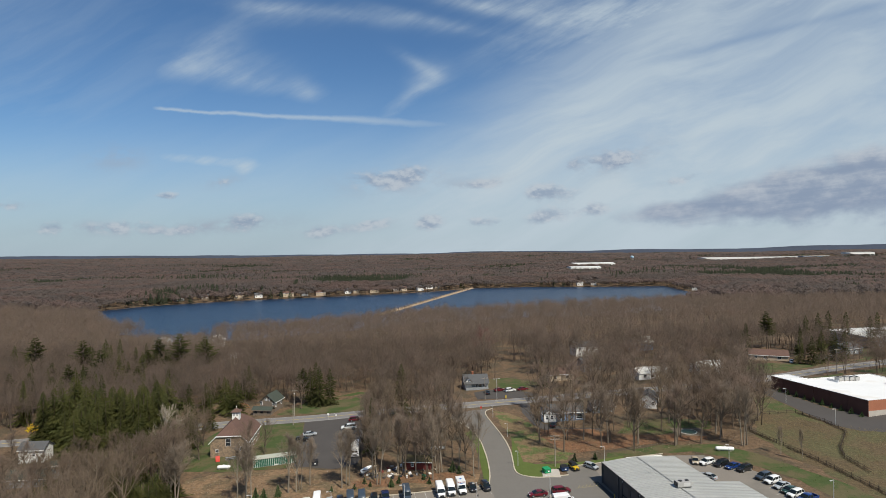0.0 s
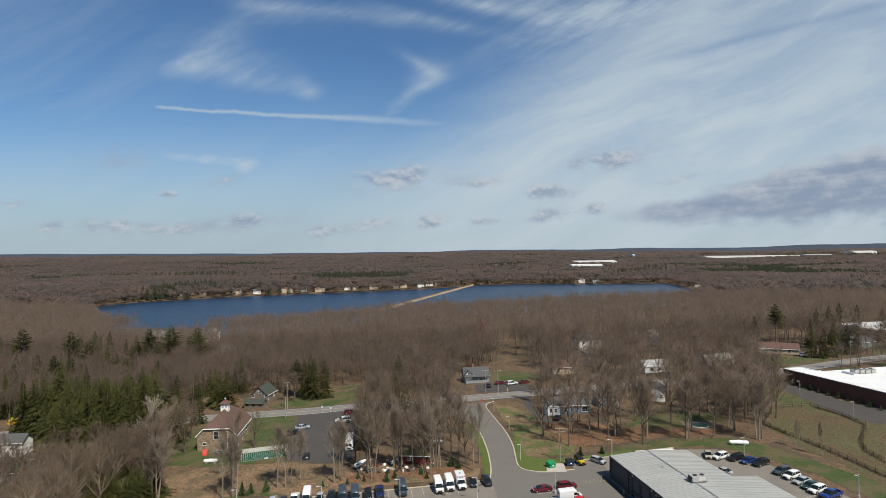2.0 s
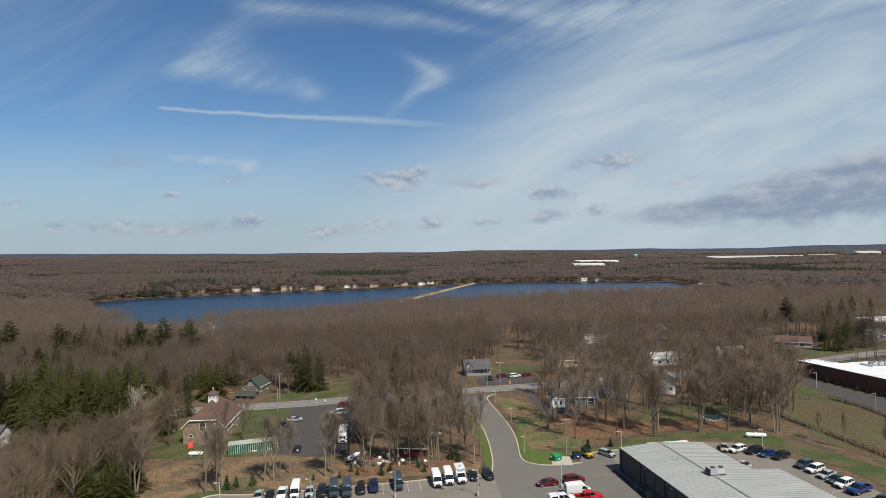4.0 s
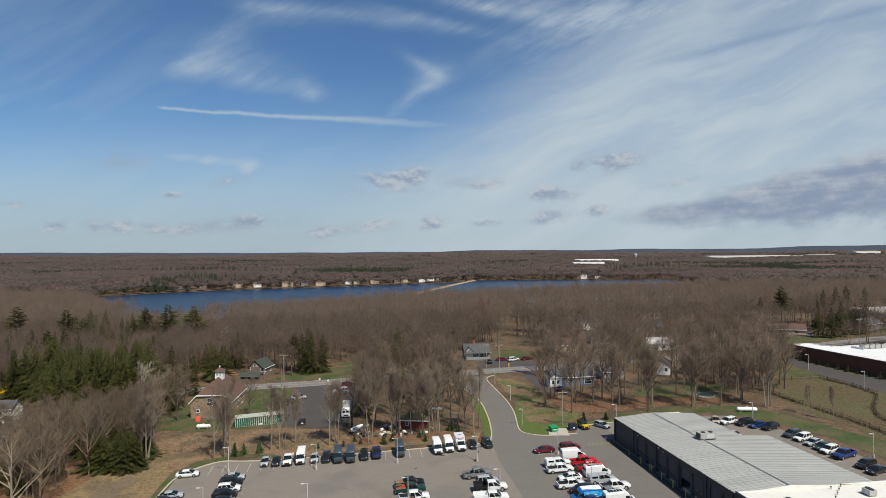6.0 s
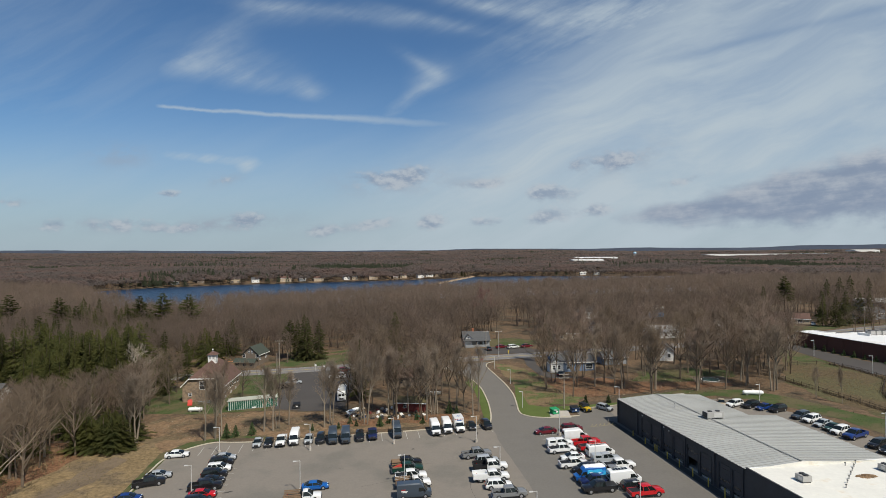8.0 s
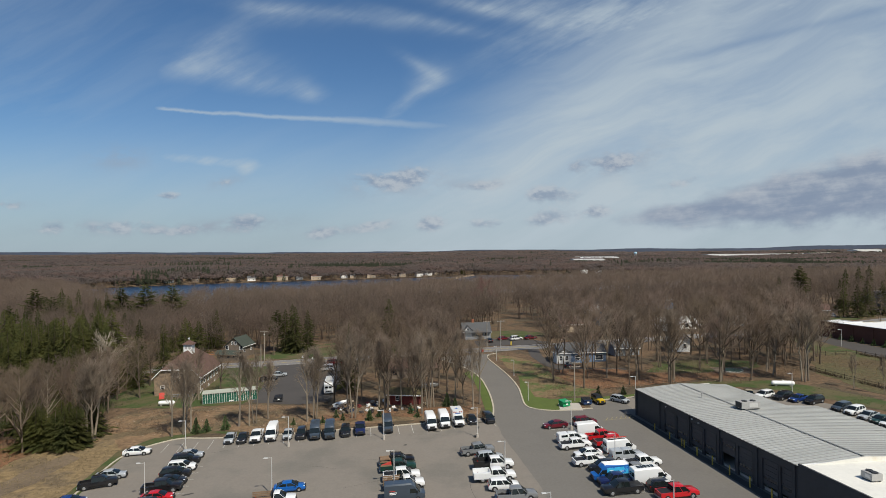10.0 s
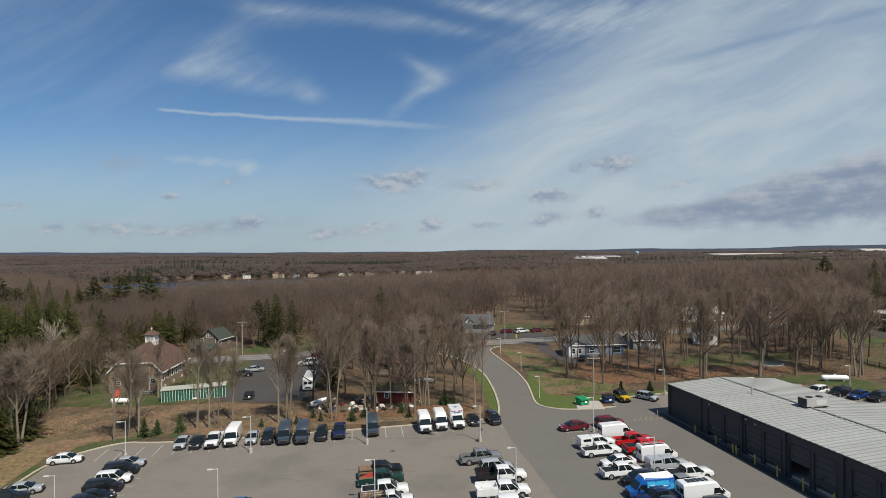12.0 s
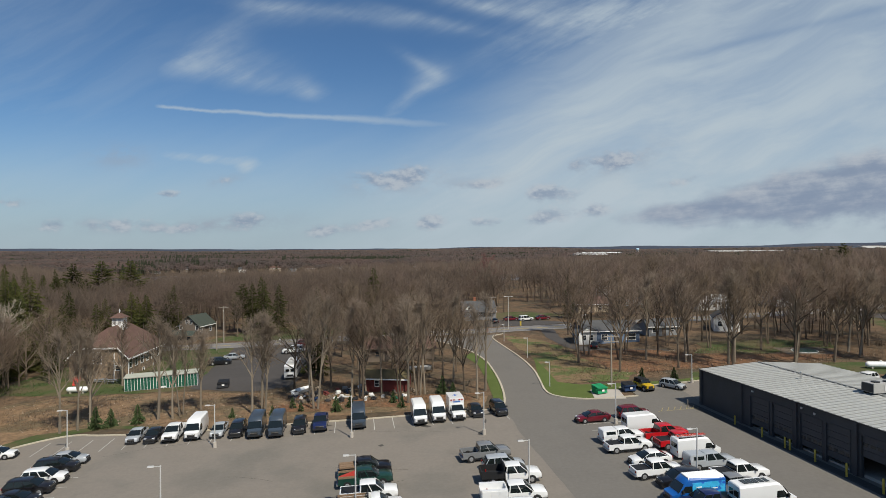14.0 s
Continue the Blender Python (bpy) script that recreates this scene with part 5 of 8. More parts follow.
block_building(1775.0, 2580.0, 2.0, 105.0, 60.0, 15.0, SIDING_WHITE, ROOF_PALE, "tall white warehouse near the horizon", bays=6)

# water tower among the far woods
wt = thing("water_tower", ground_pose(813.0, 2600.0, 0, tilt=False), "pale blue water tower above far woods", "water tower")
base_z = 22.0 - ground_z(813.0, 2600.0)
for a in range(6):
    g = Shape()
    c, q = math.cos(a * math.pi / 3) * 5.0, math.sin(a * math.pi / 3) * 5.0
    g.tube((c * 1.15, q * 1.15, -1), (c, q, base_z + 2), 0.45, 0.4, 6)
    part("leg", g, LAMP_METAL, wt)
g = Shape()
g.loft([[(math.cos(k * math.pi / 8) * rad, math.sin(k * math.pi / 8) * rad, base_z + z) for k in range(16)] for rad, z in ((2.0, 0), (6.0, 1.5), (7.0, 4.0), (6.6, 7.5), (4.0, 9.6), (0.5, 10.4))])
part("tank", g, surface("pale_blue_tank", (0.42, 0.60, 0.72), 0.6, vary=0.08), wt, smooth=True)

# lakeside houses
HOUSE_LAWNS = []
for i, (hx, hy, tn, ln, wm, rm, txt) in enumerate((
        (-372, 838, 40, 15, SIDING_GREY, ROOF_BROWN, "grey lakeside house with a brown roof"), (-345, 862, 30, 12, SIDING_BROWN, ROOF_GREY, "brown lakeside cottage among trees"),
        (-302, 882, 24, 17, SIDING_TAN, ROOF_GREY, "pale tan lakeside house"), (-276, 893, 24, 13, SIDING_WHITE, ROOF_GREY, "white lakeside house with a grey roof"),
        (-236, 910, 24, 19, SIDING_TAN, ROOF_BROWN, "wide pale lakeside house"), (-214, 923, 24, 12, SIDING_GREY, ROOF_GREY, "grey lakeside cottage near the water"),
        (-190, 928, 24, 18, SIDING_TAN, ROOF_BROWN, "cream lakeside house with a brown roof"), (-152, 956, 26, 12, SIDING_WHITE, ROOF_GREY, "white lakeside house near the water"),
        (-140, 962, 26, 11, SIDING_TAN, ROOF_GREY, "tan lakeside house near the water"), (-112, 972, 26, 17, SIDING_TAN, ROOF_BROWN, "large tan lakeside house"),
        (-78, 990, 26, 11, SIDING_BROWN, ROOF_BROWN, "brown lakeside cottage among trees"), (-66, 1002, 26, 14, SIDING_TAN, ROOF_BROWN, "tan lakeside house with a brown roof"),
        (-38, 1015, 30, 14, SIDING_WHITE, ROOF_GREY, "white lakeside house among trees"), (-24, 1040, 30, 15, SIDING_WHITE, ROOF_PALE, "tall white lakeside house"),
        (-10, 1052, 30, 12, SIDING_TAN, ROOF_GREY, "tan lakeside house among trees"), (250, 1114, 4, 13, SIDING_WHITE, ROOF_PALE, "white lakeside house on the far shore"),
        (276, 1116, 4, 12, SIDING_WHITE, ROOF_GREY, "white lakeside house with a grey roof"), (402, 966, 60, 12, SIDING_WHITE, ROOF_GREY, "white house at the end of the lake"),
        (-193, 412, 70, 9, SIDING_WHITE, ROOF_PALE, "white gabled house on the near shore"), (-157, 414, 80, 9, SIDING_WHITE, ROOF_PALE, "white gabled house on the near shore of the lake"),
        (-124, 352, 10, 12, SIDING_TAN, ROOF_PALE, "pale house among bare trees"))):
    ln, tall = ln * 0.85, 3.9 + (i * 7 % 5) * 0.5
    hx, hy = (hx - 5, hy + 12) if 800 < hy and hx < 200 else (hx, hy)
    HOUSE_LAWNS.append((hx, hy))
    gable_house(hx, hy, tn, ln, 8.0, tall, tall + 2.6, wm, rm, txt, windows=((-ln * 0.3, 1.4, 1.1, 1.1, "y-"), (ln * 0.25, 1.4, 1.6, 1.1, "y-")), name="lakeside_house", over=0.6, base=-2.0)

# ---- vehicles ----
def body_ring(x, w, zb, zt):
    mid = zb + (zt - zb) * 0.55
    return [(x, -w * 0.90, zb), (x, w * 0.90, zb), (x, w, zb + 0.12), (x, w, mid), (x, w * 0.97, zt - 0.07), (x, w * 0.86, zt), (x, -w * 0.86, zt), (x, -w * 0.97, zt - 0.07), (x, -w, mid), (x, -w, zb + 0.12)]


def cabin_ring(x, w, z0, w1, z1):
    return [(x, -w, z0), (x, w, z0), (x, w1, z1), (x, -w1, z1)]


def add_wheels(car, xs, w, r, width=0.24):
    for x in xs:
        for s in (-1, 1):
            arch = Shape()
            arch.tube((x, s * (w - 0.05), r), (x, s * (w + 0.006), r), r * 1.18, r * 1.18, 14)
            part("wheel_arch", arch, BLACK_TRIM, car)
            g = Shape()
            g.tube((x, s * (w - width), r), (x, s * (w + 0.02), r), r, r, 16)
            wheel = part("wheel", g, TYRE, car)
            g = Shape()
            g.tube((x, s * (w + 0.02), r), (x, s * (w + 0.035), r), r * 0.58, r * 0.50, 10)
            part("rim", g, RIM, wheel)


def paint(ob):
    ob["paint"] = 1
    return ob


def lights(car, front, back, w, zf, zr, hl=0.34, tl=0.24):
    for s in (-1, 1):
        g = Shape()
        a, b = sorted((s * (w - 0.08), s * (w - 0.08 - hl)))
        g.loft([[(front - 0.30, a, zf), (front - 0.30, b, zf), (front - 0.30, b, zf + 0.20), (front - 0.30, a, zf + 0.20)], [(front - 0.02 - (0.14 if s < 0 else 0), a, zf), (front - 0.02 - (0.14 if s > 0 else 0), b, zf), (front - 0.06 - (0.14 if s > 0 else 0), b, zf + 0.17), (front - 0.06 - (0.14 if s < 0 else 0), a, zf + 0.17)]])
        part("headlight", g, HEADLIGHT, car)
        g = Shape()
        a, b = sorted((s * (w - 0.05), s * (w - 0.05 - tl)))
        g.box(back - 0.015, back + 0.08, a, b, zr, zr + 0.24)
        part("tail_light", g, TAIL_LIGHT, car)
    g = Shape()
    g.box(front - 0.30, front + 0.018, -w * 0.56, w * 0.56, zf - 0.17, zf + 0.15)
    part("grille", g, BLACK_TRIM, car)
    g = Shape()
    g.box(front - 0.05, front + 0.030, -w * 0.54, w * 0.54, zf + 0.04, zf + 0.085)
    part("grille_bar", g, CHROME, car)
    for s in (-1, 1):
        g = Shape()
        a, b = sorted((s * (w + 0.02), s * (w + 0.075)))
        g.box(back + 0.7, front - 0.8, a, b, 0.28, 0.40)
        part("sill", g, BLACK_TRIM, car)
    g = Shape()
    g.box(front - 0.35, front + 0.04, -w * 0.92, w * 0.92, zf - 0.42, zf - 0.20, 0.03)
    part("bumper", g, BLACK_TRIM, car)


def cabin(car, low, high, w, z0, z1, roof_from, roof_to, pillars):
    """Glass house with painted roof and pillars: low/high are its ends at the belt, roof_from/roof_to those of the roof."""
    w1, mid = w * 0.84, (roof_from + roof_to) / 2
    g = Shape()

    def ring(x, z):
        k = (z - z0) / (z1 - z0)
        side = w + (w1 - w) * k
        return [(x, -w - 0.004, z0 - 0.03), (x, -w + (w - side) * 0.5 + 0.012, z0 + (z - z0) * 0.55), (x, -side, z - 0.06 * k), (x, -side * 0.78, z), (x, side * 0.78, z), (x, side, z - 0.06 * k), (x, w - (w - side) * 0.5 - 0.012, z0 + (z - z0) * 0.55), (x, w + 0.004, z0 - 0.03)]
    g.loft([ring(low, z0 + 0.01), ring(low + (roof_from - low) * 0.55, z0 + (z1 - z0) * 0.62), ring(roof_from, z1 - 0.02), ring(mid, z1 + 0.01), ring(roof_to, z1 - 0.03), ring(roof_to + (high - roof_to) * 0.5, z0 + (z1 - z0) * 0.56), ring(high, z0 + 0.01)])
    part("glass_house", g, CAR_GLASS, car, smooth=True)
    g = Shape()
    g.loft([[(x, -w1 - 0.02 + i, z - 0.05), (x, w1 + 0.02 - i, z - 0.05), (x, w1 - 0.05 - i, z + 0.01), (x, w1 * 0.6 - i, z + 0.045), (x, 0, z + 0.055), (x, -w1 * 0.6 + i, z + 0.045), (x, -w1 + 0.05 + i, z + 0.01)]
            for x, z, i in ((roof_from - 0.10, z1 - 0.06, 0.07), (roof_from + 0.22, z1 - 0.005, 0.01), (mid, z1 + 0.02, 0), (roof_to - 0.28, z1, 0.0), (roof_to + 0.06, z1 - 0.05, 0.06))])
    paint(part("roof", g, PAINT, car, smooth=True))
    for k in pillars:
        xb = low + (high - low) * k
        xt = roof_from + (roof_to - roof_from) * k
        for s in (-1, 1):
            g = Shape()
            g.loft([[(xb - 0.05, s * (w - 0.01), z0 - 0.02), (xb + 0.05, s * (w - 0.01), z0 - 0.02), (xb + 0.05, s * (w + 0.012), z0 - 0.02), (xb - 0.05, s * (w + 0.012), z0 - 0.02)],
                    [(xt - 0.04, s * (w1 - 0.01), z1 + 0.01), (xt + 0.04, s * (w1 - 0.01), z1 + 0.01), (xt + 0.04, s * (w1 + 0.014), z1 + 0.01), (xt - 0.04, s * (w1 + 0.014), z1 + 0.01)]])
            paint(part("pillar", g, PAINT, car))
    for s in (-1, 1):
        g = Shape()
        a, b = sorted((s * w, s * (w + 0.24)))
        g.box(high - 0.42, high - 0.28, a, b, z0 - 0.02, z0 + 0.16)
        part("mirror", g, BLACK_TRIM, car)


def make_sedan(car):
    g = Shape()
    g.loft([body_ring(*s) for s in ((-2.40, 0.70, 0.38, 0.86), (-2.30, 0.84, 0.28, 0.98), (-1.6, 0.90, 0.22, 1.02), (0.0, 0.91, 0.22, 0.97), (1.0, 0.90, 0.22, 0.94), (1.9, 0.88, 0.24, 0.84), (2.30, 0.80, 0.28, 0.72), (2.42, 0.64, 0.34, 0.62))])
    paint(part("body", g, PAINT, car, smooth=True))
    cabin(car, -2.02, 1.32, 0.83, 0.94, 1.44, -0.95, 0.30, (0.03, 0.50, 0.97))
    add_wheels(car, (-1.42, 1.45), 0.90, 0.33)
    lights(car, 2.43, -2.40, 0.80, 0.58, 0.68)


def make_suv(car):
    g = Shape()
    g.loft([body_ring(*s) for s in ((-2.38, 0.74, 0.46, 0.96), (-2.28, 0.88, 0.34, 1.08), (-1.5, 0.95, 0.27, 1.10), (-0.3, 0.93, 0.27, 1.07), (1.0, 0.94, 0.27, 1.07), (1.6, 0.94, 0.28, 1.03), (2.05, 0.90, 0.30, 0.96), (2.30, 0.80, 0.34, 0.86), (2.40, 0.62, 0.42, 0.72))])
    paint(part("body", g, PAINT, car, smooth=True))
    cabin(car, -2.30, 1.32, 0.88, 1.05, 1.68, -1.80, 0.38, (0.04, 0.32, 0.64, 0.97))
    add_wheels(car, (-1.42, 1.45), 0.94, 0.39)
    lights(car, 2.42, -2.37, 0.84, 0.68, 0.82)


def pickup_front(car, cab_low=-0.95, crew=True):
    g = Shape()
    g.loft([body_ring(*s) for s in ((cab_low - 0.05, 0.98, 0.42, 1.22), (0.6, 0.99, 0.42, 1.22), (1.35, 0.99, 0.42, 1.25), (1.9, 0.98, 0.44, 1.24), (2.4, 0.975, 0.46, 1.21), (2.76, 0.95, 0.48, 1.15), (2.92, 0.89, 0.50, 1.02))])
    paint(part("body", g, PAINT, car, smooth=True))
    cabin(car, cab_low, 1.58, 0.94, 1.20, 1.92, cab_low + 0.14, 0.66, (0.03, 0.5, 0.98) if crew else (0.03, 0.98))
    lights(car, 2.95, -2.94, 0.92, 0.88, 0.86, 0.26)


def make_pickup(car):
    pickup_front(car)
    back = -2.92
    front = -1.0
    for name, box in (("bed_floor", (back, front, -0.92, 0.92, 0.42, 0.72)), ("bed_side", (back, front, -0.99, -0.86, 0.50, 1.20)), ("bed_side", (back, front, 0.86, 0.99, 0.50, 1.20)), ("tailgate", (back - 0.02, back + 0.10, -0.86, 0.86, 0.60, 1.20))):
        g = Shape()
        g.box(*box)
        ob = part(name, g, BLACK_TRIM if name == "bed_floor" else PAINT, car)
        if name != "bed_floor":
            paint(ob)
    g = Shape()
    g.box(back - 0.16, back, -0.9, 0.9, 0.45, 0.62)
    part("rear_bumper", g, RIM, car)
    add_wheels(car, (-1.95, 1.85), 0.98, 0.43, 0.28)


def make_pickup_cap(car):
    make_pickup(car)
    g = Shape()
    g.loft([cabin_ring(-2.93, 0.98, 1.20, 0.80, 1.80), cabin_ring(-2.80, 0.98, 1.20, 0.84, 1.90), cabin_ring(-1.0, 0.98, 1.20, 0.84, 1.90)])
    paint(part("bed_cap", g, PAINT, car))
    for s in (-1, 1):
        g = Shape()
        g.loft([[(x, s * 0.975, 1.36), (x, s * 0.905, 1.72), (x, s * 0.925, 1.72), (x, s * 0.995, 1.36)] for x in (-2.5, -1.25)])
        part("cap_window", g, CAR_GLASS, car)


def make_pickup_cover(car):
    make_pickup(car)
    g = Shape()
    g.box(-2.86, -1.02, -0.86, 0.86, 1.12, 1.19)
    part("bed_cover", g, BLACK_TRIM, car)


def make_loaded_pickup(car):
    make_pickup(car)
    g = Shape()
    for k in range(5):
        g.box(-2.85, -1.1, -0.84 + k * 0.34, -0.54 + k * 0.34, 0.9, 1.36 + 0.02 * (k % 2))
    part("load", g, BED_WOOD, car, "load of plywood boards")
    g = Shape()
    g.box(-1.04, -0.94, -0.95, 0.95, 1.2, 2.05)
    part("rack", g, BLACK_TRIM, car)


def make_van(car):
    """High-roof cargo van."""
    w = 1.00
    g = Shape()

    def ring(x, zb, zt, k=1.0):
        return [(x, -w * 0.94 * k, zb), (x, w * 0.94 * k, zb), (x, w * k, zb + 0.2), (x, w * k, 1.25), (x, w * 0.93 * k, max(zt - 0.18, 1.26)), (x, w * 0.74 * k, max(zt, 1.28)), (x, -w * 0.74 * k, max(zt, 1.28)), (x, -w * 0.93 * k, max(zt - 0.18, 1.26)), (x, -w * k, 1.25), (x, -w * k, zb + 0.2)]
    g.loft([ring(-2.98, 0.42, 2.52, 0.97), ring(-2.9, 0.36, 2.60), ring(0.9, 0.34, 2.66), ring(1.25, 0.34, 2.50), ring(1.55, 0.34, 2.20), ring(2.20, 0.36, 1.34, 0.985), ring(2.72, 0.40, 1.28, 0.93), ring(2.92, 0.46, 1.26, 0.80)])
    g.v = [(x, y, min(z, 1.12)) if x > 2.6 else (x, y, z) for x, y, z in g.v]
    paint(part("body", g, PAINT, car, smooth=True))
    g = Shape()
    g.add([(2.25, -0.93, 1.36), (2.25, 0.93, 1.36), (1.66, 0.80, 2.14), (1.66, -0.80, 2.14), (2.13, -0.93, 1.34), (2.13, 0.93, 1.34), (1.54, 0.80, 2.10), (1.54, -0.80, 2.10)],
          [(0, 1, 2, 3), (7, 6, 5, 4), (0, 4, 5, 1), (3, 2, 6, 7), (1, 5, 6, 2), (0, 3, 7, 4)])
    part("windscreen", g, CAR_GLASS, car)
    for s in (-1, 1):
        g = Shape()
        g.loft([[(x, s * a, 1.30), (x2, s * b, 1.92), (x2, s * (b + 0.02), 1.92), (x, s * (a + 0.02), 1.30)] for x, x2, a, b in ((0.72, 0.80, 1.0, 0.955), (1.95, 1.50, 0.985, 0.94))])
        part("side_window", g, CAR_GLASS, car)
        g = Shape()
        a, b = sorted((s * 1.0, s * 1.24))
        g.box(1.75, 1.90, a, b, 1.28, 1.62)
        part("mirror", g, BLACK_TRIM, car)
        for y0 in (0.06,):
            g = Shape()
            a, b = sorted((s * y0, s * 0.72))
            g.box(-3.0, -2.97, a, b, 1.45, 2.05)
            part("rear_window", g, CAR_GLASS, car)
    add_wheels(car, (-1.95, 1.85), 0.99, 0.36)
    lights(car, 2.94, -2.99, 0.90, 0.84, 0.95, 0.28, 0.16)


def make_jeep(car):
    """Boxy off-road car with a black hard top and spare wheel."""
    g = Shape()
    g.loft([body_ring(*s) for s in ((-1.95, 0.80, 0.50, 1.18), (-1.9, 0.84, 0.48, 1.20), (0.5, 0.84, 0.48, 1.20), (1.5, 0.74, 0.52, 1.15), (1.95, 0.66, 0.55, 1.10))])
    paint(part("body", g, PAINT, car))
    cabin(car, -1.88, 0.62, 0.80, 1.19, 1.80, -1.84, 0.30, (0.03, 0.4, 0.72, 0.98))
    for ob in list(car.children):
        if ob.name.startswith(("roof", "pillar")):
            ob.data.materials[0] = BLACK_TRIM
    for x in (-1.25, 1.25):
        for s in (-1, 1):
            g = Shape()
            a, b = sorted((s * 0.66, s * 0.96))
            g.box(x - 0.5, x + 0.5, a, b, 0.80, 0.88)
            part("fender", g, BLACK_TRIM, car)
    add_wheels(car, (-1.25, 1.25), 0.88, 0.42, 0.28)
    lights(car, 1.98, -1.96, 0.72, 0.84, 0.86, 0.22)
    g = Shape()
    g.tube((-2.2, 0, 1.0), (-1.95, 0, 1.0), 0.38, 0.38, 14)
    part("spare_wheel", g, TYRE, car)


def make_red_load_pickup(car):
    make_pickup(car)
    g = Shape()
    g.loft([[(x, -0.5, 0.9), (x, 0.3, 0.9), (x, 0.2, z), (x, -0.4, z)] for x, z in ((-2.85, 1.1), (-1.1, 1.6))])
    part("load", g, RED_BRIGHT, car, "red sheet load")
    for y in (-0.93, 0.85):
        g = Shape()
        g.box(-2.9, -1.05, y, y + 0.07, 1.20, 1.42)
        part("bed_board", g, BED_WOOD, car)


def make_solar_van(car):
    make_van(car)
    for k in range(5):
        g = Shape()
        g.box(-2.2 + k * 0.55, -1.75 + k * 0.55, -0.45, 0.45, 2.63, 2.68)
        part("roof_panel", g, CAR_GLASS, car)


def make_rack_van(car):
    make_van(car)
    for y in (-0.6, 0.6):
        g = Shape()
        g.box(-2.6, 0.8, y - 0.03, y + 0.03, 2.62, 2.76)
        part("rack_rail", g, BLACK_TRIM, car)
    for k in range(3):
        g = Shape()
        g.box(-2.2 + k * 1.2, -2.1 + k * 1.2, -0.7, 0.7, 2.76, 2.80)
        part("rack_bar", g, RIM, car)
    g = Shape()
    for y in (-0.25, 0.12):
        g.box(-2.7, 1.2, y - 0.04, y + 0.04, 2.80, 2.88)
    for k in range(10):
        g.box(-2.55 + k * 0.38, -2.50 + k * 0.38, -0.25, 0.12, 2.82, 2.86)
    part("ladder", g, RED_BRIGHT, car, "red ladder")


def make_wrap_van(car):
    make_van(car)
    g = Shape()
    g.loft([[(x, -0.86, 2.50), (x, 0.86, 2.50), (x, 0.70, 2.70), (x, -0.70, 2.70)] for x in (-2.86, 1.02)])
    part("roof_skin", g, TANK_WHITE, car, "white roof")
    for s in (-1, 1):
        g = Shape()
        g.loft([[(x, s * 1.004, 0.75), (x, s * 1.004, 1.25), (x, s * 0.945, 2.22), (x, s * 0.96, 2.22), (x, s * 1.016, 1.25), (x, s * 1.016, 0.75)] for x in (-2.85, 0.70)])
        part("side_wrap", g, DECAL_BLUE, car, "cyan and blue printed wrap")
        for k, (x0, x1, z) in enumerate(((-2.4, -0.6, 1.02), (-2.0, -0.2, 1.5), (-0.3, 0.3, 1.7))):
            g = Shape()
            yy = s * (1.020 if z < 1.25 else 1.020 - (z - 1.25) * 0.055)
            a, b = sorted((yy, yy + s * 0.02))
            g.box(x0, x1, a, b, z, z + 0.12)
            part("lettering_bar", g, TRIM_WHITE, car)


def make_marked_van(car):
    make_van(car)
    for x0, x1, z, mat in ((-2.2, -1.4, 1.65, RED_BRIGHT), (-2.2, -1.1, 1.42, TRIM_WHITE), (-2.2, -1.3, 1.22, TRIM_WHITE)):
        g = Shape()
        g.box(x0, x1, -1.012, -0.985, z, z + 0.10)
        part("lettering_bar", g, mat, car)


def make_box_ambulance(car):
    """Van cab with a wide square body and light bar."""
    pickup_front(car, 0.35, False)
    g = Shape()
    g.box(-3.1, 0.55, -1.12, 1.12, 0.55, 2.85, 0.05)
    paint(part("box_body", g, PAINT, car))
    g = Shape()
    g.box(-2.9, 0.5, -0.8, 0.8, 0.35, 0.55)
    part("chassis", g, BLACK_TRIM, car)
    for y in (-0.8, -0.4, 0.0, 0.4, 0.8):
        g = Shape()
        g.box(0.55, 0.60, y - 0.12, y + 0.12, 2.50, 2.66)
        part("warning_light", g, TAIL_LIGHT if y else HEADLIGHT, car)
    g = Shape()
    for box in ((-1.5, -0.7, -0.12, 0.12), (-1.22, -0.98, -0.40, -0.12), (-1.22, -0.98, 0.12, 0.40)):
        g.box(*box, 2.85, 2.86)
    part("roof_mark", g, BIN_BLUE_LIGHT, car, "blue roof mark")
    g = Shape()
    g.box(0.55, 0.565, -0.55, 0.55, 2.22, 2.36)
    part("lettering_bar", g, BIN_BLUE_LIGHT, car)
    for x0, x1 in ((-2.9, -1.6), (-1.5, -0.4)):
        g = Shape()
        g.box(x0, x1, -1.135, -1.115, 1.2, 1.35)
        part("stripe", g, TAIL_LIGHT, car)
    add_wheels(car, (-1.95, 1.85), 0.99, 0.40)


def make_utility_truck(car):
    """Crew-cab truck with a white service body of lockers."""
    pickup_front(car)
    g = Shape()
    for a, b in ((-1.12, -0.72), (0.72, 1.12)):
        g.box(-3.7, -1.05, a, b, 0.62, 1.62, 0.02)
    g.box(-3.7, -1.05, -0.72, 0.72, 0.62, 0.82)
    g.box(-1.15, -1.05, -0.72, 0.72, 0.82, 1.62)
    g.box(-3.72, -3.62, -0.72, 0.72, 0.82, 1.40)
    paint(part("service_body", g, PAINT, car))
    for k in range(3):
        g = Shape()
        g.box(-3.6 + k * 0.85, -2.85 + k * 0.85, -1.145, -1.10, 0.75, 1.52)
        paint(part("locker_door", g, PAINT, car))
    g = Shape()
    g.box(-3.6, 1.0, -0.5, 0.5, 0.4, 0.62)
    part("chassis", g, BLACK_TRIM, car)
    add_wheels(car, (-2.35, 1.85), 1.02, 0.42)


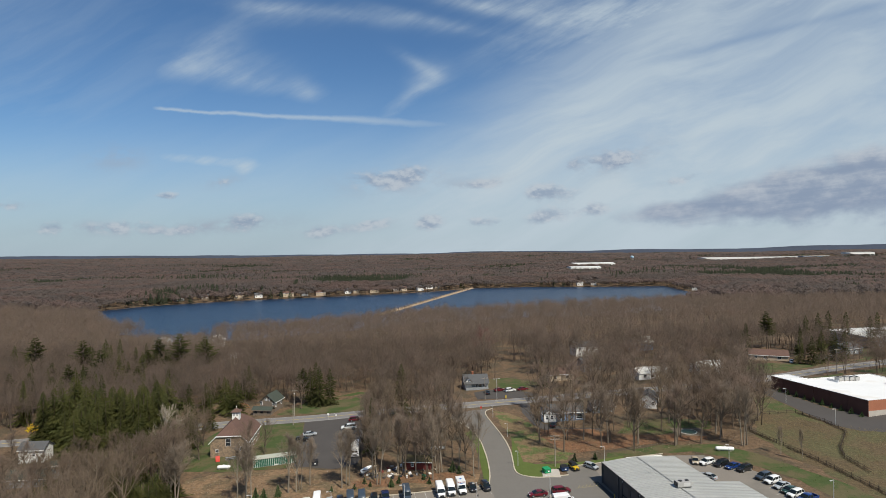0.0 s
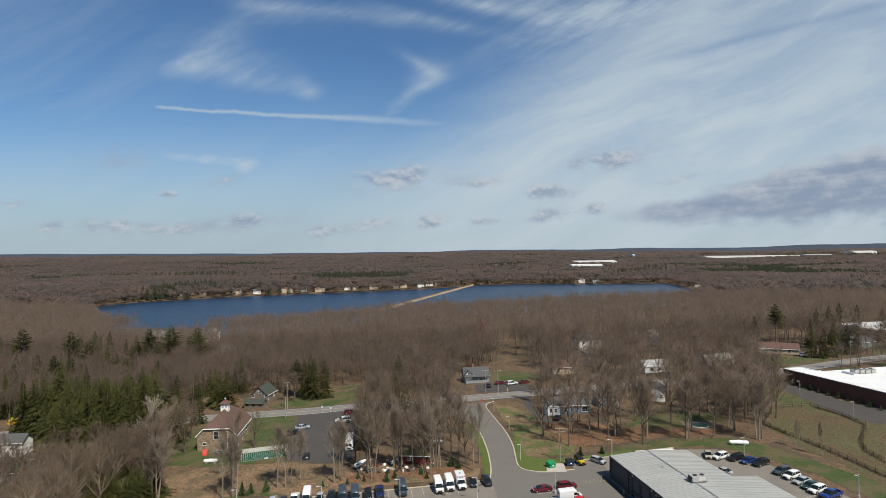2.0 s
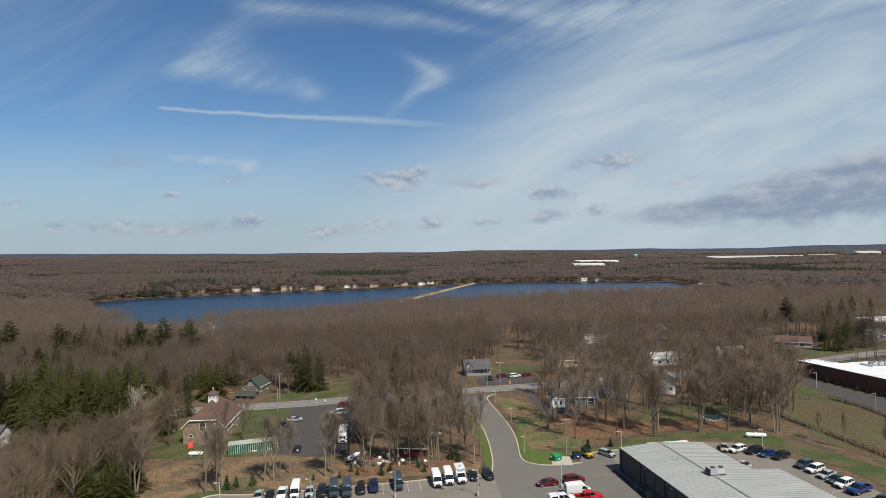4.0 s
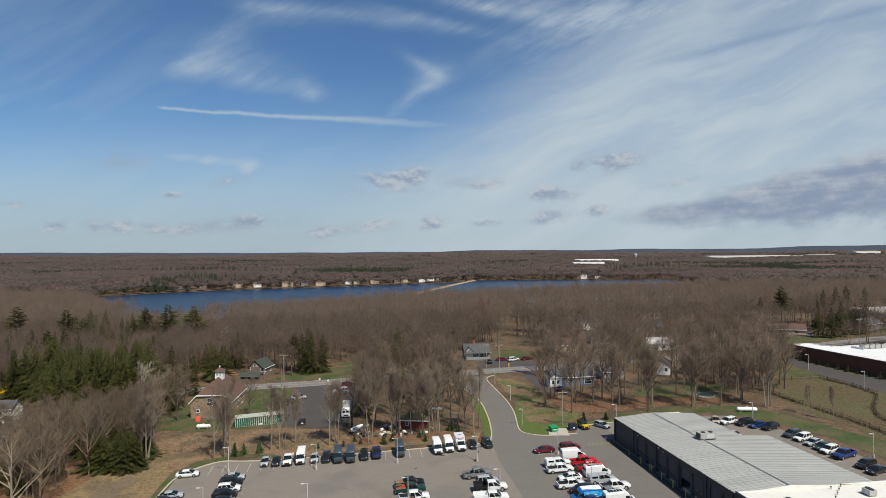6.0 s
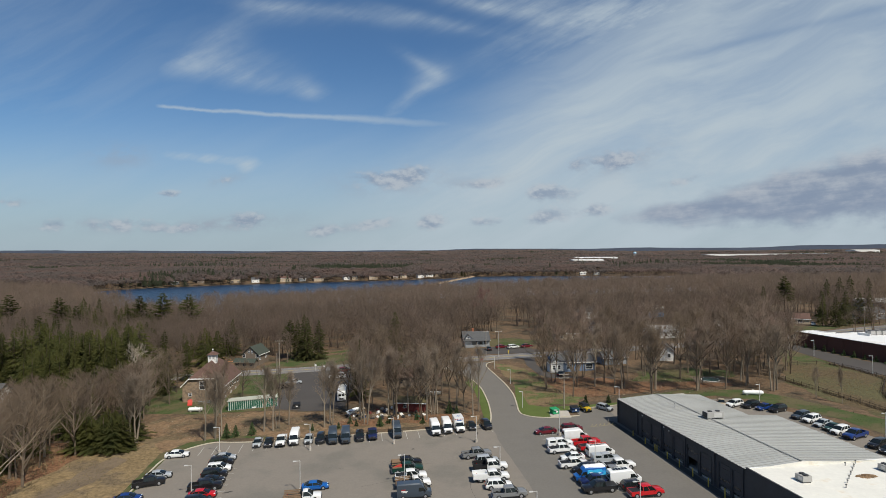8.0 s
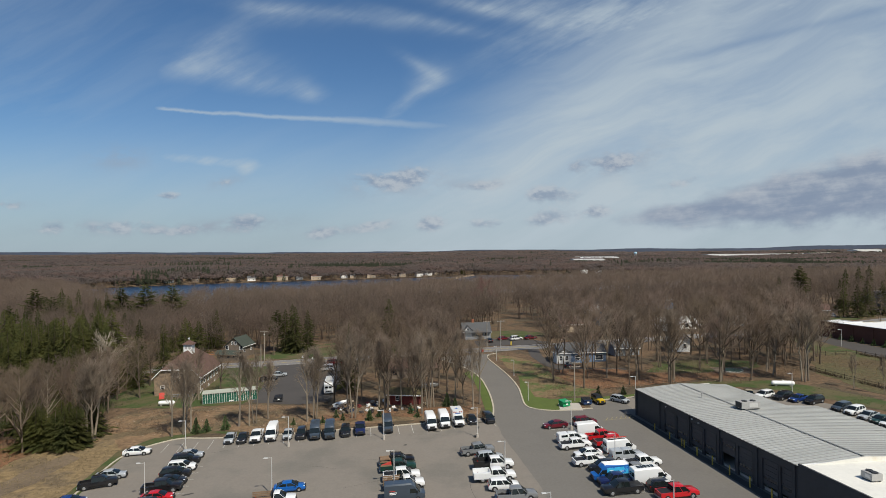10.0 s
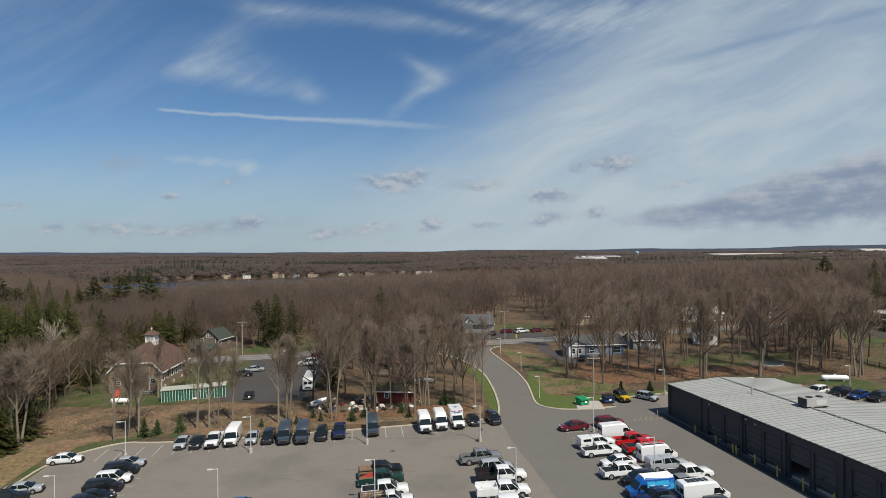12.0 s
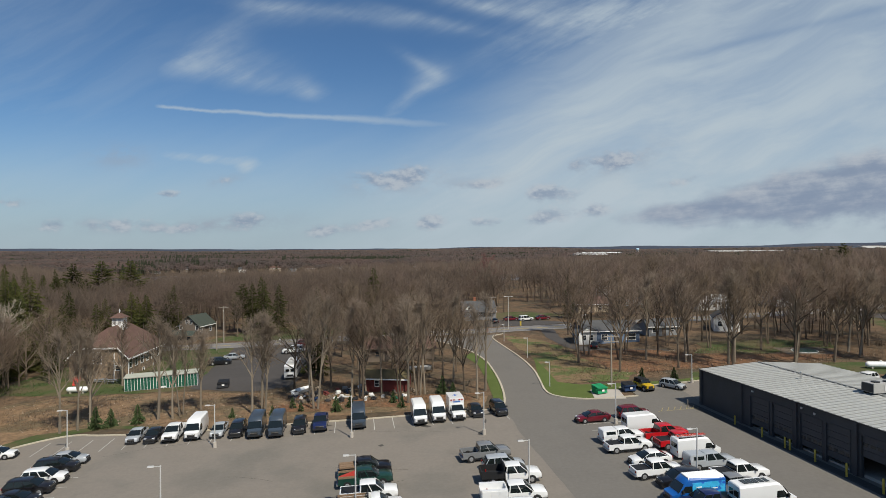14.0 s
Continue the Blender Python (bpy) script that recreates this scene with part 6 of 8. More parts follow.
def make_dump_truck(car):
    """Crew cab with a black dump body."""
    pickup_front(car)
    g = Shape()
    g.box(-3.6, -1.1, -1.08, 1.08, 0.75, 0.90)
    for a, b in ((-1.08, -1.0), (1.0, 1.08)):
        g.box(-3.6, -1.1, a, b, 0.90, 1.55)
    g.box(-3.6, -3.5, -1.0, 1.0, 0.90, 1.55)
    g.box(-1.2, -1.08, -1.08, 1.08, 0.90, 2.2)
    part("dump_body", g, BLACK_TRIM, car)
    g = Shape()
    g.box(-3.5, 1.0, -0.5, 0.5, 0.4, 0.75)
    part("chassis", g, BLACK_TRIM, car)
    add_wheels(car, (-2.35, 1.85), 1.0, 0.42)


def make_stake_truck(car):
    """Cab with a wooden stake bed."""
    pickup_front(car, -0.2, False)
    g = Shape()
    g.box(-3.4, -0.4, -1.1, 1.1, 0.80, 0.95)
    part("bed_floor", g, BLACK_TRIM, car)
    for side in ("l", "r"):
        y = -1.08 if side == "l" else 1.04
        for k in range(3):
            g = Shape()
            g.box(-3.4, -0.45, y, y + 0.05, 1.0 + k * 0.26, 1.2 + k * 0.26)
            part("side_board", g, BED_WOOD, car)
    g = Shape()
    g.box(-0.5, -0.38, -1.05, 1.05, 0.95, 2.1)
    part("headboard", g, BLACK_TRIM, car)
    g = Shape()
    g.box(-3.3, 1.0, -0.5, 0.5, 0.4, 0.8)
    part("chassis", g, BLACK_TRIM, car)
    add_wheels(car, (-2.2, 1.85), 1.0, 0.42)


def make_bus(car):
    """Small white bus."""
    g = Shape()
    g.loft([[(x, -1.15, zb), (x, 1.15, zb), (x, 1.2, 1.3), (x, 1.1, zt), (x, -1.1, zt), (x, -1.2, 1.3)] for x, zb, zt in ((-5.0, 0.5, 2.75), (-4.9, 0.4, 2.85), (3.4, 0.4, 2.85), (3.8, 0.4, 2.6))])
    paint(part("body", g, PAINT, car))
    for y0, y1 in ((-0.82, -0.12), (0.12, 0.82)):
        g = Shape()
        g.box(3.70, 3.86, y0, y1, 1.62, 2.12)
        part("windscreen", g, CAR_GLASS, car)
    g = Shape()
    g.box(3.7, 3.98, -1.1, 1.1, 0.42, 0.66, 0.02)
    part("bumper", g, RIM, car)
    g = Shape()
    g.box(-4.7, 3.2, -0.9, 0.9, 2.85, 2.93, 0.06)
    part("roof_skin", g, ROOF_PALE, car, "pale weathered roof")
    for s in (-1, 1):
        for k in range(6):
            g = Shape()
            a, b = sorted((s * 1.13, s * 1.19))
            g.box(-4.5 + k * 1.3, -3.5 + k * 1.3, a, b, 1.6, 2.3)
            part("side_window", g, CAR_GLASS, car)
    add_wheels(car, (-3.0, 2.6), 1.15, 0.45, 0.3)
    lights(car, 3.88, -5.02, 1.0, 0.9, 1.0)


MAKERS = {"sedan": make_sedan, "suv": make_suv, "pickup": make_pickup, "pickup_cap": make_pickup_cap, "pickup_cover": make_pickup_cover, "loaded_pickup": make_loaded_pickup,
          "van": make_van, "solar_van": make_solar_van, "rack_van": make_rack_van, "wrap_van": make_wrap_van, "marked_van": make_marked_van, "ambulance": make_box_ambulance,
          "utility_truck": make_utility_truck, "dump_truck": make_dump_truck, "stake_truck": make_stake_truck, "bus": make_bus, "jeep": make_jeep, "red_load_pickup": make_red_load_pickup}
CAR_NAMES = {"sedan": ("sedan", "car"), "suv": ("suv", "car"), "pickup": ("pickup_truck", "pickup truck"), "pickup_cap": ("pickup_truck", "pickup truck"), "pickup_cover": ("pickup_truck", "pickup truck"),
             "loaded_pickup": ("pickup_truck", "pickup truck"), "van": ("cargo_van", "van"), "solar_van": ("cargo_van", "van"), "rack_van": ("cargo_van", "van"), "wrap_van": ("cargo_van", "van"), "marked_van": ("cargo_van", "van"),
             "ambulance": ("ambulance", "ambulance"), "utility_truck": ("utility_truck", "truck"), "dump_truck": ("dump_truck", "truck"), "stake_truck": ("stake_truck", "truck"), "bus": ("small_bus", "bus"), "jeep": ("off_road_car", "car"), "red_load_pickup": ("pickup_truck", "pickup truck")}
COLOURS = {"white": (0.75, 0.75, 0.74), "silver": (0.36, 0.38, 0.40), "grey": (0.18, 0.185, 0.19), "slate": (0.045, 0.060, 0.080), "black": (0.012, 0.012, 0.014), "blue": (0.010, 0.035, 0.16),
           "dark blue": (0.012, 0.020, 0.075), "bright blue": (0.010, 0.10, 0.36), "red": (0.48, 0.012, 0.016), "dark red": (0.13, 0.010, 0.018), "yellow": (0.62, 0.40, 0.01), "dark green": (0.014, 0.045, 0.035), "tan": (0.40, 0.33, 0.24)}
FIRST = {}


def vehicle(kind, colour, x, y, heading, label, group="parked vehicles", size=1.0):
    if x < 38 and y < 168 and x > -60:
        x, y = (x - 0.15 if x > 16 else x + 0.1), y - (1.6 if y > 151 and x < 16 else 1.0)
    m = ground_pose(x, y, heading, 0.035, size)
    name, category = CAR_NAMES[kind]
    if kind in FIRST:
        car = copy_thing(FIRST[kind], m)
    else:
        car = thing(name, m, label, category, group)
        MAKERS[kind](car)
        FIRST[kind] = car
    tagged(car, label, category, group)
    car.name = name
    for ob in car.children:
        if "paint" in ob:
            ob.color = (*COLOURS[colour], 1.0)
    return car


FACE_S, FACE_E, FACE_W = LOT_TURN - 90, LOT_TURN, LOT_TURN + 180


def by_nose(kind, colour, x, y, half, label, turn=0.0):
    """Parked nose to the lot: (x, y) is the front bumper."""
    vehicle(kind, colour, x + LOT_W.x * half, y + LOT_W.y * half, FACE_S + turn, label)


G = "parked along the kerb of the lot"
by_nose("sedan", "silver", -40.4, 152.4, 2.4, "silver sedan " + G)
by_nose("sedan", "black", -37.9, 152.3, 2.4, "black sedan " + G)
by_nose("pickup", "white", -35.2, 152.2, 2.9, "white pickup truck " + G)
by_nose("van", "white", -32.4, 152.8, 2.95, "white high-roof cargo van " + G)
by_nose("sedan", "silver", -29.4, 153.7, 2.4, "small silver car " + G)
by_nose("suv", "black", -26.7, 153.5, 2.4, "black suv " + G)
by_nose("van", "slate", -23.9, 152.9, 2.95, "slate-blue cargo van " + G, 1.0)
by_nose("van", "slate", -21.0, 152.9, 2.95, "slate-blue cargo van " + G)
by_nose("suv", "black", -18.1, 154.2, 2.4, "black suv " + G)
by_nose("pickup", "dark blue", -15.3, 154.8, 2.9, "dark blue pickup truck " + G)
by_nose("van", "slate", -9.9, 155.5, 2.95, "slate-blue cargo van parked beside a lamp post")
by_nose("van", "white", -1.2, 156.4, 2.95, "white cargo van " + G)
by_nose("van", "white", 1.5, 157.4, 2.95, "white cargo van " + G, -1.0)
by_nose("ambulance", "white", 4.3, 158.0, 2.9, "white box ambulance with red markings parked by the kerb")
by_nose("sedan", "black", 7.1, 159.4, 2.4, "black hatchback " + G)
by_nose("suv", "black", 10.6, 159.6, 2.4, "black suv parked at the drive's corner", 3.0)
vehicle("loaded_pickup", "black", -6.9, 138.9, FACE_E + 2, "dark pickup truck loaded with plywood")
vehicle("red_load_pickup", "dark green", -6.5, 136.1, FACE_E + 1, "dark green pickup truck with a red load")
vehicle("pickup_cover", "white", -5.6, 132.3, FACE_E - 1, "white crew-cab pickup truck in the middle row")
vehicle("stake_truck", "white", -4.8, 129.0, FACE_E, "white truck with a brown stake bed")
vehicle("marked_van", "slate", -4.6, 124.9, FACE_E - 3, "slate-blue cargo van with small lettering")
vehicle("pickup", "grey", 7.0, 142.7, FACE_E + 3, "grey pickup truck with an open bed")
vehicle("suv", "silver", 8.8, 139.1, FACE_E, "silver suv in the second row")
vehicle("dump_truck", "white", 9.6, 135.9, FACE_E - 4, "white truck with a black dump body")
vehicle("utility_truck", "white", 9.4, 131.0, FACE_E - 4, "white utility truck with side lockers")
vehicle("suv", "white", 10.1, 127.4, FACE_E - 6, "white boxy suv in the second row")
vehicle("pickup", "grey", 11.6, 123.6, FACE_E - 3, "grey pickup truck in the second row")
vehicle("sedan", "dark red", 23.3, 155.7, FACE_W, "dark red sedan beside a lamp post")
vehicle("suv", "dark red", 29.4, 157.0, FACE_E, "dark red suv in the staff row")
vehicle("van", "white", 29.0, 151.0, FACE_E, "white cargo van in the staff row", size=0.92)
vehicle("pickup_cap", "white", 24.9, 147.1, FACE_E, "white pickup truck with a white bed cap", size=0.95)
vehicle("pickup_cover", "white", 24.7, 143.9, FACE_E, "white pickup truck with a black bed cover", size=0.95)
vehicle("pickup", "red", 30.4, 147.6, FACE_E, "red pickup truck in the staff row")
vehicle("pickup_cover", "red", 31.2, 144.6, FACE_E, "red pickup truck with a dark bed cover")
vehicle("sedan", "white", 25.9, 139.6, FACE_W, "white sedan in the staff row")
vehicle("pickup_cover", "white", 25.4, 136.0, FACE_E, "white pickup truck with small side lettering", size=0.94)
vehicle("rack_van", "white", 31.9, 141.3, FACE_E, "white cargo van with a roof rack and ladder", size=0.92)
vehicle("pickup_cap", "silver", 32.0, 137.9, FACE_E, "two-tone pickup truck with a white cap")
vehicle("pickup_cover", "white", 33.6, 134.4, FACE_E, "white crew-cab pickup truck with a dark bed cover")
vehicle("suv", "black", 27.0, 133.4, FACE_W, "black suv in the staff row")
vehicle("wrap_van", "bright blue", 26.9, 129.8, FACE_W, "blue van with a cyan printed wrap", size=0.95)
vehicle("pickup_cover", "dark blue", 27.4, 127.7, FACE_W, "dark blue pickup truck in the staff row", size=0.95)
vehicle("pickup_cover", "black", 27.4, 124.8, FACE_W, "black pickup truck in the staff row")
vehicle("solar_van", "white", 32.6, 127.8, FACE_E, "white cargo van with dark roof panels")
vehicle("pickup", "grey", 31.6, 131.6, FACE_E, "grey pickup truck beside a white van", size=0.9)
vehicle("suv", "black", 33.6, 125.2, FACE_E, "black suv in the staff row beside a red truck")
vehicle("pickup_cover", "red", 34.6, 122.6, FACE_E, "bright red pickup truck in the staff row")
vehicle("sedan", "bright blue", -22.7, 129.5, FACE_E + 1, "bright blue sedan near a lamp post")
vehicle("stake_truck", "white", -23.5, 124.6, FACE_E, "white truck with a loaded bed")
for c, k, x, y, txt in (("silver", "sedan", -45.0, 145.5, "silver sedan"), ("black", "suv", -44.6, 142.8, "black suv"), ("white", "suv", -43.8, 139.4, "white suv"), ("black", "suv", -43.6, 136.6, "glossy black suv"),
                        ("black", "sedan", -43.0, 133.6, "black sedan"), ("black", "pickup", -43.0, 130.8, "black pickup truck"), ("red", "sedan", -42.2, 127.4, "red sedan"), ("black", "suv", -41.8, 124.4, "black suv")):
    vehicle(k, c, x, y, FACE_E, txt + " in the row by the straw field")
vehicle("sedan", "white", -55.9, 148.1, FACE_E + 1, "white sedan at the lot's edge")
vehicle("pickup", "black", -54.6, 133.4, FACE_E + 14, "black pickup truck beside the straw field", size=0.95)
vehicle("sedan", "silver", -54.5, 136.9, FACE_E + 6, "silver sedan beside the straw field")
vehicle("sedan", "blue", -55.0, 126.6, FACE_E + 6, "dark blue sedan beside the straw field")
for k, c, x, y, txt in (("sedan", "tan", 70.4, 172.4, "tan car"), ("suv", "white", 73.0, 170.8, "white suv"), ("suv", "black", 76.4, 169.4, "black suv"), ("sedan", "blue", 78.6, 167.4, "blue car"), ("suv", "black", 80.8, 165.4, "black suv"),
                        ("suv", "slate", 83.0, 159.8, "dark grey suv"), ("suv", "white", 83.8, 157.0, "white suv"), ("sedan", "silver", 84.4, 153.9, "silver sedan"), ("sedan", "dark green", 84.8, 151.2, "dark green sedan"),
                        ("suv", "white", 84.9, 148.8, "white suv"), ("pickup", "blue", 86.0, 145.8, "blue pickup truck"), ("suv", "black", 86.8, 140.2, "black suv"), ("sedan", "black", 86.8, 137.2, "black sedan")):
    vehicle(k, c, x, y, 205 if x > 72 else 250, txt + " parked along the grass behind the service building")
vehicle("sedan", "silver", 69.2, 161.4, 125, "silver estate car beside the service building")
vehicle("jeep", "yellow", 35.8, 170.9, FACE_S + 6, "yellow off-road car with a black top")
vehicle("suv", "silver", 40.7, 171.2, FACE_S + 30, "silver suv near the service building", size=0.9)
vehicle("bus", "white", -28.4, 190.3, -83, "old white bus parked by the trees")
vehicle("suv", "white", -34.4, 215.0, 188, "white passenger van in the hall's lot", size=1.16)
vehicle("suv", "black", -48.2, 203.9, 14, "black car in the hall's lot")
vehicle("sedan", "silver", -47.0, 209.6, 14, "silver car in the hall's lot")
vehicle("suv", "dark red", -33.5, 224.5, 10, "dark red suv in the hall's lot")
vehicle("sedan", "black", 37.2, 209.4, 70, "black car in a house drive")
vehicle("suv", "white", 27.5, 257.5, 20, "white suv in the side lot")
vehicle("sedan", "dark red", 23.0, 259.0, 20, "dark red car in the side lot")
vehicle("sedan", "black", 17.5, 255.5, 100, "black car in the side lot")
vehicle("sedan", "dark red", 33.0, 259.0, 20, "red car in the side lot")
vehicle("pickup", "grey", 190.0, 299.0, 30, "grey pickup truck by a house across the road")
vehicle("sedan", "white", 168.0, 294.0, 60, "white car by the ranch house")

# ---- lamps, poles, bins, tanks, fences ----
def lamp_post(x, y, turn, height=5.7, arms=1, base=True, label="", reach=0.75):
    p = thing("lamp_post", ground_pose(x, y, turn, tilt=False), label or "pale lot lamp post on a round concrete base", "lamp post", "lot lamps")
    if base:
        g = Shape()
        g.tube((0, 0, -0.3), (0, 0, 0.75), 0.27, 0.25, 12)
        part("base", g, CONCRETE, p)
    g = Shape()
    g.tube((0, 0, 0.7 if base else -0.3), (0, 0, height), 0.085, 0.065, 8)
    part("pole", g, LAMP_METAL, p)
    for k in range(arms):
        s = 1 if k == 0 else -1
        g = Shape()
        a, b = sorted((0.0, s * reach))
        g.box(a, b, -0.035, 0.035, height - 0.12, height - 0.05)
        arm = part("arm", g, LAMP_METAL, p)
        g = Shape()
        a, b = sorted((s * (reach - 0.15), s * (reach + 0.45)))
        g.box(a, b, -0.17, 0.17, height - 0.13, height - 0.02, 0.03)
        part("lamp_head", g, LAMP_METAL, arm)


for x, y in ((-47.4, 148.4), (-28.1, 148.7), (-10.4, 151.0), (7.5, 150.5), (26.0, 153.2), (-6.5, 128.6), (10.9, 131.2), (-25.0, 127.2), (14.7, 111.5), (-44.2, 126.8), (28.9, 133.2), (31.1, 114.0)):
    lamp_post(x, y, LOT_TURN + 180)
for x, y in ((20.6, 174.9), (20.2, 200.4), (17.2, 221.9)):
    lamp_post(x, y, LOT_TURN + 180, 4.4, 1, False, "short lamp post beside the drive", 0.4)
lamp_post(20.4, 241.7, 10, 9.5, 2, False, "tall two-armed road lamp post", 0.9)
lamp_post(45.2, 174.2, 180, 5.0, 1, True, "lot lamp post at the grass edge")
lamp_post(79.2, 170.8, 200, 5.4, 1, True, "lot lamp post behind parked cars")
lamp_post(91.6, 144.8, 200, 5.4, 1, True, "lot lamp post behind parked cars at the grass")
lamp_post(126.6, 226.0, 190, 5.4, 1, False, "store yard lamp post")
lamp_post(127.4, 199.0, 190, 5.4, 1, False, "store yard lamp post beside the field")


def utility_pole(x, y, height, arms, turn=8.0, lamp=False):
    p = thing("utility_pole", ground_pose(x, y, turn, tilt=False), "weathered wooden utility pole with crossarms", "utility pole", "utility poles")
    g = Shape()
    g.tube((0, 0, -0.5), (0, 0, height), 0.17, 0.11, 8)
    part("pole", g, WOOD_POLE, p)
    for k in range(arms):
        g = Shape()
        z = height - 0.35 - k * 0.9
        g.box(-1.35, 1.35, -0.16, -0.04, z, z + 0.13)
        arm = part("crossarm", g, WOOD_POLE, p)
        for ix in (-1.2, -0.5, 0.5, 1.2):
            g = Shape()
            g.tube((ix, -0.1, z + 0.13), (ix, -0.1, z + 0.30), 0.05, 0.03, 6)
            part("insulator", g, MACHINE, arm)
    if lamp:
        g = Shape()
        g.tube((0, 0, height - 1.5), (0.2, -1.2, height - 1.1), 0.04, 0.04, 6)
        a = part("lamp_arm", g, LAMP_METAL, p)
        g = Shape()
        g.box(0.05, 0.35, -1.5, -1.0, height - 1.2, height - 1.05)
        part("lamp_head", g, LAMP_METAL, a)


utility_pole(31.0, 173.4, 9.0, 2)
utility_pole(-58.5, 234.0, 10.0, 1, lamp=True)
utility_pole(-56.0, 222.3, 7.5, 0)
utility_pole(36.0, 217.0, 8.0, 0, lamp=True)
utility_pole(134.0, 263.5, 10.5, 2)
utility_pole(171.7, 266.0, 11.0, 1)
utility_pole(-104.0, 231.0, 10.0, 1)
utility_pole(16.0, 246.5, 9.0, 1)

# propane tanks
for x, y, turn, ln, r in ((-66.3, 181.3, 0, 4.0, 0.52), (82.4, 180.2, -12, 5.2, 0.56)):
    t = thing("propane_tank", ground_pose(x, y, turn), "long white propane tank on two saddles", "gas tank", "propane tanks")
    g = Shape()
    n = 14
    rings = []
    for d, k in ((0, 0.25), (0.12, 0.7), (0.35, 0.95), (0.6, 1.0), (ln - 0.6, 1.0), (ln - 0.35, 0.95), (ln - 0.12, 0.7), (ln, 0.25)):
        rings.append([(d - ln / 2, math.cos(2 * math.pi * i / n) * r * k, 0.20 + r + math.sin(2 * math.pi * i / n) * r * k) for i in range(n)])
    g.loft(rings)
    part("tank", g, TANK_WHITE, t, smooth=True)
    for s in (-1, 1):
        g = Shape()
        g.box(s * ln * 0.3 - 0.15, s * ln * 0.3 + 0.15, -r * 0.8, r * 0.8, -0.2, 0.36)
        part("saddle", g, CONCRETE, t)
    g = Shape()
    g.tube((0, 0, 0.15 + 2 * r), (0, 0, 0.37 + 2 * r), 0.22, 0.2, 10)
    part("valve_dome", g, TANK_WHITE, t)


def dumpster(x, y, turn, mat, label):
    d = thing("dumpster", ground_pose(x, y, turn, 0.1), label, "dumpster", "dumpsters")
    g = Shape()
    g.loft([[(sx, -0.8, 0.15), (sx, 0.8, 0.15), (sx, 0.95, 1.25), (sx, -0.6, 1.05)] for sx in (-0.95, 0.95)])
    g.loft([[(sx, -0.95, 0.95), (sx, -0.8, 0.95), (sx, -0.8, 1.1), (sx, -0.95, 1.1)] for sx in (-0.95, 0.95)])
    part("body", g, mat, d)
    for s in (-0.48, 0.48):
        g = Shape()
        g.loft([[(s + k, -0.72, 1.08), (s + k, 0.98, 1.30), (s + k, 0.98, 1.37), (s + k, -0.72, 1.15)] for k in (-0.46, 0.46)])
        part("lid", g, mat if mat is BIN_GREEN else BLACK_TRIM, d)
    for s in (-1, 1):
        g = Shape()
        a, b = sorted((s * 0.95, s * 1.05))
        g.box(a, b, -0.6, 0.6, 0.7, 0.88)
        part("fork_pocket", g, mat, d)
    for sx in (-0.75, 0.75):
        g = Shape()
        g.box(sx - 0.08, sx + 0.08, -0.6, 0.6, -0.1, 0.15)
        part("skid", g, DARK_METAL, d)
    g = Shape()
    g.box(-0.15, 0.3, -0.86, -0.80, 0.45, 0.75)
    part("label_plate", g, TRIM_WHITE, d)


dumpster(28.9 - 1.0, 169.2, 24, BIN_GREEN, "green steel dumpster on a concrete pad")
dumpster(33.0, 170.2, 8, BIN_BLUE, "dark blue steel dumpster beside the pad")
dumpster(-39.2, 181.8, 10, DARK_METAL, "dark grey steel dumpster in the hall's lot")

# bollards in front of the doors
for i, s in enumerate((9.9, 15.3, 19.3, 20.1, 24.0, 28.3, 32.7, 37.4, 42.0, 47.0)):
    b = thing("bollard", SM @ pose(s, -1.25, 0), "yellow steel bollard before the doors", "bollard", "door bollards")
    g = Shape()
    g.tube((0, 0, -0.7), (0, 0, 1.05), 0.11, 0.11, 10)
    part("post", g, YELLOW_PAINT, b)
    g = Shape()
    g.tube((0, 0, 1.05), (0, 0, 1.13), 0.11, 0.05, 10)
    part("cap", g, YELLOW_PAINT, b)
sign = thing("sign_post", ground_pose(38.6, 159.6, 8.5), "thin yellow marker post at the building's corner", "post")
g = Shape()
g.tube((0, 0, 0), (0, 0, 1.3), 0.06, 0.06, 8)
part("post", g, WOOD_POLE, sign)


def fence(points, label):
    f = thing("fence", Matrix.Identity(4), label, "fence")
    for a, b in zip(points, points[1:]):
        n = max(1, round(math.hypot(b[0] - a[0], b[1] - a[1]) / 3.0))
        for k in range(n):
            p = [(a[0] + (b[0] - a[0]) * q / n, a[1] + (b[1] - a[1]) * q / n) for q in (k, k + 1)]
            z = [ground_z(*q) for q in p]
            g = Shape()
            g.tube((*p[0], z[0] - 0.3), (*p[0], z[0] + 1.35), 0.08, 0.07, 6)
            part("post", g, FENCE_WOOD, f)
            for h in (0.45, 1.0):
                g = Shape()
                g.tube((*p[0], z[0] + h), (*p[1], z[1] + h), 0.05, 0.05, 4)
                part("rail", g, FENCE_WOOD, f)
    f.location = (points[0][0], points[0][1], ground_z(*points[0]))
    for ob in f.children:
        ob.matrix_parent_inverse = Matrix.Translation(f.location).inverted()


fence([(96, 204), (98.3, 197), (99.7, 187.6), (101.7, 179.7), (103.1, 172.5), (104.3, 164), (106, 150), (107, 132)], "dark wooden post and rail fence round the field")
fence([(98.3, 197), (110.1, 212.7), (122.7, 213.3), (126.0, 202.4), (126.1, 192), (115.1, 178), (111.9, 171.4), (111.5, 160)], "dark wooden post and rail fence below the store yard")

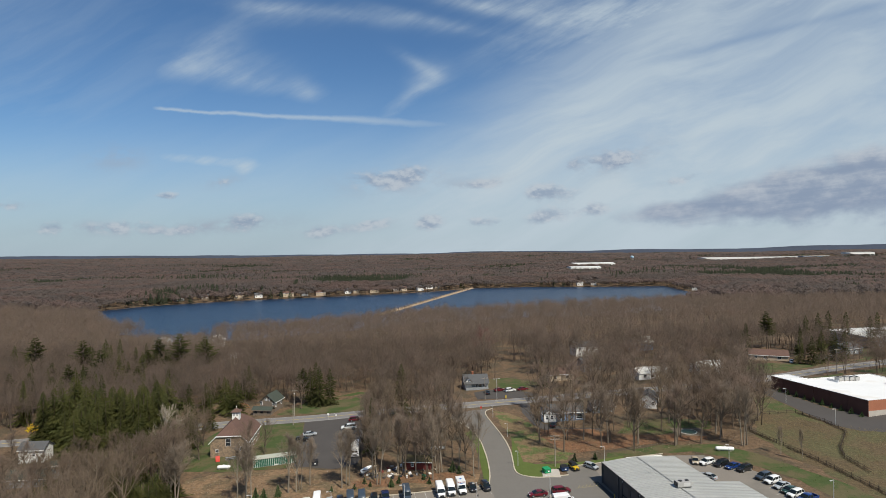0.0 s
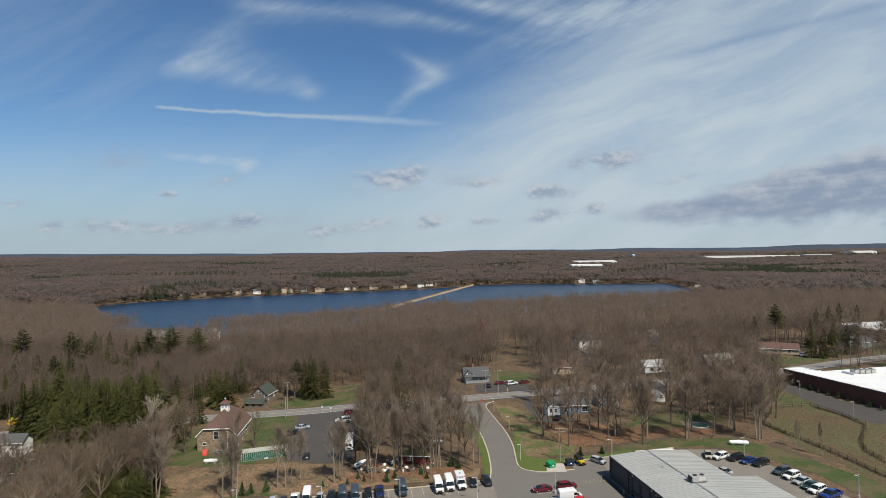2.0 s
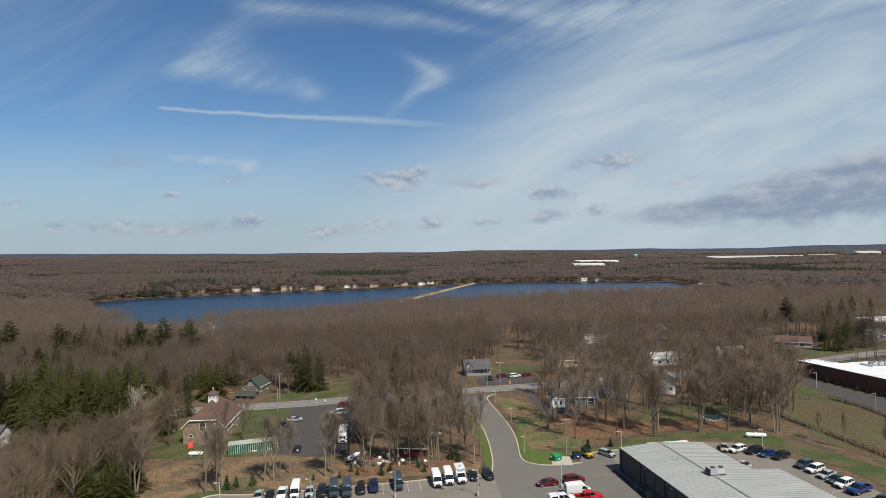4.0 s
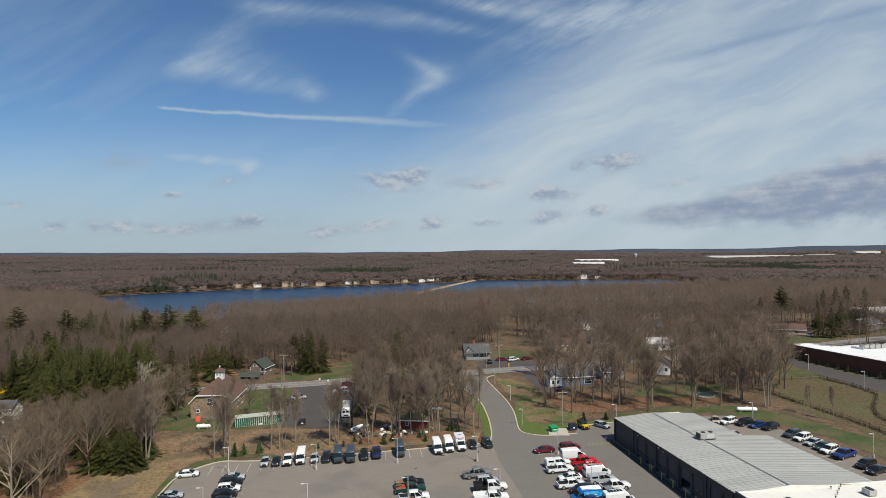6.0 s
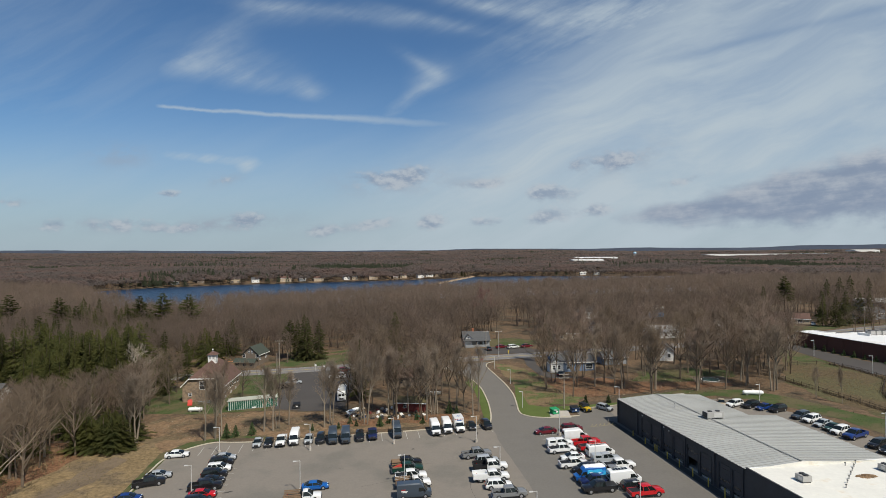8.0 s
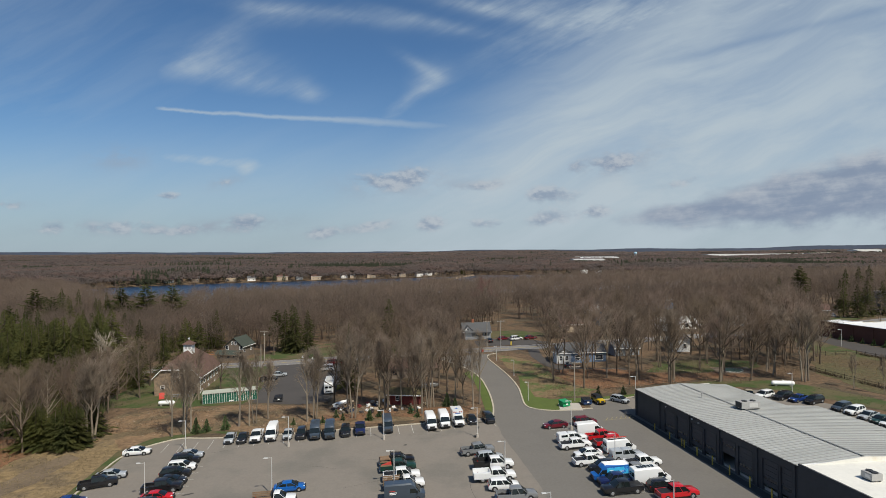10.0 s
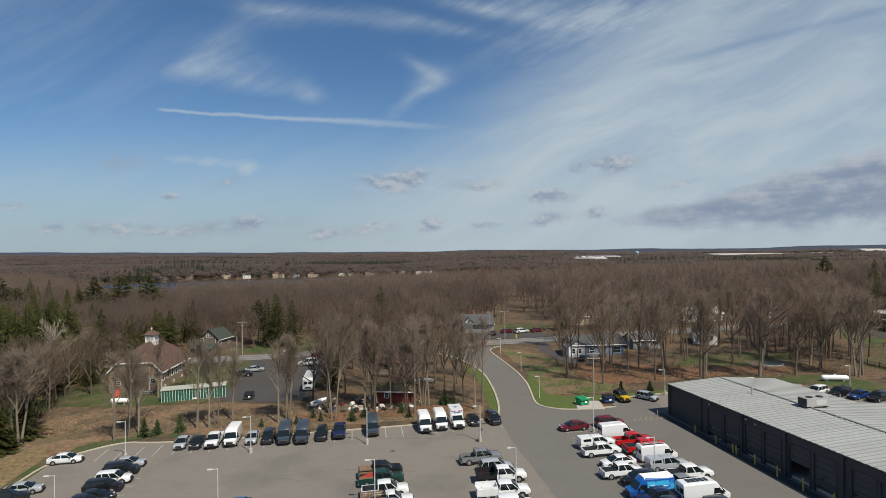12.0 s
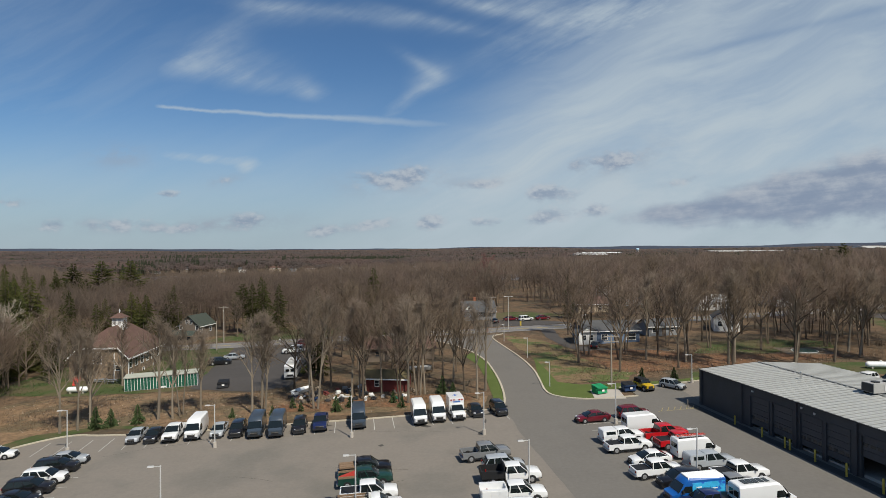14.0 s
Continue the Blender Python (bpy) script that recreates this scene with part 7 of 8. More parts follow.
# things about the hall
s = thing("slide", ground_pose(-70.8, 188.4, 20, size=0.78), "small red plastic slide on the lawn", "slide")
g = Shape()
g.loft([[(-0.8, y, z), (0.8, y, z), (0.8, y, z + 0.12), (-0.8, y, z + 0.12)] for y, z in ((-1.3, 0.1), (-0.4, 0.7), (0.5, 1.7))])
part("chute", g, RED_BRIGHT, s)
g = Shape()
g.box(-0.4, 0.4, 0.5, 1.1, 0, 1.75)
part("ladder", g, RED_BRIGHT, s)
for x, y, turn in ((-66.4, 189.6, 4), (-64.0, 188.8, -8), (-67.8, 189.2, 10)):
    t = thing("picnic_table", ground_pose(x, y, turn), "weathered wooden picnic table by the stone hall", "picnic table", "picnic tables")
    g = Shape()
    for k in range(5):
        g.box(-0.9, 0.9, -0.4 + k * 0.16, -0.26 + k * 0.16, 0.70, 0.75)
    part("tabletop", g, SIDING_GREY, t)
    for sy in (-0.75, 0.6):
        g = Shape()
        g.box(-0.9, 0.9, sy, sy + 0.26, 0.40, 0.45)
        part("bench", g, SIDING_GREY, t)
    for sx in (-0.6, 0.6):
        g = Shape()
        g.loft([[(sx - 0.04, a, 0), (sx + 0.04, a, 0), (sx + 0.04, b, 0.7), (sx - 0.04, b, 0.7)] for a, b in ((-0.7, -0.2), (-0.6, -0.1))])
        g.loft([[(sx - 0.04, a, 0), (sx + 0.04, a, 0), (sx + 0.04, b, 0.7), (sx - 0.04, b, 0.7)] for a, b in ((0.6, 0.1), (0.7, 0.2))])
        part("leg_frame", g, SIDING_GREY, t)

# cut logs beside the wooden house
lg = thing("log_pile", ground_pose(-86.0, 250.0, 12), "loose pile of cut orange-brown logs", "log pile")
rnd = random.Random(9)
for k in range(22):
    g = Shape()
    x, y, z, a = rnd.uniform(-5, 5), rnd.uniform(-3, 3), 0.22 + 0.38 * (k % 3), rnd.uniform(-0.6, 0.6)
    d = Vector((math.cos(a), math.sin(a), 0)) * rnd.uniform(0.9, 2.2)
    g.tube((x - d.x, y - d.y, z), (x + d.x, y + d.y, z), 0.24, 0.2, 8)
    part("log", g, CUT_WOOD, lg)

# road signs
for x, y, turn, w, h, z, mat in ((-44.0, 227.0, 4, 0.6, 0.75, 1.8, TRIM_WHITE), (13.3, 228.6, 8, 0.75, 0.75, 1.6, RED_BRIGHT), (24.5, 246.6, 8, 0.5, 1.3, 0.2, YELLOW_PAINT), (-41.0, 226.8, 4, 0.5, 0.6, 1.4, TRIM_WHITE)):
    p = thing("road_sign", ground_pose(x, y, turn, tilt=False), "small roadside sign on a thin post", "road sign", "road signs")
    g = Shape()
    g.tube((0, 0.03, 0), (0, 0.03, z + h), 0.035, 0.035, 6)
    part("post", g, LAMP_METAL, p)
    g = Shape()
    g.box(-w / 2, w / 2, -0.02, 0.0, z, z + h)
    part("board", g, mat, p)

# swimming pool with a dark cover behind the houses
p = thing("pool", ground_pose(79.0, 198.0, 12), "covered garden pool with a dark green cover", "pool")
g = Shape()
g.tube((0, 0, -0.2), (0, 0, 0.16), 2.6, 2.6, 20)
part("wall", g, SIDING_WHITE, p)
g = Shape()
g.tube((0, 0, 0.12), (0, 0, 0.20), 2.5, 2.35, 20)
part("cover", g, surface("pool_cover", (0.010, 0.040, 0.036), 0.35, vary=0.3, coarse=0.6), p)

# boats, scrap and boards round the red shed
rnd = random.Random(7)
for k in range(64):
    x, y = rnd.uniform(-24, -3), rnd.uniform(168.5, 178.5)
    if -12 < x < -4 and y > 174.2:
        continue
    s = rnd.uniform(0.25, 0.95)
    t = thing("scrap_pile", ground_pose(x, y, rnd.uniform(0, 180)), "heap of pale boards and sheet scrap", "scrap", "scrap by the red shed")
    mat = rnd.choice((SIDING_WHITE, SIDING_WHITE, MACHINE, SIDING_BROWN, BIN_BLUE, SIDING_TAN, RED_WOOD, DARK_METAL, DARK_METAL, GREEN_PANEL))
    for q in range(rnd.randint(2, 4)):
        a, b = rnd.uniform(-0.3, 0.3), rnd.uniform(-0.3, 0.3)
        g = Shape()
        g.box(a - s * 0.6, a + s * 0.6, b - s * 0.3, b + s * 0.3, q * 0.16, q * 0.16 + rnd.uniform(0.16, 0.30), 0.03)
        part("board", g, mat, t)
for x, y, turn, txt in ((-2.6, 190.0, 12, "grey"), (-22.8, 175.0, 62, "white")):
    t = thing("boat", ground_pose(x, y, turn, 0.25), "small %s boat stored among the trees" % txt, "boat", "stored boats")
    g = Shape()
    g.loft([[(px, -w, 0.85), (px, -w * 0.6, 0.2), (px, 0, 0.02), (px, w * 0.6, 0.2), (px, w, 0.85), (px, w * 0.85, 0.80), (px, 0, 0.4), (px, -w * 0.85, 0.80)] for px, w in ((-2.2, 0.75), (-0.5, 0.9), (1.2, 0.75), (2.3, 0.12))])
    part("hull", g, TANK_WHITE if txt == "white" else MACHINE, t)
    g = Shape()
    g.box(-1.6, -1.2, -0.7, 0.7, 0.55, 0.7)
    part("thwart", g, SIDING_BROWN, t)
    g = Shape()
    g.box(-1.5, 1.0, -0.4, 0.4, -0.25, 0.06)
    part("cradle", g, SIDING_BROWN, t)

# ---- trees ----
def blade(g, a, b, width, rnd):
    """A thin flat twig from a to b."""
    way = b - a
    side = way.cross(Vector((rnd.uniform(-1, 1), rnd.uniform(-1, 1), rnd.uniform(-1, 1)))).normalized() * width * 0.5
    g.add([a - side, a + side, b], [(0, 1, 2)])


def lean(way, rnd, angle, up):
    """A direction that leaves way by some angle, drawn upwards a little."""
    side = way.orthogonal().normalized()
    side.rotate(Matrix.Rotation(rnd.uniform(0, 2 * math.pi), 3, way))
    out = way * math.cos(angle) + side * math.sin(angle) + Vector((0, 0, up))
    return out.normalized()


def grow_bare(seed, height, spread=1.0, stems=1, first=0.42, angles=(24, 50), limbs=15, girth=1.0):
    """Wood and twigs of a leafless broadleaf tree."""
    rnd = random.Random(seed)
    wood, twigs = Shape(), Shape()

    def limb(p, way, length, r0, r1, sides, bends, wobble):
        pts = [p]
        for _ in range(bends):
            way = (way + Vector((rnd.uniform(-1, 1), rnd.uniform(-1, 1), rnd.uniform(-0.2, 0.6))) * wobble).normalized()
            pts.append(pts[-1] + way * length / bends)
        shape = wood if sides > 3 else twigs
        for i in range(bends):
            ra, rb = r0 + (r1 - r0) * i / bends, r0 + (r1 - r0) * (i + 1) / bends
            shape.tube(pts[i], pts[i + 1], ra, rb, sides, caps=False)
        return pts

    def along(pts, t):
        k = min(int(t * (len(pts) - 1)), len(pts) - 2)
        f = t * (len(pts) - 1) - k
        return pts[k].lerp(pts[k + 1], f), (pts[k + 1] - pts[k]).normalized()

    for s in range(stems):
        out = 0.0 if stems == 1 else 0.10
        ang = rnd.uniform(0, 6.28)
        start = Vector((math.cos(ang), math.sin(ang), 0)) * (0.0 if stems == 1 else 0.35) + Vector((0, 0, -0.4))
        way = Vector((math.cos(ang) * out, math.sin(ang) * out, 1)).normalized()
        r = height * 0.0115 * girth / (1 if stems == 1 else 1.3)
        trunk = limb(start, way, height * 0.93, r, 0.03, 6, 6, 0.05)
        for i in range(limbs):
            t = first + (0.98 - first) * (i + rnd.random() * 0.6) / limbs
            p, w = along(trunk, t)
            a = radians(rnd.uniform(*angles))
            ln = height * (0.42 * (1.10 - t) + 0.07) * rnd.uniform(0.75, 1.2) * spread
            pts = limb(p, lean(w, rnd, a, 0.30), ln, r * (1.05 - t) * 0.80 + 0.022, 0.014, 4, 3, 0.16)
            for j in range(7):
                t2 = 0.25 + 0.72 * (j + rnd.random()) / 7
                p2, w2 = along(pts, min(t2, 0.98))
                ln2 = ln * rnd.uniform(0.28, 0.45)
                pts2 = [p2, p2 + lean(w2, rnd, radians(rnd.uniform(28, 55)), 0.22) * ln2]
                blade(twigs, pts2[0], pts2[1], 0.07, rnd)
                blade(twigs, pts2[0], pts2[1], 0.07, rnd)
                for k in range(6):
                    q = pts2[0].lerp(pts2[-1], 0.2 + 0.8 * (k + rnd.random()) / 6)
                    d = lean((pts2[-1] - pts2[0]).normalized(), rnd, radians(rnd.uniform(15, 50)), 0.15)
                    tip = q + d * rnd.uniform(0.7, 1.7)
                    blade(twigs, q, tip, 0.050, rnd)
                    blade(twigs, q.lerp(tip, 0.45), q.lerp(tip, 0.45) + lean(d, rnd, 0.6, 0.1) * rnd.uniform(0.4, 0.9), 0.042, rnd)
    return wood, twigs


def grow_conifer(seed, height, width, pine=False, boughs=185):
    """Stem and needle sprays of a spruce, or of a pine with open layers; boughs leave the stem all the way up."""
    rnd = random.Random(seed)
    wood, sprays = Shape(), Shape()
    wood.tube((0, 0, -0.4), (0, 0, height * 0.92), height * 0.013, 0.02, 6, caps=False)
    lobes = [(rnd.uniform(0, 6.28), rnd.uniform(0, 1), rnd.uniform(-0.45, 0.40)) for _ in range(11)]
    for i in range(boughs):
        t = ((i + rnd.random()) / boughs) ** 1.12
        z = height * (0.08 + 0.91 * t) if not pine else height * (0.36 + 0.62 * t)
        if pine:
            t = min(max(round(t * 9) / 9 + rnd.uniform(-0.055, 0.055), 0), 1)
            z = height * (0.36 + 0.62 * t)
        reach = width * ((1 - t) ** 0.80 * 0.95 + 0.05) if not pine else width * (0.35 + 0.75 * math.sin(math.pi * min(t * 0.8 + 0.18, 1))) * (1.0 - 0.45 * t)
        a = i * 2.399 + rnd.uniform(-0.4, 0.4)
        for la, lt, amount in lobes:
            reach *= 1 + amount * math.exp(-((t - lt) / 0.10) ** 2) * max(math.cos(a - la), 0)
        ln = reach * rnd.uniform(0.62, 1.15)
        drop = rnd.uniform(0.02, 0.55) if not pine else rnd.uniform(-0.35, 0.05)
        way, side = Vector((math.cos(a), math.sin(a), -drop)), Vector((-math.sin(a), math.cos(a), 0))
        base = Vector((0, 0, z))
        for f0, f1, wd in ((0.12, 0.60, 0.19), (0.42, 0.82, 0.16), (0.66, 1.0, 0.12)):
            b, e = base + way * ln * f0, base + way * ln * f1
            for sgn in (-1, 1):
                tip = e + side * sgn * ln * wd * rnd.uniform(0.6, 1.3) + Vector((0, 0, rnd.uniform(-0.35, 0.10)))
                sprays.add([b, b + way * ln * 0.22 + Vector((0, 0, 0.12)), tip], [(0, 1, 2)])
            sprays.add([b + side * ln * wd * 0.42, b - side * ln * wd * 0.42, e + Vector((0, 0, rnd.uniform(-0.15, 0.2)))], [(0, 1, 2)])
    return wood, sprays


TREE_KINDS = {}
for i in range(6):
    TREE_KINDS["bare", i] = (*grow_bare(100 + i, 15.0, (1.2, 1.1, 1.3, 1.0, 1.15, 1.1)[i], (1, 1, 1, 2, 2, 1)[i], 0.30, (24, 60), (17, 17, 17, 11, 11, 17)[i], 1.15), BARK, TWIG_NEAR if i % 2 else TWIG, "bare_tree", "twigs")
for i in range(4):
    TREE_KINDS["edge", i] = (*grow_bare(120 + i, 15.0, 0.85, (1, 2, 1, 2)[i], 0.38, (16, 44), 13, 1.3), PALE_BARK, TWIG_LIGHT, "bare_tree", "twigs")
for i in range(3):
    TREE_KINDS["broad", i] = (*grow_bare(140 + i, 15.0, 1.25, 1, 0.20, (36, 70), 19, 1.35), PALE_BARK if i == 2 else BARK, TWIG_NEAR, "bare_tree", "twigs")
for i in range(3):
    TREE_KINDS["spruce", i] = (*grow_conifer(200 + i, 15.0, 3.4 + 0.4 * i), BARK, NEEDLE, "spruce_tree", "needles")
for i in range(2):
    TREE_KINDS["pine", i] = (*grow_conifer(300 + i, 16.0, 4.2, True), BARK, NEEDLE, "pine_tree", "needles")
for i in range(2):
    TREE_KINDS["shrub", i] = (*grow_conifer(400 + i, 3.0, 1.05, boughs=110), BARK, SHRUB, "evergreen_shrub", "needles")
for i in range(3):
    TREE_KINDS["olive", i] = (*grow_conifer(240 + i, 15.0, 3.7 + 0.4 * i), BARK, OLIVE_NEEDLE, "spruce_tree", "needles")
TREE_KINDS["red", 0] = (*grow_bare(146, 15.0, 1.25, 1, 0.20, (36, 70), 19, 1.35), BARK, TWIG_RED, "bare_tree", "twigs")
TREE_KINDS["pale", 0] = (*grow_bare(150, 15.0, 1.25, 1, 0.25, (38, 66)), TWIG_PALE, TWIG_PALE, "bare_tree", "twigs")
FIRST_TREE = {}


def tree(kind, i, x, y, height, label, category="tree", group="", turn=None, wide=1.0):
    wood, twigs, wood_mat, twig_mat, name, crown = TREE_KINDS[kind, i]
    own = {"bare": 15.0, "edge": 15.0, "broad": 15.0, "spruce": 15.0, "olive": 15.0, "pine": 16.0, "shrub": 3.0, "pale": 15.0, "red": 15.0}[kind]
    s = height / own
    turn = (x * 37.0 + y * 53.0) % 360 if turn is None else turn
    m = Matrix.Translation((x, y, ground_z(x, y))) @ pose(0, 0, 0, 0, 0, turn) @ Matrix.Diagonal((s * wide, s * wide, s, 1.0))
    if (kind, i) in FIRST_TREE:
        t = copy_thing(FIRST_TREE[kind, i], Matrix.Identity(4))
        t.matrix_basis = m
    else:
        t = thing(name, m, label, category)
        part("trunk", wood, wood_mat, t)
        part("crown", twigs, twig_mat, t)
        FIRST_TREE[kind, i] = t
    t.name = name
    return tagged(t, label, category, group)


def inside(poly, x, y):
    hit = False
    for i in range(len(poly)):
        (ax, ay), (bx, by) = poly[i - 1], poly[i]
        if (ay > y) != (by > y) and x < ax + (y - ay) / (by - ay) * (bx - ax):
            hit = not hit
    return hit


# where no tree stands: centre and half extents
KEEP_OUT = [(-66, 203, 11.5, 14), (-51, 183.5, 8.5, 5), (-40, 205, 11.5, 27), (-70, 241, 8, 10), (-8, 176.5, 5.4, 4), (-8, 206, 9, 6), (14, 267, 8, 8), (42, 217, 9, 7), (76.8, 229.5, 6, 6), (63.0, 222.8, 6, 4.5),
            (93, 274, 10, 7), (121, 279, 10, 7), (52, 278, 8, 6), (70, 296, 8, 7), (77, 336, 9, 7), (111, 345, 9, 7), (160, 302, 15, 9), (209, 316, 9, 8), (-130.4, 195, 8, 8), (-119, 180, 9, 9), (-88.5, 253, 4, 4),
            (-28.4, 191, 3, 7), (15, 200, 6, 40), (37, 207, 6, 5), (24, 255, 15, 7), (160, 225, 38, 28), (252, 352, 32, 24), (79, 199.5, 5, 5), (-45, 245, 10, 8), (30, 224, 4, 16), (-16, 171, 3, 2),
            (165, 285, 20, 8), (192, 299, 10, 5), (70, 214, 4.5, 9), (58, 210, 4, 5)]
ROAD_POINTS = [(-330, 170), (-240, 190), (-150, 212), (-85, 226.5), (-50, 229.5), (-34, 233.5), (6, 239), (36, 243.5), (75, 250), (128, 258.5), (165, 272), (206, 288), (280, 318), (420, 380)]


def free(x, y, margin=0.0):
    for cx, cy, hx, hy in KEEP_OUT:
        if abs(x - cx) < hx + margin and abs(y - cy) < hy + margin:
            return False
    for (ax, ay), (bx, by) in zip(ROAD_POINTS, ROAD_POINTS[1:]):
        dx, dy = bx - ax, by - ay
        k = min(max(((x - ax) * dx + (y - ay) * dy) / (dx * dx + dy * dy), 0.0), 1.0)
        if math.hypot(x - ax - k * dx, y - ay - k * dy) < 6.5 + margin:
            return False
    return True


# -- single trees that stand out --
for x, y, h, i, wd in ((-53.9, 156.9, 15.5, 0, 1.0), (-52.2, 158.0, 15.0, 3, 0.9), (-51.0, 159.6, 14.0, 1, 0.9), (-42.2, 162.5, 16.5, 0, 1.1), (-40.1, 162.8, 14.0, 2, 0.9), (-39.3, 164.2, 15.0, 3, 0.8), (-37.6, 167.2, 13.5, 1, 0.9),
                       (-28.2, 164.2, 15.5, 2, 1.0), (-27.6, 167.0, 16.0, 1, 1.0), (-26.5, 165.6, 14.5, 0, 0.9), (-18.4, 165.8, 18.5, 3, 0.9), (-13.7, 172.6, 16.5, 2, 0.9), (-12.2, 171.5, 16.0, 0, 0.9), (-11.0, 173.4, 16.5, 1, 0.9), (-8.6, 172.2, 16.0, 2, 0.8),
                       (-3.6, 166.8, 17.0, 1, 0.9), (-2.3, 171.6, 17.5, 3, 0.9), (-1.2, 172.6, 16.5, 0, 0.8), (3.7, 175.0, 17.0, 2, 0.9), (9.2, 173.6, 17.5, 0, 0.9), (7.6, 168.6, 15.5, 2, 0.9), (-20.5, 170.5, 16.0, 0, 0.9),
                       (50.8, 190.8, 18.5, 0, 1.0), (57.9, 188.0, 19.0, 1, 1.0), (59.7, 189.0, 18.0, 2, 0.9), (70.1, 186.5, 18.5, 3, 0.9), (86.6, 195.4, 18.0, 0, 1.0), (85.5, 191.0, 17.5, 1, 1.0), (89.9, 184.0, 18.5, 3, 1.1), (91.2, 184.6, 17.0, 2, 1.0), (43.9, 194.1, 18.0, 2, 1.0),
                       (-69.5, 155.9, 16.5, 3, 1.3), (-71.0, 156.6, 15.5, 1, 1.2), (96.5, 176.0, 8.0, 3, 0.6), (99.5, 170.0, 9.0, 1, 0.5)):
    tree("edge", i, x, y, h, "tall leafless tree with pale grey bark", "tree", "bare trees by the lot", wide=wd)
for x, y, h, i, wd in ((-73.5, 162.8, 17.7, 0, 1.0), (-77.2, 189.8, 15.0, 1, 1.0), (-90.5, 155.6, 15.5, 1, 1.1), (-97.2, 185.0, 11.0, 0, 1.1), (-80.5, 174.1, 14.0, 1, 1.1), (-99.3, 164.1, 12.5, 0, 1.2), (-60.4, 185.9, 13.0, 2, 1.0), (-55.0, 166.5, 15.5, 2, 0.75), (-57.5, 192.6, 11.5, 0, 0.8),
                       (-108.0, 148.0, 17.0, 1, 1.1), (-84.8, 138.0, 17.5, 0, 1.1), (-79.2, 133.7, 18.0, 1, 1.0), (-92.0, 127.0, 18.0, 1, 1.1), (-85.8, 149.8, 16.5, 2, 1.0), (-79.2, 150.0, 16.0, 0, 0.9), (-77.5, 124.0, 18.0, 2, 1.1), (-82.0, 118.0, 18.0, 0, 1.1), (-110.0, 168.0, 12.0, 1, 1.1), (-86.5, 168.0, 14.0, 2, 0.9), (-102.0, 134.0, 17.0, 0, 1.0)):
    tree("broad", i, x, y, h, "broad-crowned leafless tree with fine twigs", "tree", "broad bare trees", wide=wd)
tree("red", 0, 19.5, 312.0, 20.5, "tall bare tree with reddish buds above the woods", wide=0.8)
tree("bare", 2, -58.0, 243.5, 11.5, "spreading leafless tree before dark conifers", wide=1.3)
tree("pale", 0, -90.0, 193.0, 17.0, "pale dead tree with whitish limbs", wide=1.0)
for x, y, h, k in ((-22.9, 188.1, 18.0, "spruce"), (-16.7, 229.0, 19.8, "spruce"), (41.6, 261.4, 13.8, "spruce"), (177, 333, 20.5, "pine"), (158, 318, 17.0, "spruce"), (169.6, 289.7, 15.5, "spruce"), (174.0, 287.5, 14.0, "spruce"), (180.1, 290.0, 16.0, "spruce"), (189.7, 295.0, 15.0, "spruce"), (197.0, 299.0, 14.0, "spruce"), (192, 322, 19.5, "spruce"), (201, 326, 20.5, "spruce"), (211, 333, 21.0, "spruce"), (224, 338, 19.5, "spruce"), (232, 330, 18.0, "spruce"), (243, 340, 19.0, "spruce"), (184, 314, 15.0, "spruce"),
                    (-51.5, 247, 16.5, "spruce"), (-47.5, 249, 15.0, "spruce"), (-55.5, 249, 15.5, "spruce"), (-59.0, 251, 15.0, "pine"), (-54.0, 253, 17.0, "spruce"), (-85.1, 219.5, 13.5, "spruce"), (-94.8, 224.2, 16.5, "spruce"),
                   (-172, 306, 22.0, "spruce"), (-180, 300, 22.0, "pine"), (-207, 305, 23.0, "pine"), (-214, 300, 20.0, "spruce"), (-168, 312, 21.0, "spruce"), (-146, 308, 22.0, "pine"), (-150, 303, 20.0, "spruce"), (-137, 312, 23.0, "pine"),
                   (-120, 302, 23.0, "pine"), (28, 1030, 14.0, "pine"), (33, 1046, 12.0, "spruce")):
    tree(k, int(abs(x * 7 + y)) % (3 if k == "spruce" else 2), x, y, h, "dark green conifer among bare trees" if k == "spruce" else "broad dark green pine above bare trees", "tree", "conifers")
rnd = random.Random(11)
count = 0
while count < 78:
    x, y = rnd.uniform(-138, -96), rnd.uniform(199, 227)
    if free(x, y, 1.0):
        tree("olive" if rnd.random() < 0.88 else "spruce", rnd.randrange(3), x, y, rnd.uniform(15.5, 21.0), "dark olive-green spruce in a dense stand", "tree", "spruce stand", wide=rnd.uniform(1.0, 1.3))
        count += 1
for k in range(20):
    x, y = rnd.uniform(-136, -98), rnd.uniform(190, 200)
    if free(x, y, 1.0):
        tree("olive", k % 3, x, y, rnd.uniform(12.0, 16.5), "dark olive-green spruce at the edge of a dense stand", "tree", "spruce stand", wide=rnd.uniform(1.1, 1.4))
for k in range(46):
    x, y = rnd.uniform(-250, -140), rnd.uniform(226, 300)
    if free(x, y, 1.5):
        tree(("spruce", "olive", "pine", "spruce")[k % 4], k % 2, x, y, rnd.uniform(13, 20), "dark green conifer in the woods beyond the main road", "tree", "conifers beyond the road", wide=rnd.uniform(0.75, 1.0))
for k in range(16):
    x, y = (rnd.uniform(-182, -156) if k % 2 else rnd.uniform(-152, -128)), rnd.uniform(296, 316)
    tree("spruce" if k % 3 else "pine", k % 2, x, y, rnd.uniform(14, 18.5), "dark green conifer clustered above bare woods", "tree", "conifers", wide=rnd.uniform(0.8, 1.0))
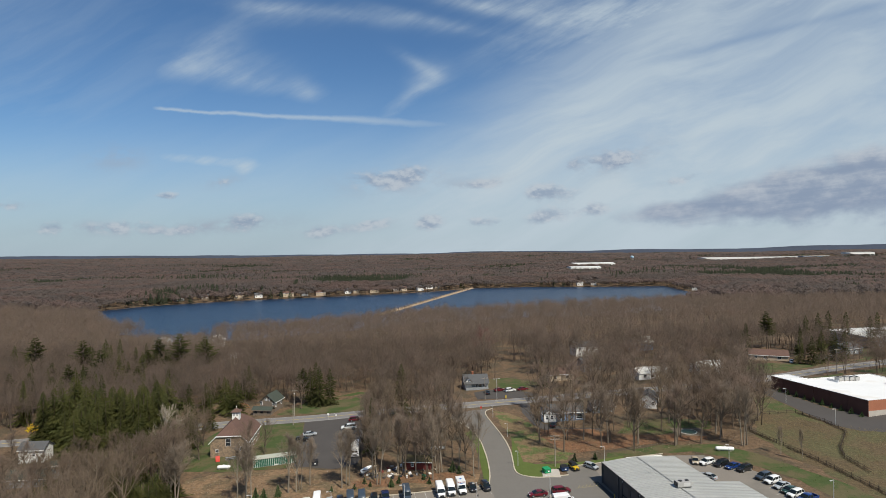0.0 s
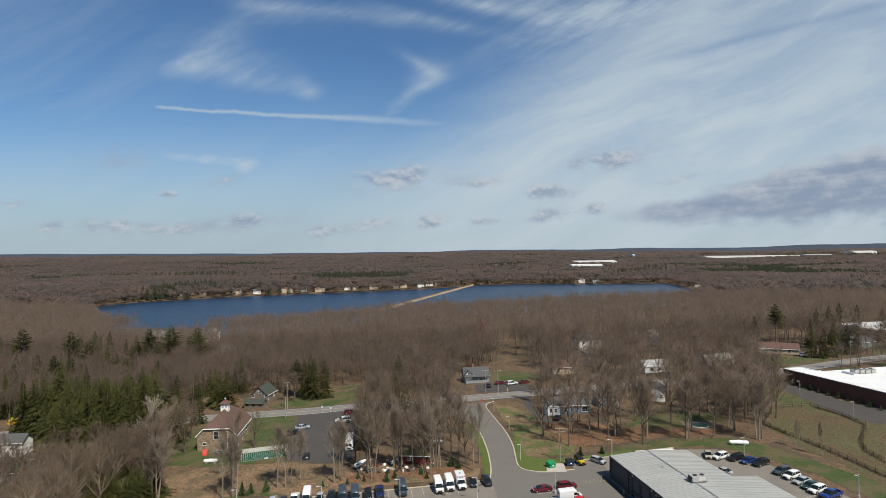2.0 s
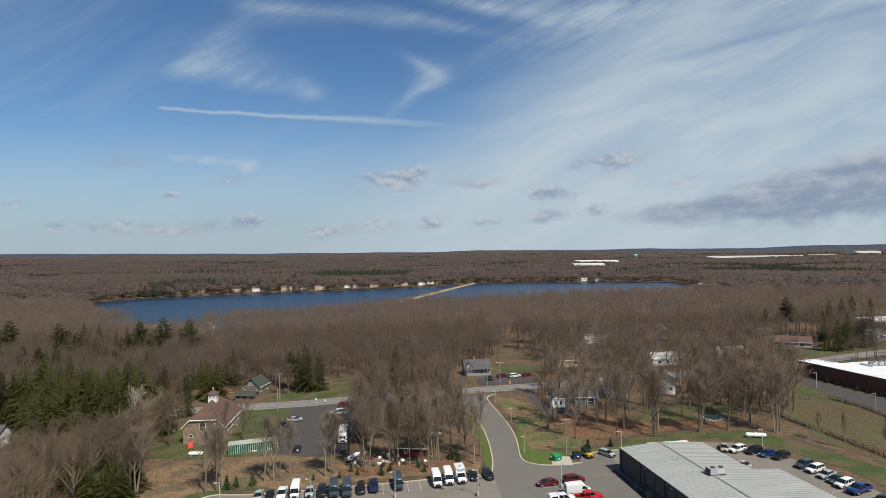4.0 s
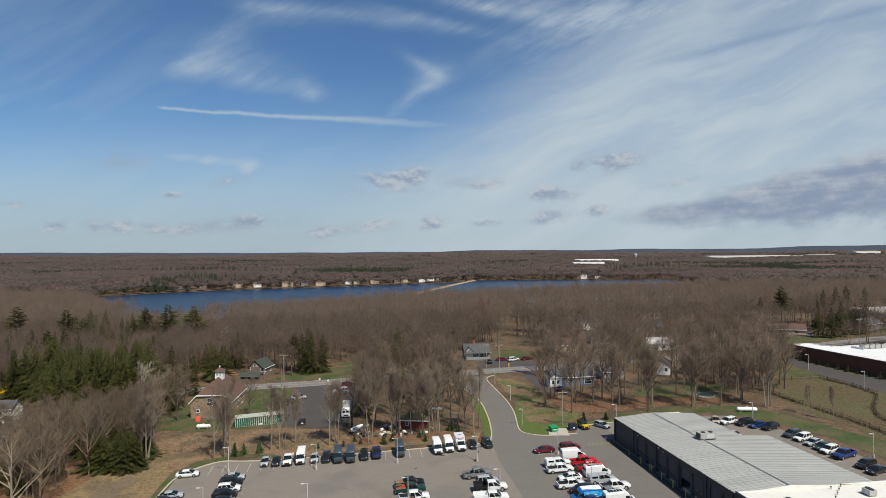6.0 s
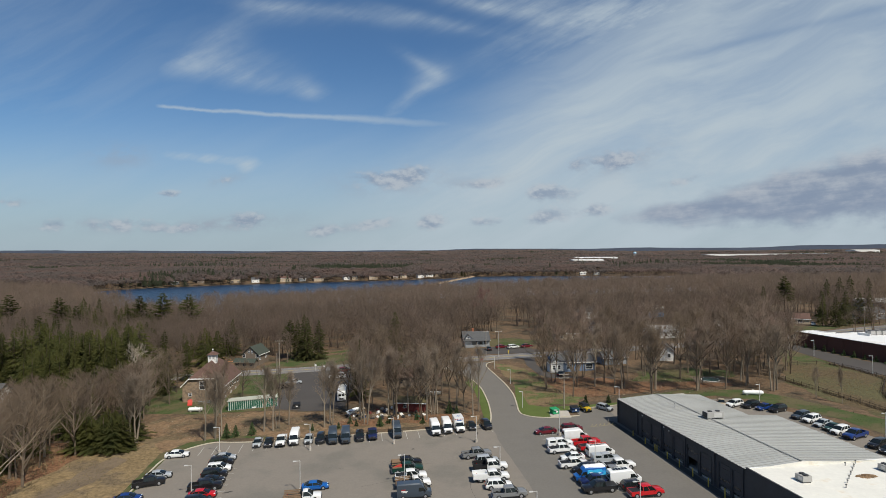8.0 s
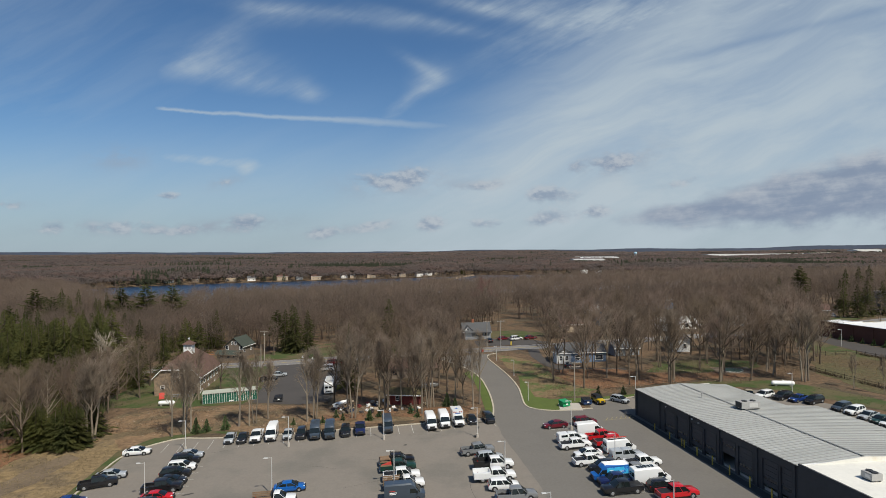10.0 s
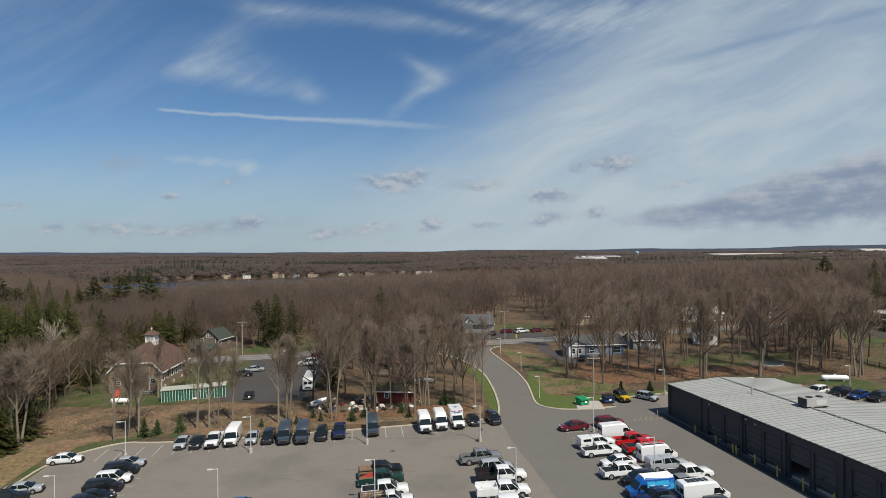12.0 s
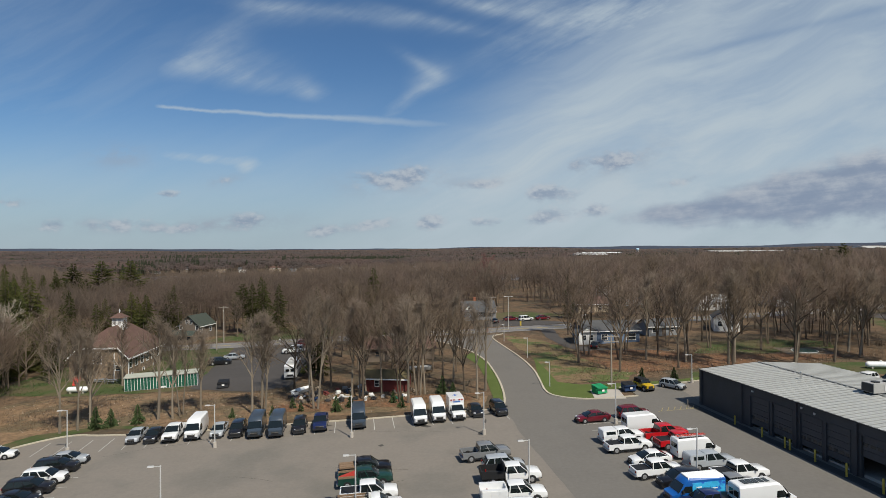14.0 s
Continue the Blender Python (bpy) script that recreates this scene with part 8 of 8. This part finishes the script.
for k in range(26):
    x, y = rnd.uniform(-132, -82), rnd.uniform(234, 266)
    if free(x, y, 0.5):
        tree("olive" if k % 3 else "spruce", k % 3, x, y, rnd.uniform(10, 15), "dark olive-green spruce beyond the main road", "tree", "spruces beyond the road", wide=rnd.uniform(1.0, 1.3))
for x, y, h in ((-123.0, 196.0, 13.0), (-120.0, 199.5, 15.0), (-125.5, 200.0, 15.0), (-88.0, 208.0, 12.0), (-92.0, 201.0, 13.0), (-90.5, 214.5, 14.0), (-84.5, 201.5, 9.5), (-88.5, 194.0, 10.0)):
    tree("olive", int(-x) % 3, x, y, h, "dark olive-green spruce on the hall's side of the stand", "tree", "spruces beside the stand", wide=1.2)
for k in range(18):
    tree("olive", rnd.randrange(3), rnd.uniform(-84, -70.5), rnd.uniform(151, 160), rnd.uniform(5.5, 9.5), "low dense hemlock at the field's edge", "tree", "low hemlocks", wide=1.7)
for k in range(12):
    tree("olive", k % 3, rnd.uniform(-112, -86), rnd.uniform(138, 178), rnd.uniform(5, 9), "dark hemlock under bare trees", "tree", "low hemlocks", wide=1.6)
for k in range(16):
    tree("olive", k % 3, rnd.uniform(-112, -81), rnd.uniform(112, 150), rnd.uniform(3.5, 7), "low hemlock in the shade of bare trees", "tree", "low hemlocks", wide=1.6)
for k in range(14):
    x, y = rnd.uniform(-92, -77), rnd.uniform(172, 204)
    if free(x, y, 0.5):
        tree("bare" if k % 3 else "broad", k % 3, x, y, rnd.uniform(9, 14), "leafless tree beside the stone hall", "tree", "trees beside the hall", wide=1.1)
for x, y, h in ((-49.7, 158.7, 3.4), (-47.8, 159.4, 2.8), (-44.4, 160.6, 3.0), (-14.8, 163.8, 2.6), (-12.9, 165.8, 2.2), (-20.6, 164.6, 1.6), (-22.4, 166.5, 1.9), (1.8, 172.6, 3.2), (3.6, 171.0, 2.4), (-4.6, 165.0, 1.9), (-6.2, 167.6, 2.0),
                (37.2, 176.4, 2.6), (43.4, 177.6, 2.2), (-24.6, 163.0, 1.6), (-30.6, 162.2, 1.6)):
    tree("shrub", int(x * 3) % 2, x, y, h, "small green juniper on the bank", "shrub", "junipers", wide=1.1)
for k in range(10):
    tree("shrub", k % 2, 132.2 + 0.98 * k, 240 - 3.75 * k, 1.9 + 0.25 * (k % 3), "clipped evergreen along the brick store", "shrub", "store evergreens", wide=1.2)
g = Shape()
for k in range(260):
    a, r = rnd.uniform(0, 6.28), rnd.uniform(0.2, 1.0)
    p = Vector((math.cos(a) * 2.6 * r, math.sin(a) * 2.0 * r, rnd.uniform(0.2, 2.4) * (1.1 - r * r * 0.6)))
    blade(g, p, p + Vector((rnd.uniform(-0.4, 0.4), rnd.uniform(-0.4, 0.4), rnd.uniform(0.2, 0.7))), 0.35, rnd)
f = thing("forsythia_bush", ground_pose(-152.9, 224, 0, tilt=False), "bright yellow forsythia bush in bloom", "bush")
part("crown", g, FORSYTHIA, f)

# -- near woods, tree by tree --
ZONES = (([(-25, 168), (9, 168), (9, 175), (-25, 177)], 9.0, 14, 17), ([(-26, 179), (7, 179), (6, 206), (-2, 226), (-30, 228)], 6.4, 14, 18), ([(30, 184), (52, 181), (84, 184), (96, 200), (112, 226), (116, 246), (38, 238), (26, 234), (29, 215)], 8.4, 16, 20),
         ([(-142, 118), (-92, 118), (-80, 144), (-77, 158), (-84, 162), (-142, 160)], 6.2, 12, 16), ([(-84, 162), (-76, 166), (-82, 186), (-96, 190), (-142, 186), (-142, 160)], 6.2, 8, 12), ([(96, 196), (104, 196), (116, 222), (119, 246), (100, 240)], 5.4, 14, 18), ([(80, 200), (96, 196), (100, 226), (86, 226)], 5.8, 15, 19))
placed = []
for poly, gap, lo, hi in ZONES:
    xs, ys = [p[0] for p in poly], [p[1] for p in poly]
    for _ in range(2600):
        x, y = rnd.uniform(min(xs), max(xs)), rnd.uniform(min(ys), max(ys))
        if inside(poly, x, y) and free(x, y) and all((x - a) ** 2 + (y - b) ** 2 > gap * gap * rnd.uniform(0.5, 1.3) for a, b in placed):
            placed.append((x, y))
            tree("bare", rnd.randrange(6), x, y, rnd.uniform(lo, hi), "leafless woodland tree with fine grey-brown twigs", "tree", "near woodland trees", wide=rnd.uniform(0.85, 1.15))
KEEP_OUT.extend([(-193, 412, 7, 8), (-157, 414, 7, 8), (-124, 352, 8, 7)])

# ---- the woods beyond, too many to count ----
def template(blades, size, thick, seed, radius=4.5, stem=True, low=0.52, shell=False):
    """Twig haze of one domed, leafless crown, 14 m high: points and triangles."""
    r = np.random.default_rng(seed)
    v, f = [], []
    if stem:
        for k in range(5):
            a = r.uniform(0, 6.28)
            top = np.array([math.cos(a) * radius * 0.55, math.sin(a) * radius * 0.55, r.uniform(9.5, 12.5)])
            side = np.array([-math.sin(a), math.cos(a), 0]) * (0.20 if k == 0 else 0.13)
            base = np.array([0, 0, -0.5 if k < 2 else 5.0])
            v += [base - side, base + side, top]
            f.append((len(v) - 3, len(v) - 2, len(v) - 1))
    tilt = r.normal(0, 0.16, 2)
    for _ in range(blades):
        d = r.normal(0, 1, 3)
        d /= np.linalg.norm(d)
        d[2] = abs(d[2]) * 1.0 - 0.35 * r.uniform(0, 1)
        k = r.uniform(0.25, 1.0) ** 0.5
        p = np.array([d[0] * radius * k + tilt[0] * d[2] * 3, d[1] * radius * k + tilt[1] * d[2] * 3, 14.0 * low + d[2] * 14.0 * (1 - low) * k])
        way = d * 0.75 + np.array([0, 0, 0.35]) + r.normal(0, 0.45, 3)
        if shell:      # twigs lie along the outside of the crown
            k = r.uniform(0.82, 1.0)
            p = np.array([d[0] * radius * k + tilt[0] * d[2] * 3, d[1] * radius * k + tilt[1] * d[2] * 3, 14.0 * low + d[2] * 14.0 * (1 - low) * k])
            way = r.normal(0, 1, 3) + np.array([0, 0, 0.8])
            way -= d * way.dot(d) * 0.85
        way /= np.linalg.norm(way)
        side = np.cross(way, d + r.normal(0, 0.25, 3) if shell else r.normal(0, 1, 3))
        side *= thick * 0.5 / np.linalg.norm(side)
        p = p - way * size * 0.55
        v += [p - side, p + side, p + way * size * r.uniform(0.7, 1.25)]
        f.append((len(v) - 3, len(v) - 2, len(v) - 1))
    return np.array(v), np.array(f)


def conifer_template(layers, points, seed, width=2.6):
    r = np.random.default_rng(seed)
    v, f = [], []
    for i in range(layers):
        t = i / layers
        z, reach = 14.0 * (0.12 + 0.80 * t), width * (1 - t) ** 0.85 + 0.3
        for k in range(points):
            a = 2 * math.pi * (k + r.uniform(0, 0.8)) / points
            w = 1.3 * math.pi / points
            rr = reach * r.uniform(0.7, 1.2)
            v += [np.array([math.cos(a - w) * rr * 0.5, math.sin(a - w) * rr * 0.5, z + 14.0 * 0.9 / layers]), np.array([math.cos(a + w) * rr * 0.5, math.sin(a + w) * rr * 0.5, z + 14.0 * 0.9 / layers]),
                  np.array([math.cos(a) * rr, math.sin(a) * rr, z + r.uniform(-0.5, 0.3)])]
            f.append((len(v) - 3, len(v) - 2, len(v) - 1))
    v += [np.array([-0.5, 0, 12.0]), np.array([0.5, 0, 12.0]), np.array([0, 0, 14.2])]
    f.append((len(v) - 3, len(v) - 2, len(v) - 1))
    return np.array(v), np.array(f)


def woods(name, templates, spots, material, label):
    """All trees of a wood in one mesh: spots are x, y, height, width."""
    if not spots:
        return
    r = np.random.default_rng(len(spots))
    vs, fs, n = [], [], 0
    for x, y, h, w in spots:
        tv, tf = templates[r.integers(len(templates))]
        a = r.uniform(0, 6.28)
        c, s = math.cos(a), math.sin(a)
        out = np.empty_like(tv)
        out[:, 0] = (tv[:, 0] * c - tv[:, 1] * s) * w + x
        out[:, 1] = (tv[:, 0] * s + tv[:, 1] * c) * w + y
        out[:, 2] = tv[:, 2] * h / 14.0 + ground_z(x, y)
        vs.append(out)
        fs.append(tf + n)
        n += len(tv)
    vs, fs = np.concatenate(vs), np.concatenate(fs)
    me = bpy.data.meshes.new(name)
    me.vertices.add(len(vs))
    me.vertices.foreach_set("co", vs.astype(np.float32).ravel())
    me.loops.add(len(fs) * 3)
    me.loops.foreach_set("vertex_index", fs.astype(np.int32).ravel())
    me.polygons.add(len(fs))
    me.polygons.foreach_set("loop_start", np.arange(0, len(fs) * 3, 3, dtype=np.int32))
    me.update()
    me.validate()
    me.materials.append(material)
    return tagged(new(name, me), label, "woods", kind="stuff")


OPEN_LAWNS = [[(-66, 236), (-46, 235), (-30, 239), (-28, 262), (-38, 268), (-60, 250)], [(14, 266), (34, 262), (44, 270), (30, 284), (14, 282)]]


def evergreen(x, y):
    """Where conifers gather."""
    n = 0.9 * noise.noise((x * 0.0035, y * 0.0045, 5.0)) + 0.45 * noise.noise((x * 0.016, y * 0.016, 8.0))
    bias = -0.5 if y < 720 else 0.0
    if -420 < x < -130 and 760 < y < 1250:
        bias = 0.22
    if 250 < x < 900 and 880 < y < 1500:
        bias = 0.22
    if x > 450 and y > 1400:
        bias = 0.12
    if x < -600 and 1300 < y < 2200:
        bias = 0.12
    return n + bias


CLEARINGS = [(491, 2000, 80, 130), (383, 1650, 55, 110), (1372, 2600, 290, 210), (1775, 2580, 80, 160)]


def build_woods():
    r = np.random.default_rng(3)
    bare, green = {"mid": [], "past": [], "far": [], "farther": [], "last": []}, {"mid": [], "past": [], "far": [], "farther": [], "last": []}
    # rows of spots, wider apart with distance
    for key, y0, y1, gap in (("mid", 226, 340, 5.7), ("past", 340, 620, 7.8), ("far", 620, 1300, 10.5), ("farther", 1300, 2500, 17.0), ("last", 2500, 4800, 30.0)):
        y = float(y0)
        while y < y1:
            half = 0.80 * y + 40
            n = int(2 * half / gap)
            for i in range(n):
                x = -half + (i + r.uniform(0, 1)) * 2 * half / n
                yy = y + r.uniform(-0.5, 0.5) * gap
                if key in ("mid", "past"):
                    if yy < 250 and not (x < -90 or x > 150):
                        if yy < 244:
                            continue
                    if not free(x, yy, 1.0) or any(inside(p, x, yy) for p in OPEN_LAWNS):
                        continue
                    if yy < 262 and 100 < x < 240:
                        continue
                if 420 < yy < 1250 and abs(x) < 620 and lake_distance(x, yy) < (7 if yy < 660 + 0.25 * x else 3):
                    continue
                if key in ("far", "past") and abs((x + 72) - (yy - 640) * 0.2715) < 16 and 600 < yy < 1090:
                    continue
                if any(abs(x - cx) < hx and cy - hy < yy < cy + 50 for cx, cy, hx, hy in CLEARINGS):
                    continue
                if key == "far" and any(abs(x - hx - (yy - hy) * hx / hy) < 5.5 and hy - 24 < yy < hy + 7 for hx, hy in HOUSE_LAWNS):
                    continue
                bay = -228 < x < -165 and 395 < yy < 500
                if bay and r.uniform(0, 1) < 0.45:
                    continue
                if key in ("mid", "past") and x > 10 and noise.noise((x * 0.045, yy * 0.045, 4.0)) > 0.22:
                    continue
                e = evergreen(x, yy)
                big = {"mid": 1.0, "past": 1.0, "far": 1.12, "farther": 1.5, "last": 2.2}[key] * (1.25 if yy > 620 else 1.0)
                h = r.uniform(12.0, 19.5) if yy < 320 else (r.uniform(13.0, 20.5) if yy < 420 else 13.0 + 2.2 * noise.noise((x * 0.012, yy * 0.012, 1.0)) + r.uniform(-0.9, 0.9))
                if key == "last":
                    h = r.uniform(11.0, 14.0)
                if 400 < yy < 720 and abs(x) < 620:
                    h = r.uniform(13.8, 19.6) + (1.5 if x > 60 else 0.0)
                if bay:
                    h = r.uniform(5.5, 8.5) + 6.0 * max(0.0, (430 - yy) / 50)
                if e + r.uniform(-0.10, 0.10) > 0.36:
                    green[key].append((x, yy, h * 1.12, big * r.uniform(0.8, 1.2)))
                else:
                    bare[key].append((x, yy, h, big * r.uniform(0.85, 1.25)))
            y += gap
    # pine groves behind the lakeside houses, and single pines through the far woods
    for cx, cy, sx, sy, n in ((-520, 1270, 95, 60, 110), (-395, 830, 18, 22, 20), (-350, 900, 30, 20, 22), (-900, 2250, 260, 70, 150), (-230, 1010, 60, 40, 16), (420, 1250, 90, 60, 60), (560, 1420, 160, 60, 70), (350, 1180, 30, 20, 18), (0, 1500, 420, 260, 70)):
        for _ in range(n):
            x, yy = cx + r.normal(0, sx * 0.6), cy + r.normal(0, sy * 0.6)
            if lake_distance(x, yy) > 6:
                green["far" if yy < 1300 else "farther"].append((x, yy, r.uniform(14, 21), r.uniform(0.9, 1.7)))
    # left edge of the near place
    for _ in range(420):
        x, yy = r.uniform(-270, -143), r.uniform(110, 226)
        if free(x, yy, 1.0) and not (yy > 192 and x > -180):
            bare["mid"].append((x, yy, r.uniform(11, 16), r.uniform(0.85, 1.2)))
    mid = [template(255, 2.0, 0.105, s) for s in range(4)]
    past = [template(180, 2.2, 0.135, 10 + s) for s in range(4)]
    far = [template(66, 3.0, 1.15, 20 + s, low=0.70, shell=True) for s in range(4)]
    farther = [template(26, 4.6, 2.9, 40 + s, stem=False, low=0.74, shell=True) for s in range(4)]
    last = [template(16, 5.5, 4.4, 60 + s, stem=False, low=0.82, shell=True) for s in range(4)]
    woods("bare_woods", mid, bare["mid"], TWIG, "leafless brown woods beyond the road")
    scrub = []
    for k in range(46):
        q, off = r.uniform(0.0, 1.0), r.choice((-3.2, 3.2))
        scrub.append((-72 + 120 * q + off * 0.965, 640 + 442 * q - off * 0.262, r.uniform(4.0, 6.0), r.uniform(0.25, 0.45)))
    woods("causeway_scrub", past, scrub, TWIG, "low bare scrub along the causeway")
    woods("middle_bare_woods", past, bare["past"], TWIG, "leafless brown woods before the lake")
    # these woods use the twig colour with haze painted in
    woods("far_bare_woods", far, bare["far"], TWIG_HAZED, "leafless brown woods round the lake")
    woods("distant_bare_woods", farther, bare["farther"], TWIG_HAZED, "leafless brown woods beyond the lake")
    woods("horizon_woods", last, bare["last"], TWIG_HAZED, "brown woods up to the horizon")
    con = [conifer_template(9, 9, s) for s in range(3)]
    con_far = [conifer_template(8, 8, 10 + s, 3.0) for s in range(3)]
    con_last = [conifer_template(5, 5, 20 + s, 3.4) for s in range(3)]
    woods("conifer_woods", con, green["mid"] + green["past"], NEEDLE, "dark green conifers among bare woods")
    woods("far_conifer_woods", con_far, green["far"], FAR_NEEDLE, "dark green conifers round the lake")
    woods("distant_conifer_woods", con_last, green["farther"] + green["last"], FAR_NEEDLE, "dark green conifers beyond the lake")


build_woods()


# -- a ridge past the woods, distance haze painted in as blue-grey --
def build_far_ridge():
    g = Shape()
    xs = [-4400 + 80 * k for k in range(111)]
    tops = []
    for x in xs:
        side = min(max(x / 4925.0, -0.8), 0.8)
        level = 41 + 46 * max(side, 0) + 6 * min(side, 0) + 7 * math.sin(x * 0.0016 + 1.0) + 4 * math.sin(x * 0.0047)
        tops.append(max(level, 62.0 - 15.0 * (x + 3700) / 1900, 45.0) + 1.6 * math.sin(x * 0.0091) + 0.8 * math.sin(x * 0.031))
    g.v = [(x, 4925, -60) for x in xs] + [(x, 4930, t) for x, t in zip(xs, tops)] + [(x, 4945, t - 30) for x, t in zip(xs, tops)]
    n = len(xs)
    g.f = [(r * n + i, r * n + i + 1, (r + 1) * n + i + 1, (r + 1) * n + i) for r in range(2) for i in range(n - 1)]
    setting("backdrop", g, HAZED_RIDGE, "wooded ridge on the horizon with haze painted in as blue-grey", "ridge")


# the base colour carries the blue of the distance haze
HAZED_RIDGE = surface("hazed_far_ridge", (0.074, 0.090, 0.128), 0.95, vary=0.2, coarse=0.004, fine=0.03)
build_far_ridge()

# ---- dead grass and brush, past counting ----
def brush(name, polys, per_area, size, thick, material, label, seed):
    r = np.random.default_rng(seed)
    vs, fs = [], []
    for poly in polys:
        xs, ys = [p[0] for p in poly], [p[1] for p in poly]
        n = int((max(xs) - min(xs)) * (max(ys) - min(ys)) * per_area)
        for _ in range(n):
            x, y = r.uniform(min(xs), max(xs)), r.uniform(min(ys), max(ys))
            if not inside(poly, x, y) or noise.noise((x * 0.15, y * 0.15, 2.0)) < r.uniform(-0.7, 0.5):
                continue
            z = ground_z(x, y) + 0.02
            for _ in range(3):
                a, ln = r.uniform(0, 6.28), size * r.uniform(0.5, 1.4)
                p = np.array([x + r.normal(0, 0.25), y + r.normal(0, 0.25), z])
                tip = p + np.array([math.cos(a) * ln * 0.6, math.sin(a) * ln * 0.6, ln])
                side = np.array([-math.sin(a), math.cos(a), 0]) * thick * 0.5
                vs += [p - side, p + side, tip]
                fs.append((len(vs) - 3, len(vs) - 2, len(vs) - 1))
    me = bpy.data.meshes.new(name)
    me.from_pydata([tuple(p) for p in vs], [], fs)
    me.materials.append(material)
    tagged(new(name, me), label, "grass", kind="stuff")


BRUSH = surface("dead_brush", (0.165, 0.108, 0.064), 0.95, vary=0.3, coarse=0.1, per_island=0.4, thin=0.2)
STRAW_BLADE = surface("straw_blades", (0.195, 0.150, 0.080), 0.95, vary=0.25, coarse=0.15, per_island=0.35, thin=0.2)
GREEN_BLADE = surface("green_blades", (0.066, 0.092, 0.028), 0.95, vary=0.25, coarse=0.15, per_island=0.4, thin=0.2)
brush("dead_brush", [[(-60, 158.5), (-50, 160), (-38, 158.5), (-14, 163), (8, 166), (9, 178), (-20, 182), (-33, 177), (-46, 180), (-70, 178), (-74, 160)], [(24, 182), (60, 181), (96, 190), (98, 210), (60, 205), (36, 202)]],
      2.6, 0.22, 0.10, BRUSH, "dead brown brush and leaves on the bank", 1)
brush("straw_blades", [[(-59, 130), (-60, 149), (-66, 155), (-72, 152), (-77.5, 148), (-79, 132), (-76, 112), (-56, 112)], [(104, 140), (101, 170), (99, 192), (116, 226), (124, 240), (126, 200), (150, 186), (160, 150), (130, 130)], [(23, 178), (34, 178), (40, 190), (30, 210), (20, 228), (21, 205)]],
      1.6, 0.32, 0.09, STRAW_BLADE, "tall straw-coloured dead grass", 2)
brush("green_tufts", [[(24, 176), (34, 177), (40, 190), (30, 205), (23, 200)], [(46, 178), (80, 178), (92, 160), (98, 140), (102, 150), (92, 178), (70, 186)], [(-84, 181.5), (-66, 179), (-48, 180.5), (-53, 222), (-80, 220)], [(-76, 118), (-77.4, 141), (-74, 152), (-75.6, 154), (-79.6, 148), (-81, 132), (-79, 116)]],
      1.0, 0.22, 0.12, GREEN_BLADE, "green tufts of spring grass", 3)

SAPLING = surface("sapling_stems", (0.150, 0.115, 0.085), 0.95, vary=0.25, coarse=0.1, per_island=0.35, thin=0.2)
brush("bare_saplings", [[(-58, 158.5), (-38, 161), (-14, 164.5), (8, 167), (9, 182), (-20, 186), (-33, 176), (-46, 178), (-70, 176), (-74, 162)], [(28, 180), (60, 180), (96, 188), (112, 226), (60, 212), (30, 214)], [(-84, 150), (-72, 158), (-78, 190), (-100, 190), (-120, 150)]],
      0.85, 1.15, 0.05, SAPLING, "bare saplings and low shrub stems", 4)
UNDERGROWTH = surface("green_undergrowth", (0.068, 0.078, 0.026), 0.95, vary=0.3, coarse=0.12, per_island=0.4, thin=0.3)
brush("green_undergrowth", [[(-80, 160), (-76, 170), (-82, 186), (-100, 190), (-118, 176), (-120, 140), (-104, 128), (-96, 134), (-100, 150), (-90, 160)]],
      1.5, 1.25, 0.34, UNDERGROWTH, "green undergrowth beneath bare trees", 8)
brush("straw_undergrowth", [[(-77, 118), (-79, 148), (-77, 156), (-90, 162), (-112, 160), (-112, 128), (-90, 110)]],
      1.4, 0.75, 0.10, STRAW_BLADE, "dead stalks beneath bare trees", 9)
STONE_BITS = surface("pale_stones", (0.34, 0.28, 0.215), 0.95, vary=0.2, per_island=0.4, thin=0.2)
brush("stones", [[(-60, 157.5), (-50, 159), (-38, 157.5), (-14, 162), (8, 165), (9, 172), (-20, 178), (-46, 178), (-72, 176), (-74, 160)], [(24, 180), (60, 182), (96, 192), (60, 205), (30, 205)]],
      0.6, 0.12, 0.20, STONE_BITS, "pale stones and leaves scattered on the bank", 5)
WEEDS = surface("dark_weeds", (0.075, 0.054, 0.036), 0.95, vary=0.3, coarse=0.2, per_island=0.4, thin=0.2)


def along_line(points, half):
    """A narrow outline on both sides of a line."""
    return [(x - half, y - half * 0.4) for x, y in points] + [(x + half, y + half * 0.4) for x, y in points[::-1]]


brush("fence_weeds", [along_line([(96, 204), (98.3, 197), (99.7, 187.6), (101.7, 179.7), (103.1, 172.5), (104.3, 164), (106, 150), (107, 132)], 0.6),
                      along_line([(122.7, 213.3), (126.0, 202.4), (126.1, 192), (115.1, 178), (111.9, 171.4), (111.5, 160)], 0.5)],
      14.0, 0.8, 0.07, WEEDS, "dark dead weeds along the field's fences", 6)
